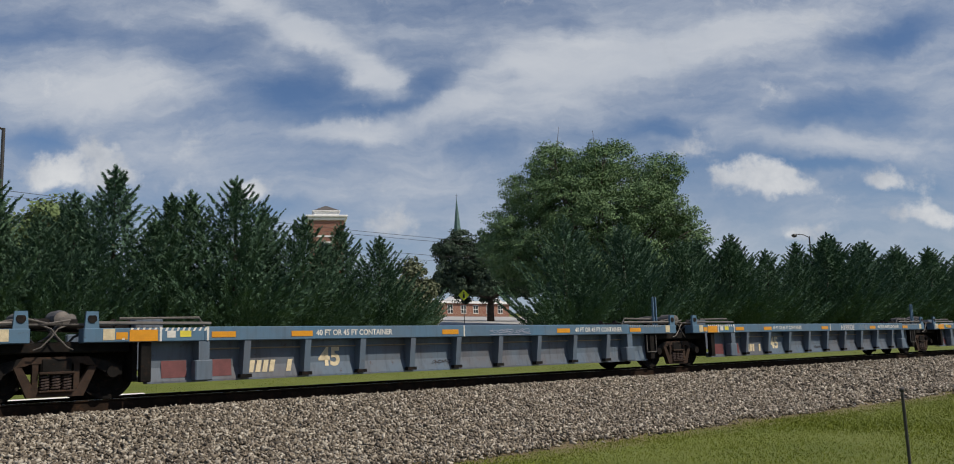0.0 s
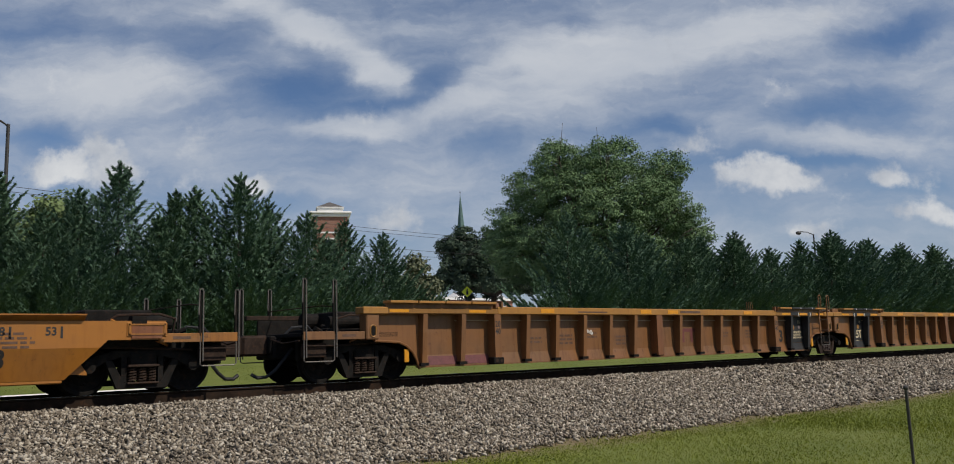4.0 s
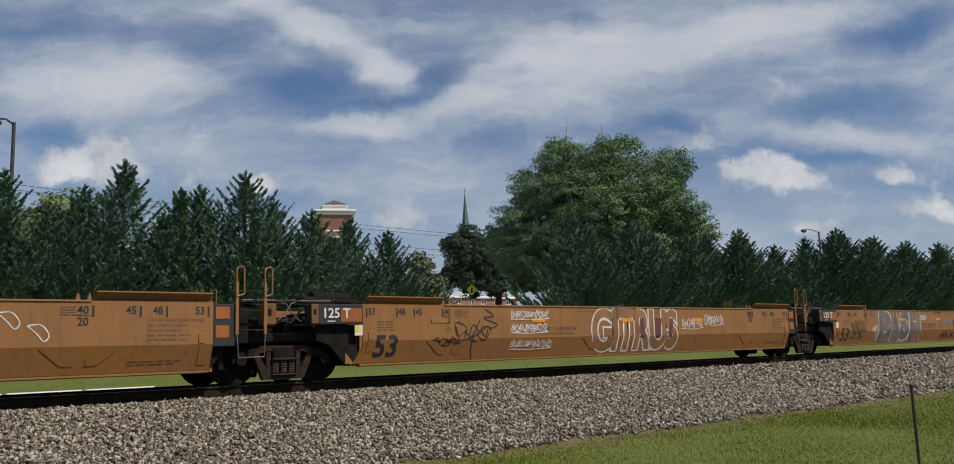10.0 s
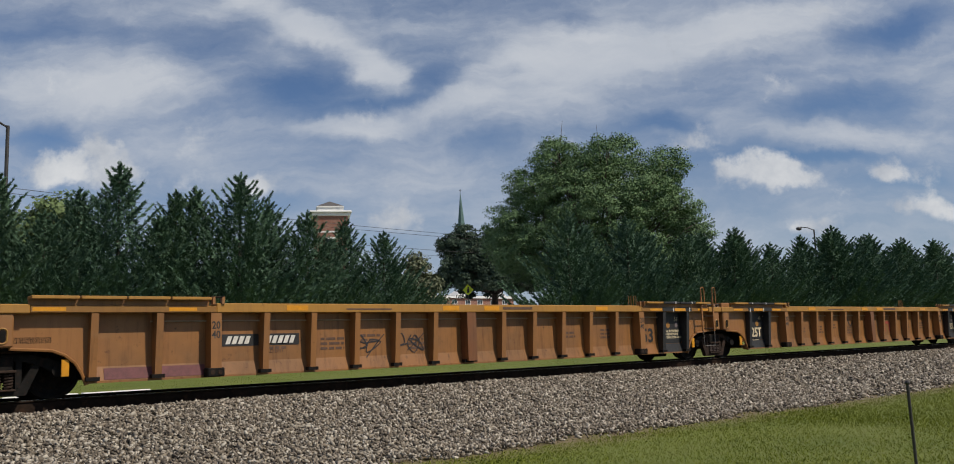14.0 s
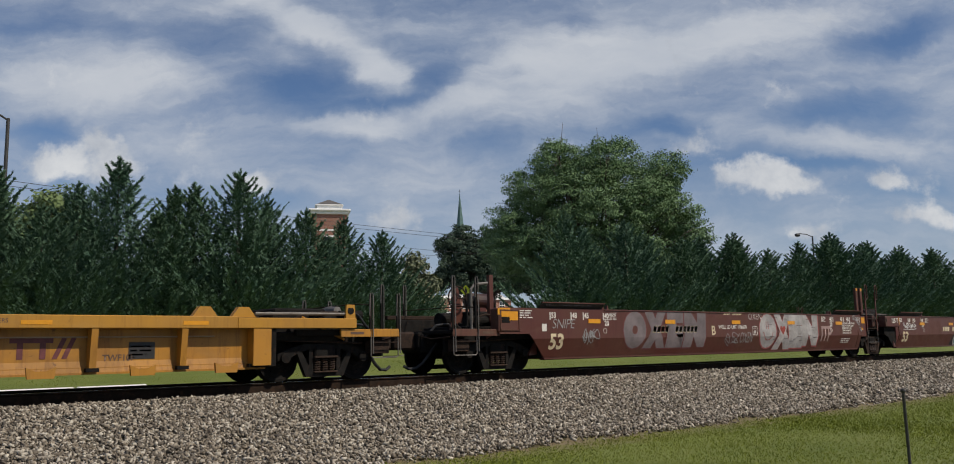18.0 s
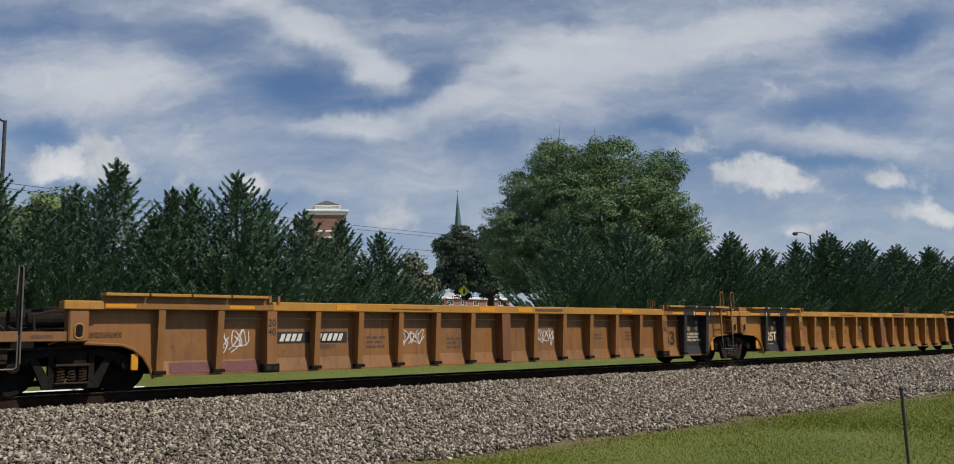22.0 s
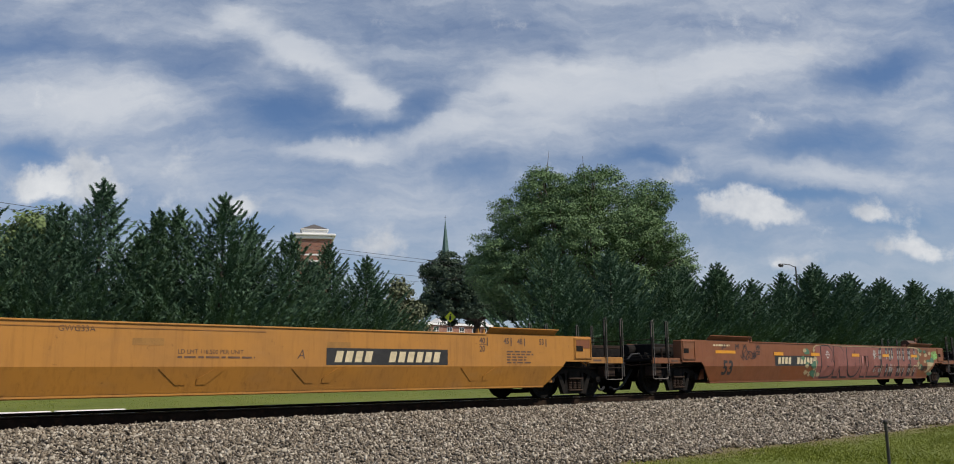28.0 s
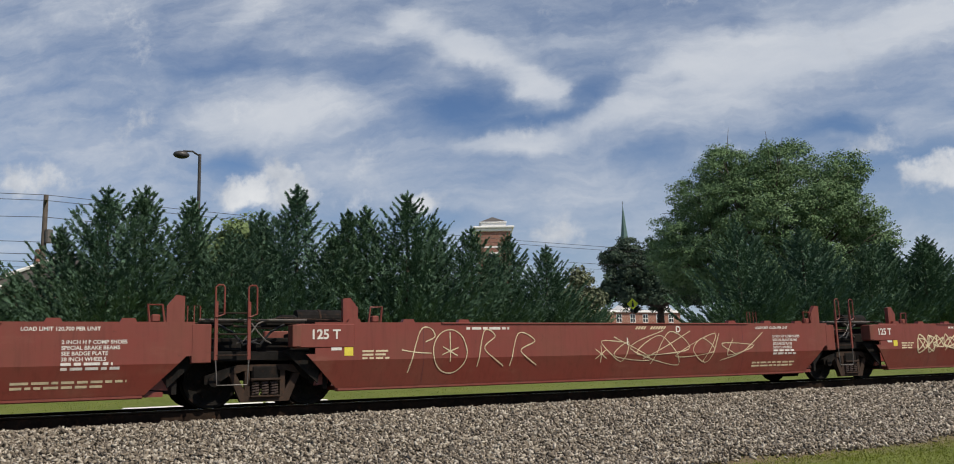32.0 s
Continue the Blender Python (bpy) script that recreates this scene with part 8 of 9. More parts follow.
for x in (-5.4, -3.9, -2.3, -0.8, 0.8, 2.3, 3.9, 5.4):
    part("floor_lug", plate(bmesh.new(), [(x - 0.2, 0.24), (x + 0.2, 0.24), (x + 0.22, 0.42), (x + 0.08, 0.36), (x - 0.08, 0.36), (x - 0.22, 0.42)], -1.49, 0.06), "paint", low40, colour=YELLOW)

# mineral-brown set with large pieces
minerals = car(B53, (333.69, 3), MINERAL, ["mineral-brown plate-sided well car with pale sprayed letters", "mineral-brown well car with a blue and green sprayed piece", "mineral-brown well car with a silver and red sprayed piece"], tank=(1, 0))
for q, u in enumerate(minerals):
    k = BN53
    marks_53(u, k, "mark_white", "mark_cream", -8.08 if q == 0 else -7.85, 0.54, 0.52, 0.0, 0.0)
    NUDGE[u.name] = (-0.49, -0.35, -0.19)[q]
    for x in ((-6.18, -3.0, 0.28, 3.50, 6.73), (-5.9, -3.0, -0.4, 2.4, 6.58), (-6.44, -3.25, 0.05, 3.4, 6.4))[q]:
        shape(u, k, [rect(x, x + 0.46, 1.17, 1.28)], "reflector_yellow", 0.014, "reflector")
    for n4, t in enumerate(("2 INCH HF COMP SHOES", "SPECIAL BRAKE BEAMS", "SEE BADGE PLATE", "38 INCH WHEELS")):
        words(u, k, t, 7.2, 1.19 - 0.085 * n4, 0.085, "mark_white", 0, 0.002)
    bars(u, k, 7.2, 0.86, 0.9, 1, "mark_white", 0.03, 0.03, q)
    bars(u, k, 7.14, 0.66, 0.75, 3, "mark_white", 0.025, 0.035, q + 5)
    bars(u, k, -5.35, 1.43, 0.32, 6, "mark_white", 0.014, 0.018, q + 3)
    bars(u, k, 5.75, 1.43, 0.32, 6, "mark_white", 0.014, 0.018, q + 4)
    number_panel(u, k, (-3.70, -3.8, -3.96)[q], 0.88, 2.36, 0.27, "mark_cream", None)
    for x in (-5.55, 6.4):
        ring = disc(x, 0.98, 0.065)
        ribbon(u, k, [ring + ring[:2]], 0.012, "mark_white", 0.004, "round_mark")
for u in minerals[1:]:
    part("plate_lettering", text_mesh("125 T", 0.24, "mark_white", 0, 0.006), "mark_white", u).matrix_basis = pose(-8.85, -1.536, 1.26)
    part("box_reflector", boxed(-8.20, -8.16, -1.536, -1.524, 1.18, 1.46), "reflector_yellow", u)
u = minerals[0]
bars(u, BN53, -8.7, 1.45, 0.65, 4, "mark_white", 0.024, 0.03, 3)
placard(u, BN53, -7.85, 0.97, 0.16, 0.18, "mark_white")
shape(u, BN53, [rect(-9.3, -8.9, 1.36, 1.52)], "reflector_yellow", 0.017, "reflector")
words(u, BN53, "S-2054-11 REEFER CLEARANCE", -7.75, 1.60, 0.13, "spray_faded", 0.1, 0.002, 0.95, 0.06)
words(u, BN53, "WELL LD LMT 118,600", -0.42, 1.03, 0.155, "mark_white", 0, 0.003)
words(u, BN53, "B", -0.80, 0.85, 0.38, "mark_cream", 0, 0.006)
number_panel(u, BN53, -0.2, 1.43, 1.1, 0.10, "mark_cream", None)
ribbon(u, BN53, [[(1.42, 0.84), (1.54, 0.84), (1.67, 0.84), (1.67, 0.96), (1.67, 1.09), (1.54, 1.09), (1.42, 1.09), (1.42, 0.96), (1.42, 0.84)]], 0.018, "mark_white", 0.004, "plate_frame")
words(u, BN53, "H", 1.49, 0.88, 0.14, "mark_white", 0, 0.005)
words(u, BN53, "PLATE", 1.45, 1.01, 0.06, "mark_white")
lettered(u, BN53, "SNIPE", -7.49, -6.66, 1.04, 1.27, "spray_grey", -0.012, 0.006, "sprayed_tag", "", 0.25)
scrawl(u, BN53, -6.4, 0.62, 0.6, 0.5, "spray_grey", 21, 0.028, 3)
for n4, (g, x0, x1) in enumerate((("O", -4.80, -3.85), ("X", -3.95, -2.95), ("E", -2.95, -2.15), ("N", -2.15, -1.05))):
    lettered(u, BN53, g, x0, x1, 0.50, 1.50, "mark_maroon", 0.16, 0.0028 + 0.0003 * n4, "letter_edge", "", 0.05, 0.03)
    lettered(u, BN53, g, x0, x1, 0.50, 1.50, "spray_faded", 0.14, 0.0044 + 0.0003 * n4, "faded_lettering", "", 0.05)
number_panel(u, BN53, -3.70, 0.90, 2.36, 0.24, "mark_white", None)
FAT = (("O", 1.80, 2.80, 0.42, 1.50), ("X", 2.66, 3.72, 0.36, 1.51), ("E", 3.55, 4.52, 0.40, 1.50), ("N", 4.42, 5.46, 0.46, 1.48))
for n4, (g, x0, x1, z0, z1) in enumerate(FAT):
    lettered(u, BN53, g, x0, x1, z0, z1, "mark_rose", 0.125, 0.0050 + 0.0010 * n4, "letter_edge", "", 0.0, 0.045)
    lettered(u, BN53, g, x0, x1, z0, z1, "spray_silver", 0.110, 0.0070 + 0.0010 * n4, "sprayed_word", "silver-grey sprayed letters with pink edges")
shape(u, BN53, [disc(2.30, 0.96, 0.24, 20)], "spray_silver", 0.0078, "letter_fill")
ribbon(u, BN53, [[(2.02, 0.92), (2.12, 0.74), (2.30, 0.67), (2.48, 0.74), (2.58, 0.92)], [(2.20, 1.02), (2.20, 1.26)], [(2.31, 1.02), (2.31, 1.26)]], 0.028, "mark_rose", 0.0118, "smile")
shape(u, BN53, [[(3.19, 0.83), (3.36, 1.02), (3.32, 1.11), (3.24, 1.11), (3.19, 1.05), (3.14, 1.11), (3.06, 1.11), (3.02, 1.02)]], "mark_red", 0.0122, "sprayed_heart")
rr = random.Random(8)
for n4 in range(26):
    x, z = rr.uniform(2.0, 5.2), rr.uniform(0.55, 1.42)
    shape(u, BN53, [rect(x, x + rr.uniform(0.12, 0.28), z, z + 0.018)], "spray_faded", 0.0126 + 0.00004 * n4, "roller_streak")
lettered(u, BN53, "OXEN", 1.22, 1.95, 1.32, 1.50, "spray_white", -0.02, 0.006, "sprayed_tag", "", 0.1)
lettered(u, BN53, "OXEN", 0.72, 1.42, 0.60, 0.92, "spray_grey", -0.012, 0.006, "sprayed_tag", "", 0.2)
scrawl(u, BN53, -0.1, 0.45, 0.7, 0.5, "spray_grey", 26, 0.024, 2)
lettered(u, BN53, "ITP", 5.68, 6.44, 0.60, 1.12, "spray_rosegrey", 0.02, 0.006, "sprayed_tag", "", 0.1)
for n4, (x, z) in enumerate(((8.0, 1.42), (8.18, 1.38), (8.34, 1.22), (8.52, 1.0))):
    scrawl(u, BN53, x, z - 0.1, 0.2, 0.22, "spray_grey", 50 + n4, 0.024, 1)
# the many-coloured piece: three angular letters on a black ground
shape(minerals[1], BN53, [[(-2.82, 0.34), (3.64, 0.34), (3.72, 0.8), (3.49, 1.2), (2.63, 1.45), (-1.51, 1.48), (-2.37, 1.05)]], "spray_black", 0.0042, "sprayed_ground")
E_FORM = [(-1.41, 1.5), (-0.25, 1.4), (-0.28, 1.03), (-1.06, 1.17), (-0.64, 0.91), (-0.9, 0.79), (-0.71, 0.36), (-1.67, 0.36), (-1.28, 0.82), (-1.53, 1.08)]
Y_FORM = [(-0.13, 1.49), (0.26, 1.5), (0.31, 1.07), (0.63, 1.07), (0.63, 1.5), (1.16, 1.5), (1.0, 0.84), (0.38, 0.36), (-0.54, 0.36), (-0.73, 0.84), (-0.45, 0.78), (0.0, 0.5), (0.31, 0.79), (-0.07, 0.83)]
P_FORM = [(1.33, 1.5), (2.53, 1.36), (2.42, 0.52), (1.59, 0.63), (1.76, 0.36), (1.09, 0.36), (1.18, 0.89)]


def around(pts):
    """The outline of a form, with two points more on each side, closed."""
    return [p for e, f in zip(pts, pts[1:] + pts[:1]) for p in (e, ((e[0] * 2 + f[0]) / 3, (e[1] * 2 + f[1]) / 3), ((e[0] + f[0] * 2) / 3, (e[1] + f[1] * 2) / 3))] + [pts[0]]


for pts, mats, seed in ((E_FORM, ("spray_teal", "spray_green", "spray_blue"), 1), (Y_FORM, ("spray_blue", "spray_rose", "spray_teal"), 2), (P_FORM, ("spray_blue", "spray_teal", "spray_rose"), 3)):
    ribbon(minerals[1], BN53, [around(pts)], 0.13, "spray_white", 0.0048, "letter_halo")
    shape(minerals[1], BN53, [pts], mats[0], 0.0066, "sprayed_letter")
    rr = random.Random(seed)
    x0, x1 = min(p[0] for p in pts), max(p[0] for p in pts)
    for q in range(11):
        c = rr.choice(pts)
        cx, cz = c[0] * 0.78 + (x0 + x1) * 0.11, c[1] * 0.72 + 0.93 * 0.28
        r0 = rr.uniform(0.05, 0.11)
        shape(minerals[1], BN53, [[(cx + r0 * 1.3 * math.cos(a), max(0.38, min(1.46, cz + r0 * math.sin(a)))) for a in [j * math.tau / 12 for j in range(12)]]], mats[1 + q % 2], 0.0074 + 0.0002 * q, "sprayed_blend")
    ribbon(minerals[1], BN53, [around(pts)], 0.026, "spray_black", 0.0125, "letter_outline")
shape(minerals[1], BN53, [[(1.59, 1.17), (2.07, 1.11), (2.05, 0.94), (1.59, 1.0)]], "spray_grey", 0.0115, "letter_eye")
for run in [[(-1.35, 1.41), (-1.15, 1.44), (-1.12, 1.34), (-0.67, 1.21), (-0.59, 1.31)], [(-0.67, 1.31), (-0.46, 1.46), (-0.36, 1.26)], [(-0.77, 0.81), (-0.97, 0.56)], [(-0.5, 0.78), (-0.28, 0.54), (-0.6, 0.49), (-0.5, 0.78)], [(-0.07, 1.23), (0.19, 1.23)], [(-0.06, 1.12), (0.22, 1.12)], [(-0.01, 0.99), (0.25, 1.0)], [(0.9, 1.24), (0.84, 1.01), (0.81, 0.79), (0.52, 0.76)], [(1.33, 1.35), (1.49, 1.44), (1.53, 1.24)], [(1.24, 1.01), (1.4, 1.06), (1.34, 0.92)], [(2.22, 1.06), (2.35, 1.0)], [(2.15, 0.76), (2.35, 0.58)]]:
    ribbon(minerals[1], BN53, [run], 0.028, "placard_yellow", 0.014, "yellow_detail")
for cx, cz, rx, rz, mt in ((-1.77, 1.32, 0.20, 0.23, "spray_rose"), (-2.31, 0.59, 0.14, 0.24, "spray_teal"), (-1.99, 0.63, 0.13, 0.27, "spray_blue"), (-1.63, 0.90, 0.14, 0.14, "spray_blue"), (2.88, 1.30, 0.25, 0.20, "spray_teal"), (2.63, 0.67, 0.21, 0.31, "spray_blue"), (2.98, 0.63, 0.18, 0.27, "spray_teal"), (3.27, 0.59, 0.15, 0.26, "spray_teal")):
    ring = [(cx + rx * math.cos(a), cz + rz * math.sin(a)) for a in [j * math.tau / 18 for j in range(18)]]
    ribbon(minerals[1], BN53, [ring + ring[:2]], 0.09, "spray_white", 0.0092, "dot_halo")
    shape(minerals[1], BN53, [ring], mt, 0.0105, "sprayed_dot")
    ribbon(minerals[1], BN53, [ring + ring[:2]], 0.02, "spray_black", 0.0135, "dot_outline")
for r4 in (rect(3.55, 3.95, 0.84, 1.14, 0.12), rect(4.08, 4.45, 0.84, 1.14, 0.12), rect(4.58, 4.95, 0.84, 1.14, 0.12), rect(3.7, 4.8, 0.77, 0.80)):
    shape(minerals[1], BN53, [r4], "mark_cream", 0.006, "emblem_bar")
scrawl(minerals[1], BN53, 3.05, 1.22, 0.5, 0.2, "spray_white", 29, 0.03, 4)
scrawl(minerals[1], BN53, -7.4, 1.0, 1.1, 0.3, "spray_white", 30, 0.025, 5)
for n4, (g, x, z) in enumerate((("O", 6.55, 1.30), ("X", 6.68, 1.05), ("E", 6.82, 0.78), ("N", 6.80, 0.48), ("O", 7.38, 1.42), ("X", 7.75, 1.30), ("E", 8.0, 1.05), ("N", 8.2, 0.82))):
    lettered(minerals[1], BN53, g, x, x + 0.24, z, z + 0.24, "spray_grey", -0.012, 0.006, "sprayed_tag", "", 0.1)
lettered(minerals[1], BN53, "SMFZ", 6.0, 6.5, 0.88, 1.10, "spray_grey", -0.02, 0.006, "sprayed_tag", "", 0.2)
scrawl(minerals[1], BN53, 5.0, 1.15, 0.7, 0.25, "spray_faded", 33, 0.016, 7)
shape(minerals[2], BN53, [rect(-1.9, 4.9, 0.55, 1.45, 0.1)], "mark_red", 0.0042, "sprayed_ground")
FORMS = {"a": [(0, 0), (.25, 0), (.32, .35), (.55, 0), (.95, 0), (.66, .45), (.88, .6), (.82, .95), (.5, 1), (0, 1), (.08, .5)],
         "b": [(0, 0), (.95, .03), (.88, .26), (.42, .25), (.95, .78), (.93, 1), (.05, 1), (.1, .74), (.5, .75), (-.04, .2)],
         "c": [(0, 0), (.27, .02), (.30, .55), (.62, 0), (1.0, .02), (.94, 1), (.67, .98), (.64, .5), (.3, 1), (-.02, .97)],
         "d": [(.2, 0), (.8, .02), (1.0, .3), (.97, .75), (.75, 1), (.25, .98), (.0, .7), (.03, .25)]}
shape(minerals[2], BN53, [[(-1.75, 0.34), (4.75, 0.36), (4.85, 0.8), (4.7, 1.45), (-1.3, 1.48), (-1.75, 1.0), (-1.6, 0.7)]], "spray_black", 0.0048, "sprayed_ground")
for q4, form in enumerate("abdcdc"):
    run = [(-1.55 + q4 * 1.04 + 0.98 * a4, 0.39 + 1.05 * b4) for a4, b4 in FORMS[form]]
    shape(minerals[2], BN53, [run], "spray_grey", 0.0056 + 0.0004 * q4, "sprayed_letter")
    ribbon(minerals[2], BN53, [[p for e, f2 in zip(run, run[1:] + run[:1]) for p in (e, ((e[0] * 2 + f2[0]) / 3, (e[1] * 2 + f2[1]) / 3), ((e[0] + f2[0] * 2) / 3, (e[1] + f2[1] * 2) / 3))] + [run[0]]], 0.05, "spray_black", 0.0105, "letter_outline")
    cx4 = -1.55 + q4 * 1.04 + 0.5
    shape(minerals[2], BN53, [[(cx4 - 0.03, 0.98), (cx4 + 0.10, 1.0), (cx4 + 0.08, 1.18), (cx4 - 0.05, 1.16)]], "spray_black", 0.0108, "letter_eye")
    ribbon(minerals[2], BN53, [[(cx4 + 0.3, 0.45), (cx4 + 0.33, 0.7), (cx4 + 0.29, 0.9)]], 0.02, "spray_white", 0.0112, "paint_drip")
lettered(minerals[2], BN53, "SKUEL", -2.62, -1.92, 1.26, 1.48, "spray_white", 0.0, 0.006, "sprayed_tag")
ribbon(minerals[2], BN53, [[(-2.6, 1.10), (-2.35, 1.22), (-2.2, 1.12), (-1.92, 1.24)]], 0.05, "spray_white")
lettered(minerals[2], BN53, "SYB", -4.66, -4.02, 1.02, 1.44, "spray_grey", -0.012, 0.006, "sprayed_tag", "", 0.2)
lettered(minerals[2], BN53, "JMZ", -5.66, -4.76, 0.86, 1.16, "spray_grey", -0.012, 0.006, "sprayed_tag", "", 0.3)
ribbon(minerals[2], BN53, [[(-5.6, 0.72), (-5.2, 0.86), (-5.3, 0.62), (-4.9, 0.50)]], 0.03, "spray_grey")
scrawl(minerals[2], BN53, 4.5, 0.90, 0.8, 0.5, "spray_white", 36, 0.05, 4)
scrawl(minerals[2], BN53, 5.9, 0.80, 1.6, 0.35, "spray_lilac", 38, 0.05, 5)
# bent vent pipe and tall mast at the outer ends of the set
for u, s in ((minerals[0], -1), (minerals[2], 1)):
    x = s * (BN53["c"] + 0.85)
    part("vent_pipe", pipe(bmesh.new(), [(x, -1.2, 1.0), (x, -1.2, 1.95), (x - s * 0.12, -1.2, 2.08), (x - s * 0.55, -1.15, 2.12)], 0.035, 7), "galvanised", u)
    part("mast", boxed(x - s * 0.9 - 0.06, x - s * 0.9 + 0.06, -0.9, -0.8, 1.2, 2.35), "paint", u, colour=MINERAL)

# bright amber ribbed set
for q, u in enumerate(car(R53, (396.08, 3), [(0.37, 0.18, 0.060), (0.48, 0.235, 0.050), (0.55, 0.275, 0.045)], ["amber-brown ribbed well car with white tags", "amber ribbed well car with black end panels", "bright amber ribbed well car with yellow ribs"], chord=(0.62, 0.33, 0.050))):
    rib_marks(u, True, q=q + 12, first=q == 0, last=q == 2, panel=q != 1)
    if q == 0:
        for x, s in ((-7.0, 80), (-2.9, 81), (1.2, 82)):
            scrawl(u, RIB53, x, 0.6, 0.65, 0.5, "spray_white", s, 0.025, 3)
    elif q == 1:
        emblem(u, RIB53, 1.35, 0.70, 0.30, "mark_red")
        scrawl(u, RIB53, -7.15, 0.55, 0.8, 0.5, "spray_rose", 83, 0.035, 3)
        scrawl(u, RIB53, -5.85, 0.65, 0.6, 0.35, "spray_rose", 84, 0.03, 3)
        ribbon(u, RIB53, [[(-1.55, 1.25), (-1.35, 0.95), (-1.2, 0.9), (-0.95, 1.2)]], 0.06, "spray_black")
    else:
        words(u, RIB53, "NWG33B", 0.35, 0.75, 0.15, "mark_brown")
        scrawl(u, RIB53, -3.6, 0.6, 0.5, 0.3, "spray_grey", 85, 0.02, 2)

# clean amber plate-sided set
ambers = car(S53, (458.51, 3), (0.60, 0.295, 0.060), ["amber plate-sided well car with a dark number panel", "amber plate-sided well car with a red emblem", "amber plate-sided well car with a number panel near its end"], tank=(1, 0))
for q, u in enumerate(ambers):
    k = SM53
    marks_53(u, k, "mark_brown", "mark_brown", -8.0 if q == 0 else -7.78)
    bars(u, k, 6.7, 1.12, 0.9, 5, "mark_brown", 0.035, 0.03, q)
    bars(u, k, -5.4, 1.32, 0.7, 4, "mark_brown", 0.03, 0.025, q + 2)
    placard(u, k, -8.0, 0.92)
    words(u, k, "LD LMT 118,500 PER UNIT", (0.6, -3.2, -1.3)[q], 1.02, 0.11, "mark_brown")
    bars(u, k, (0.6, -3.2, -1.3)[q], 0.94, 1.5, 1, "mark_brown", 0.035, 0.03, q)
    words(u, k, "BCA"[q], (-1.2, -1.2, 1.08)[q], 0.94, 0.26, "mark_brown", 0.2)
    if q:
        part("plate_lettering", text_mesh("125 T", 0.27, "mark_white", 0, 0.006), "mark_white", u).matrix_basis = pose(-9.10, -1.533, 1.26)
    if q == 1:
        emblem(u, k, 0.65, 0.68, 0.62, "mark_red")
    else:
        number_panel(u, k, -4.67 if q == 0 else 1.74, 0.82, 3.14, 0.34)
for u in ambers:
    part("rub_strip", boxed(-4.6, 0.4, -1.508, -1.498, 1.435, 1.450), "paint_dirty", u, colour=(0.40, 0.19, 0.045))
    for x in (-2.1, 1.75):
        shape(u, SM53, [rect(x, x + 0.55, 1.16, 1.28)], "mark_tan", 0.004, "faded_reflector")
words(ambers[2], SM53, "GWG33A", -3.3, 1.37, 0.14, "mark_brown")

# orange-brown car with a long pink piece
brute = car(O53, (520.9, 1), ORANGE, "weathered orange-brown well car with a long pink sprayed piece", tank=(0, 1))[0]
k = OR53
marks_53(brute, k, "mark_black", "mark_black", -7.66, 0.54, 0.60, 0.42)
number_panel(brute, k, -4.54, 0.80, 2.95, 0.34)
for x in (-4.6, -2.1, 1.0, 3.6, 6.3):
    shape(brute, k, [rect(x, x + 0.6, 1.14, 1.25)], "reflector_yellow", 0.016, "reflector")
shape(brute, k, [rect(-1.75, 7.0, 0.34, 1.55)], "spray_pink", 0.0042, "sprayed_ground")
rng = random.Random(4)
for q in range(40):
    cx = rng.choice((rng.uniform(-2.7, -1.5), rng.uniform(6.9, 8.6)))
    cz, r0 = rng.uniform(0.45, 1.45), rng.uniform(0.035, 0.08) * (1 if q % 4 in (1, 2) else 1.5)
    shape(brute, k, [[(cx + r0 * 1.9 * math.cos(a), max(0.36, min(1.53, cz + r0 * (1 + 0.25 * math.sin(3 * a + q)) * math.sin(a)))) for a in [j * math.tau / 10 for j in range(10)]]], ("spray_green", "spray_cream", "spray_cream", "spray_green")[q % 4], 0.005 + 0.0003 * q, "camouflage_patch")
for n4, (g, x0, x1) in enumerate((("B", -1.36, -0.42), ("R", -0.40, 0.66), ("U", 0.62, 1.58), ("T", 1.46, 2.46), ("E", 2.34, 3.36))):
    lettered(brute, k, g, x0, x1, 0.40, 1.50, "spray_black", 0.10, 0.0058, "letter_shadow", "", 0.0, 0.045)
    lettered(brute, k, g, x0, x1, 0.42, 1.50, "spray_pink", 0.085, 0.0090 + 0.0004 * n4, "sprayed_word", "dusty pink sprayed letters with black edges")
ribbon(brute, k, [[(-1.75, 0.36), (-1.76, 0.9), (-1.75, 1.5), (0.5, 1.53), (4.0, 1.53), (6.9, 1.52), (7.0, 1.2), (6.98, 0.8), (6.5, 0.78), (6.4, 0.40)]], 0.05, "spray_cream", 0.012)
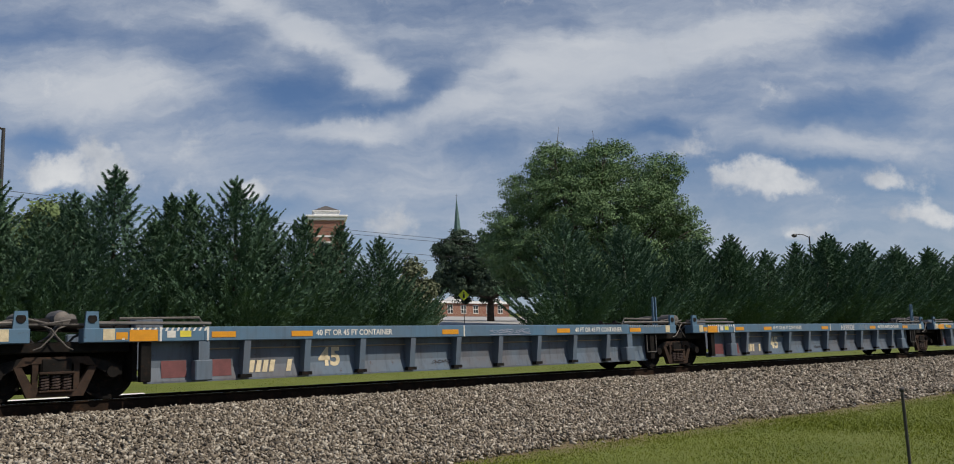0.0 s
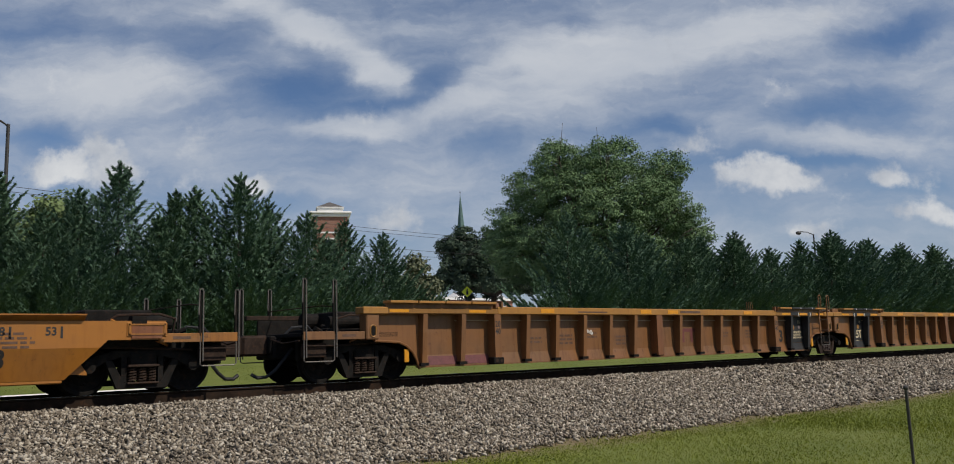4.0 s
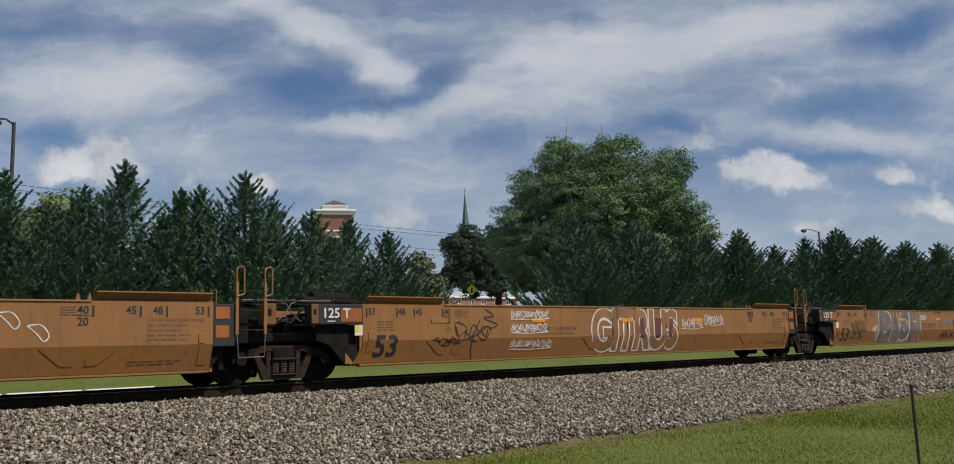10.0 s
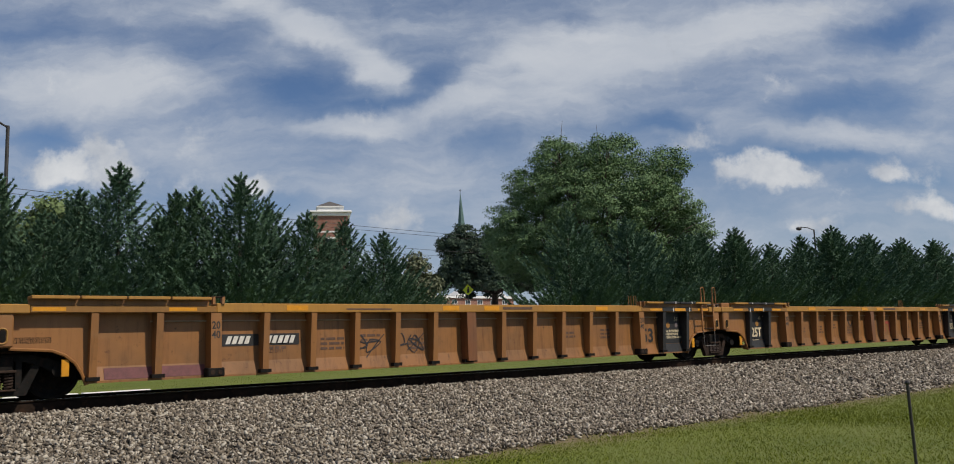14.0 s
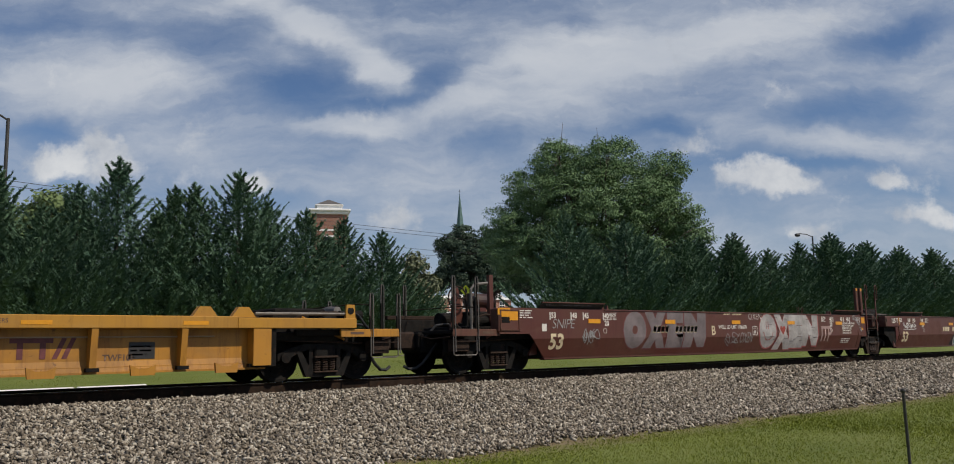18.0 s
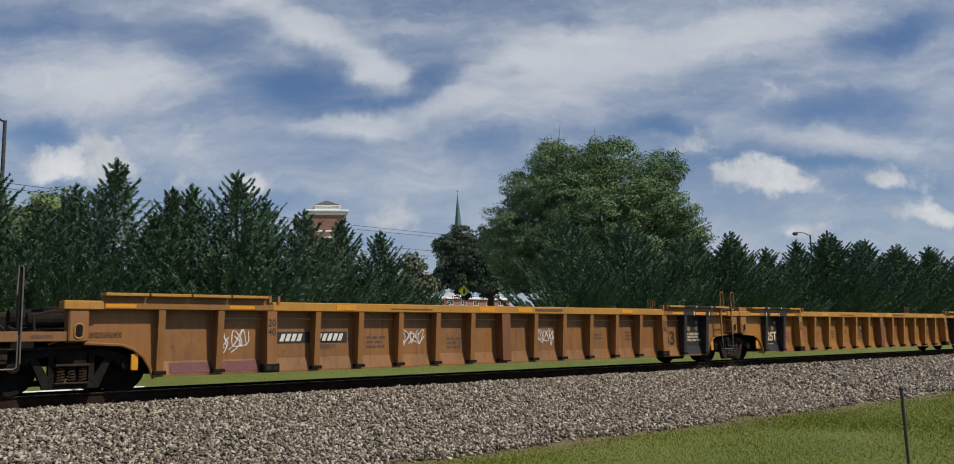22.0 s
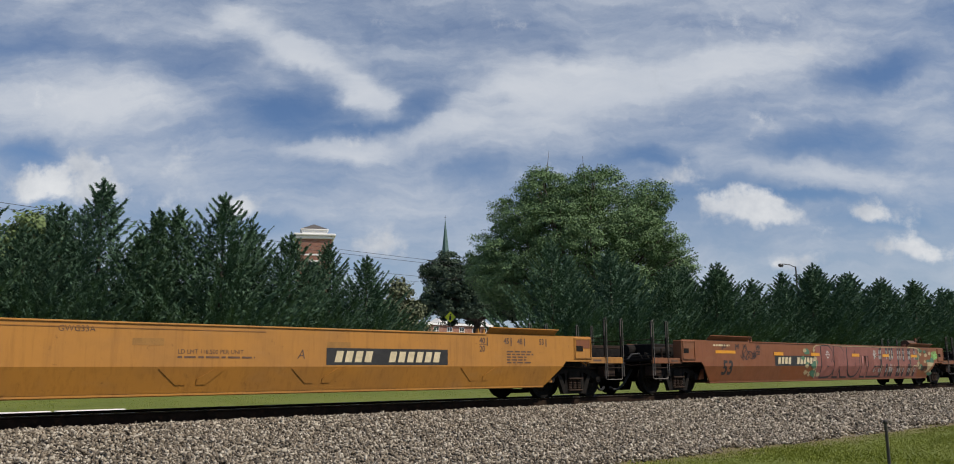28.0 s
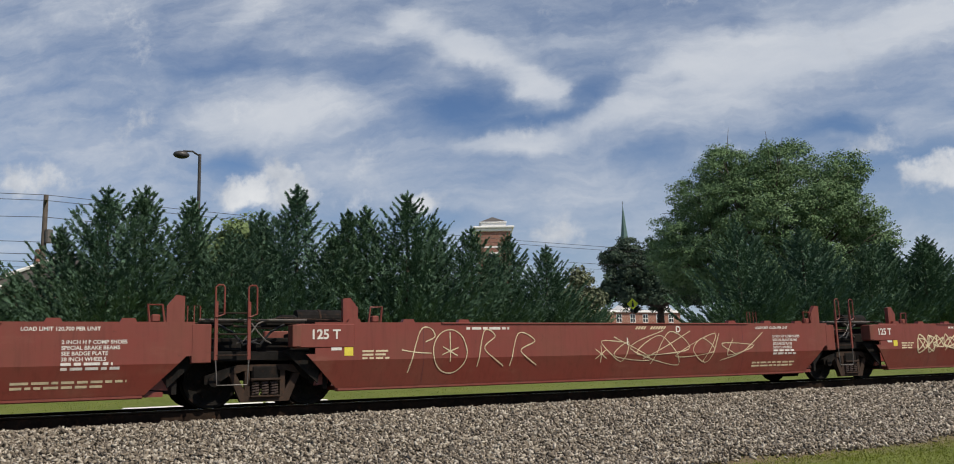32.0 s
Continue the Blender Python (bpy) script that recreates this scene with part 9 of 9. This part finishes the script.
for q in range(12):
    x = 2.80 + q * 0.34 + 0.11 * math.sin(q * 2.3)
    for r4 in ((rect(x, x + 0.15, 0.38, 0.62 + 0.25 * (q % 3 == 0)), rect(x + 0.02, x + 0.17, 0.98 + 0.2 * (q % 2), 1.50)) if q % 4 != 2 else (rect(x + 0.03, x + 0.15, 0.38, 1.5), rect(x - 0.1, x + 0.2, 0.7, 0.78))):
        shape(brute, k, [r4], "spray_black", 0.009, "sprayed_bar")
    for r4 in (rect(x + 0.03, x + 0.12, 1.05, 1.2), rect(x + 0.04, x + 0.13, 1.26, 1.4), rect(x + 0.02, x + 0.11, 0.55, 0.7)):
        shape(brute, k, [r4], "spray_grey", 0.012, "sprayed_bar")
    ribbon(brute, k, [[(x + 0.22, 0.5), (x + 0.23, 0.85)], [(x + 0.24, 1.1), (x + 0.23, 1.42)]], 0.025, "spray_cream", 0.013)
for cx, cz in ((-0.9, 1.2), (2.9, 1.25), (4.3, 0.72)):
    ribbon(brute, k, [[(cx - 0.16, cz), (cx + 0.16, cz)], [(cx, cz - 0.16), (cx, cz + 0.16)], [(cx + 0.11 * math.cos(j), cz + 0.11 * math.sin(j)) for j in [i * 0.7 for i in range(10)]]], 0.016, "spray_white", 0.014)
scrawl(brute, k, -6.6, 0.95, 0.9, 0.4, "spray_black", 90, 0.03, 4)
scrawl(brute, k, 8.4, 1.00, 0.9, 0.45, "spray_lime", 91, 0.05, 4)
scrawl(brute, k, 7.3, 0.55, 0.8, 0.3, "spray_black", 92, 0.03, 4)
shape(brute, k, [[(7.9, 0.50), (8.3, 0.70), (8.6, 0.92), (7.9, 0.95)]], "spray_cream", 0.017, "cream_corner")
bars(brute, k, -8.1, 1.40, 0.9, 1, "mark_cream", 0.05, 0.03, 3)
shape(brute, k, [rect(-8.0, -6.9, 1.18, 1.27)], "reflector_yellow", 0.006, "reflector")

# red set
reds = car(R40, (544.0, 5), RED, ["faded red well car with a large 40 and pale tags", "faded red well car with lilac outlined letters and black tag", "faded red plate-sided well car with long pale line tags", "faded red plate-sided well car with a looping pale tag", "faded red plate-sided well car"])
for q, u in enumerate(reds):
    k = RED40
    bars(u, k, -3.6 if q else -4.9, 1.33, 1.0, 1, "mark_white", 0.05, 0.03, q)
    for z, t in ((1.12, "2 INCH H F COMP SHOES"), (1.03, "SPECIAL BRAKE BEAMS"), (0.94, "SEE BADGE PLATE"), (0.85, "38 INCH WHEELS")):
        words(u, k, t, 4.98, z, 0.085, "mark_white", 0, 0.002)
    bars(u, k, 4.98, 0.78, 0.9, 2, "mark_white", 0.045, 0.03, q)
    bars(u, k, 4.3, 0.50, 1.7, 2, "mark_cream", 0.04, 0.035, q + 2)
    words(u, k, "LOAD LIMIT 120,700 PER UNIT", 4.4, 1.33, 0.085, "mark_white", 0, 0.002)
    number_panel(u, k, 0.6, 1.31, 1.0, 0.10, "mark_cream", None)
    words(u, k, "ABDCE"[q], 1.85, 1.26, 0.2, "mark_white", 0, 0.006)
    shape(u, k, [rect(0.42, 0.45, 0.98, 1.14)], "mark_white", 0.004, "tick")
    if q:
        part("plate_lettering", text_mesh("125 T", 0.24, "mark_white", 0, 0.006), "mark_white", u).matrix_basis = pose(-RED40["al"] + 0.95, -1.520, 1.17)
        placard(u, k, -6.15, 0.86, 0.17, 0.24)
        shape(u, k, [rect(-6.4, -6.2, 0.96, 1.08)], "mark_white", 0.004, "white_label")
        bars(u, k, -5.8, 0.92, 0.6, 3, "mark_cream", 0.035, 0.03, q)
words(reds[0], RED40, "40", -5.80, 0.54, 0.60, "mark_cream", 0, 0.02, 1.1)
part("end_lettering", text_mesh("A-END", 0.10, "mark_white"), "mark_white", reds[0]).matrix_basis = pose(-RED40["c"] - 1.40, -1.463, 1.03)
for u in reds:
    for x in (-4.55, 3.95):
        shape(u, RED40, [rect(x, x + 0.014, 0.30, 1.46)], "mark_maroon", 0.003, "plate_seam")
ribbon(reds[0], RED40, [[(-4.05, 0.42), (-3.75, 0.9), (-3.62, 1.36), (-3.5, 0.8), (-3.35, 0.45), (-3.2, 0.9), (-3.05, 1.40)], [(-2.75, 1.1), (-2.95, 0.8), (-2.9, 0.5), (-2.65, 0.42), (-2.45, 0.7), (-2.5, 1.0), (-2.75, 1.1)],
                       [(-2.35, 1.30), (-2.2, 0.8), (-2.05, 0.45), (-1.85, 0.9), (-1.75, 1.32)], [(-1.75, 0.40), (-1.5, 0.9), (-1.35, 1.42), (-1.2, 0.9), (-1.15, 0.45)], [(-2.1, 0.75), (-1.5, 0.8), (-0.9, 0.95)],
                       [(-0.55, 0.38), (-0.62, 0.9), (-0.75, 1.38), (-0.45, 1.46), (-0.05, 1.40)], [(-0.65, 0.95), (-0.3, 1.0)], [(0.1, 1.1), (-0.15, 0.8), (0.0, 0.5), (0.25, 0.6), (0.25, 0.95), (0.1, 1.1)],
                       [(0.85, 1.28), (0.55, 1.35), (0.48, 1.05), (0.75, 0.95), (0.45, 0.85), (0.5, 0.5), (0.95, 0.55)]], 0.022, "mark_cream", 0.006, "sprayed_tag", "one long pale handwritten line")
ribbon(reds[0], RED40, [[(-0.9, 0.45), (-0.3, 0.75), (0.3, 0.5), (0.5, 0.6), (0.7, 0.9)], [(-0.4, 1.0), (0.1, 1.05), (0.3, 0.95)]], 0.022, "mark_cream")
# fat lilac letters on a black ground
shape(reds[0], RED40, [[(1.73, 0.35), (1.85, 0.45), (1.98, 0.78), (1.82, 0.86), (1.78, 1.03), (1.95, 1.21), (1.99, 1.43), (2.32, 1.43), (2.44, 1.26), (2.66, 1.17), (2.71, 1.37), (2.88, 1.43), (3.05, 1.36), (3.13, 1.22), (3.19, 1.43),
                        (3.5, 1.43), (3.59, 1.23), (3.95, 1.08), (4.17, 0.94), (4.27, 0.73), (4.24, 0.53), (4.11, 0.32), (3.95, 0.25), (3.65, 0.28), (3.49, 0.36), (3.05, 0.33), (2.37, 0.32), (2.23, 0.28), (1.99, 0.29)]], "spray_black", 0.005, "sprayed_ground")
for pts in ([(2.02, 1.39), (2.3, 1.39), (2.37, 1.27), (2.56, 1.15), (2.65, 1.02), (2.66, 0.92), (2.6, 0.8), (2.5, 0.74), (2.55, 0.54), (2.64, 0.37), (2.23, 0.32), (2.18, 0.53), (2.11, 0.88), (2.1, 1.15), (2.04, 1.16), (2.0, 1.03),
             (2.0, 0.93), (2.12, 0.78), (2.14, 0.58), (2.08, 0.44), (1.95, 0.36), (1.84, 0.39), (1.96, 0.54), (2.02, 0.71), (1.88, 0.8), (1.83, 0.95), (1.87, 1.08), (2.01, 1.21)],
            [(2.66, 0.87), (3.12, 0.89), (3.15, 0.69), (3.06, 0.63), (3.10, 0.36), (2.68, 0.37), (2.72, 0.62)],
            [(3.21, 1.38), (3.39, 1.42), (3.49, 1.23), (3.74, 1.1), (4.05, 0.95), (4.21, 0.79), (4.21, 0.58), (4.1, 0.4), (3.93, 0.29), (3.85, 0.54), (3.74, 0.57), (3.68, 0.67), (3.56, 0.72), (3.49, 0.62), (3.52, 0.5), (3.34, 0.38), (3.16, 0.36), (3.18, 0.69), (3.15, 0.86), (3.19, 0.91)],
            [(2.875 + 0.19 * math.cos(a), 1.18 + 0.19 * math.sin(a)) for a in [j * math.tau / 16 for j in range(16)]]):
    shape(reds[0], RED40, [pts], "spray_lilac", 0.008, "sprayed_letter")
for pts in ([(2.36, 1.13), (2.48, 1.06), (2.53, 0.98), (2.46, 0.94), (2.36, 0.97)], [(3.42, 1.12), (3.52, 1.06), (3.53, 0.98), (3.45, 0.93)]):
    shape(reds[0], RED40, [pts], "spray_black", 0.010, "letter_eye")
ribbon(reds[0], RED40, [[(2.10, 1.28), (2.16, 1.34), (2.14, 1.24)], [(2.19, 1.33), (2.27, 1.34), (2.23, 1.24)], [(2.78, 1.26), (2.96, 1.28)], [(2.86, 1.32), (2.85, 1.06)], [(2.74, 1.16), (3.0, 1.19)], [(2.77, 1.08), (2.98, 1.06)],
                       [(3.80, 0.96), (4.02, 0.96)], [(3.91, 1.00), (3.89, 0.92), (3.82, 0.86)], [(3.91, 0.94), (4.0, 0.87)], [(3.76, 0.76), (4.14, 0.77)], [(3.86, 0.82), (3.84, 0.74), (3.78, 0.68)], [(3.86, 0.74), (3.92, 0.67)],
                       [(4.04, 0.82), (4.03, 0.74), (3.97, 0.67)], [(4.04, 0.74), (4.11, 0.67)]], 0.024, "spray_black", 0.011, "black_sign")
# outlined lilac letters dotted with blue
ribbon(reds[1], RED40, [[(-4.57, 0.93), (-4.47, 1.09), (-4.2, 1.05), (-4.0, 0.86), (-3.84, 0.62), (-3.85, 0.40), (-4.26, 0.32), (-4.70, 0.36), (-4.82, 0.58), (-4.84, 0.88), (-4.73, 1.24), (-4.53, 1.40), (-4.24, 1.42), (-4.0, 1.29), (-3.92, 0.98)], [(-4.50, 0.82), (-4.46, 1.11)],
                        [(-3.9, 1.32), (-3.63, 1.41), (-3.38, 1.33), (-3.3, 1.1)], [(-3.35, 1.27), (-3.08, 1.40), (-2.83, 1.32), (-2.67, 0.97), (-2.71, 0.59), (-2.84, 0.34), (-3.2, 0.31), (-3.76, 0.34)], [(-3.48, 1.04), (-3.11, 0.79)], [(-3.08, 1.05), (-3.51, 0.79)],
                        [(-3.31, 0.73), (-3.34, 0.39)], [(-2.71, 1.09), (-2.4, 1.41), (-2.17, 1.09), (-2.04, 0.7), (-2.10, 0.38), (-2.75, 0.33)], [(-2.57, 1.01), (-2.40, 0.72), (-2.23, 1.01), (-2.55, 1.0)],
                        [(-2.21, 1.02), (-2.02, 1.32), (-1.67, 1.41), (-1.4, 1.30), (-1.33, 0.97), (-1.5, 1.02), (-1.82, 1.04), (-2.11, 0.93)], [(-1.34, 0.95), (-1.24, 0.62), (-1.34, 0.38), (-1.67, 0.31), (-2.05, 0.35)],
                        [(-1.82, 0.76), (-1.51, 0.77)], [(-1.66, 0.76), (-1.69, 0.51)], [(-1.86, 0.49), (-1.51, 0.49)]], 0.085, "spray_lilac", 0.008, "sprayed_letter", "outlined lilac letters dotted with blue")
shape(reds[1], RED40, [[(px - 1.1, pz) for px, pz in run] for run in [[(2.0, 0.34), (2.05, 0.9), (2.3, 1.05), (2.7, 0.75), (2.4, 1.35), (3.6, 1.25), (4.9, 1.32), (4.5, 0.95), (4.7, 0.3)]]], "spray_black", 0.005, "sprayed_ground")
ribbon(reds[1], RED40, [[(px - 1.1, pz) for px, pz in run] for run in [[(2.1, 0.36), (2.0, 0.7), (2.3, 0.95), (2.6, 0.6), (2.3, 1.36), (3.0, 1.2), (4.0, 1.22), (4.9, 1.34)], [(2.9, 0.4), (3.2, 0.9), (2.9, 1.1)], [(3.4, 0.4), (3.5, 1.0), (3.8, 0.7), (4.0, 1.05), (4.2, 0.5), (4.6, 0.34)]]], 0.03, "mark_cream", 0.008)
for k2 in range(26):
    x = -4.78 + 0.135 * k2
    shape(reds[1], RED40, [rect(x, x + 0.035, 0.325 if k2 % 2 else 1.36, 0.36 if k2 % 2 else 1.395)], "spray_blue", 0.0115, "sprayed_dot")
scrawl(reds[1], RED40, -5.6, 1.1, 0.9, 0.3, "spray_cream", 103, 0.025, 5)
ribbon(reds[2], RED40, [[(-4.86, 0.52), (-4.62, 1.29), (-4.4, 1.36), (-4.3, 1.2), (-4.5, 1.1)], [(-5.0, 0.95), (-4.7, 0.90), (-4.38, 0.88)], [(-3.97 + 0.37 * math.cos(0.7 * j), 0.91 + 0.42 * math.sin(0.7 * j)) for j in range(11)],
                       [(-3.97, 0.70), (-3.97, 1.28)], [(-4.15, 0.85), (-3.79, 0.98)], [(-4.13, 1.0), (-3.81, 0.82)], [(-3.36, 0.6), (-3.2, 1.3), (-2.95, 1.2), (-3.2, 0.95), (-2.75, 0.6)], [(-2.6, 0.6), (-2.4, 1.25), (-2.0, 1.1), (-2.35, 0.9), (-1.95, 0.6)]], 0.022, "mark_cream", 0.006, "sprayed_tag")
scrawl(reds[2], RED40, -0.3, 0.40, 4.7, 0.95, "mark_cream", 105, 0.025, 4)
for x in (-0.3,):
    ribbon(reds[2], RED40, [[(x - 0.15, 0.7), (x + 0.15, 0.9)], [(x + 0.15, 0.7), (x - 0.15, 0.9)], [(x, 0.62), (x, 0.98)]], 0.02, "mark_cream")
scrawl(reds[3], RED40, -5.2, 0.6, 1.8, 0.7, "mark_cream", 106, 0.05, 4)



# ---- all that moves ----
# metres that the train has rolled by each second
ROLLED = [(0.0, 0.0), (1.0, 17.62), (2.0, 35.23), (3.0, 52.84), (3.5, 61.67), (5.5, 97.34), (7.0, 123.96), (7.5, 132.55), (8.0, 141.37), (9.0, 159.2), (10.0, 177.1), (11.0, 195.0), (12.0, 212.85), (13.0, 230.63),
          (14.0, 248.42), (14.5, 257.37), (16.5, 293.29), (18.0, 320.09), (20.0, 356.03), (22.0, 391.92), (24.0, 427.75), (26.5, 472.57), (28.0, 499.5), (29.0, 517.45), (30.0, 535.47), (31.0, 553.53), (32.0, 571.59)]


def rolled(t):
    return float(np.interp(t, [a for a, _ in ROLLED], [b for _, b in ROLLED]))


def motions():
    for unit, middle in TRAIN:
        walk(unit, [(t, pose(middle - s, TRACK_Y, 0)) for t, s in ROLLED])
    # each wheelset turns while it is near the camera
    middles = dict((u.name, m) for u, m in TRAIN)
    for w, unit, along, a, r in WHEELS:
        start = middles[unit.name] + along
        times = [k / 30 for k in range(0, 961) if -2.0 < start - rolled(k / 30) < 16.0]
        if len(times) < 2:
            continue
        rows = [(t, pose(a, 0, r) @ Matrix.Rotation(-(rolled(t) - rolled(times[0])) / r, 4, "Y")) for t in times]
        if times[0] > 0:
            rows.insert(0, (0.0, rows[0][1]))
        if times[-1] < 32.0:
            rows.append((32.0, rows[-1][1]))
        walk(w, rows)


motions()
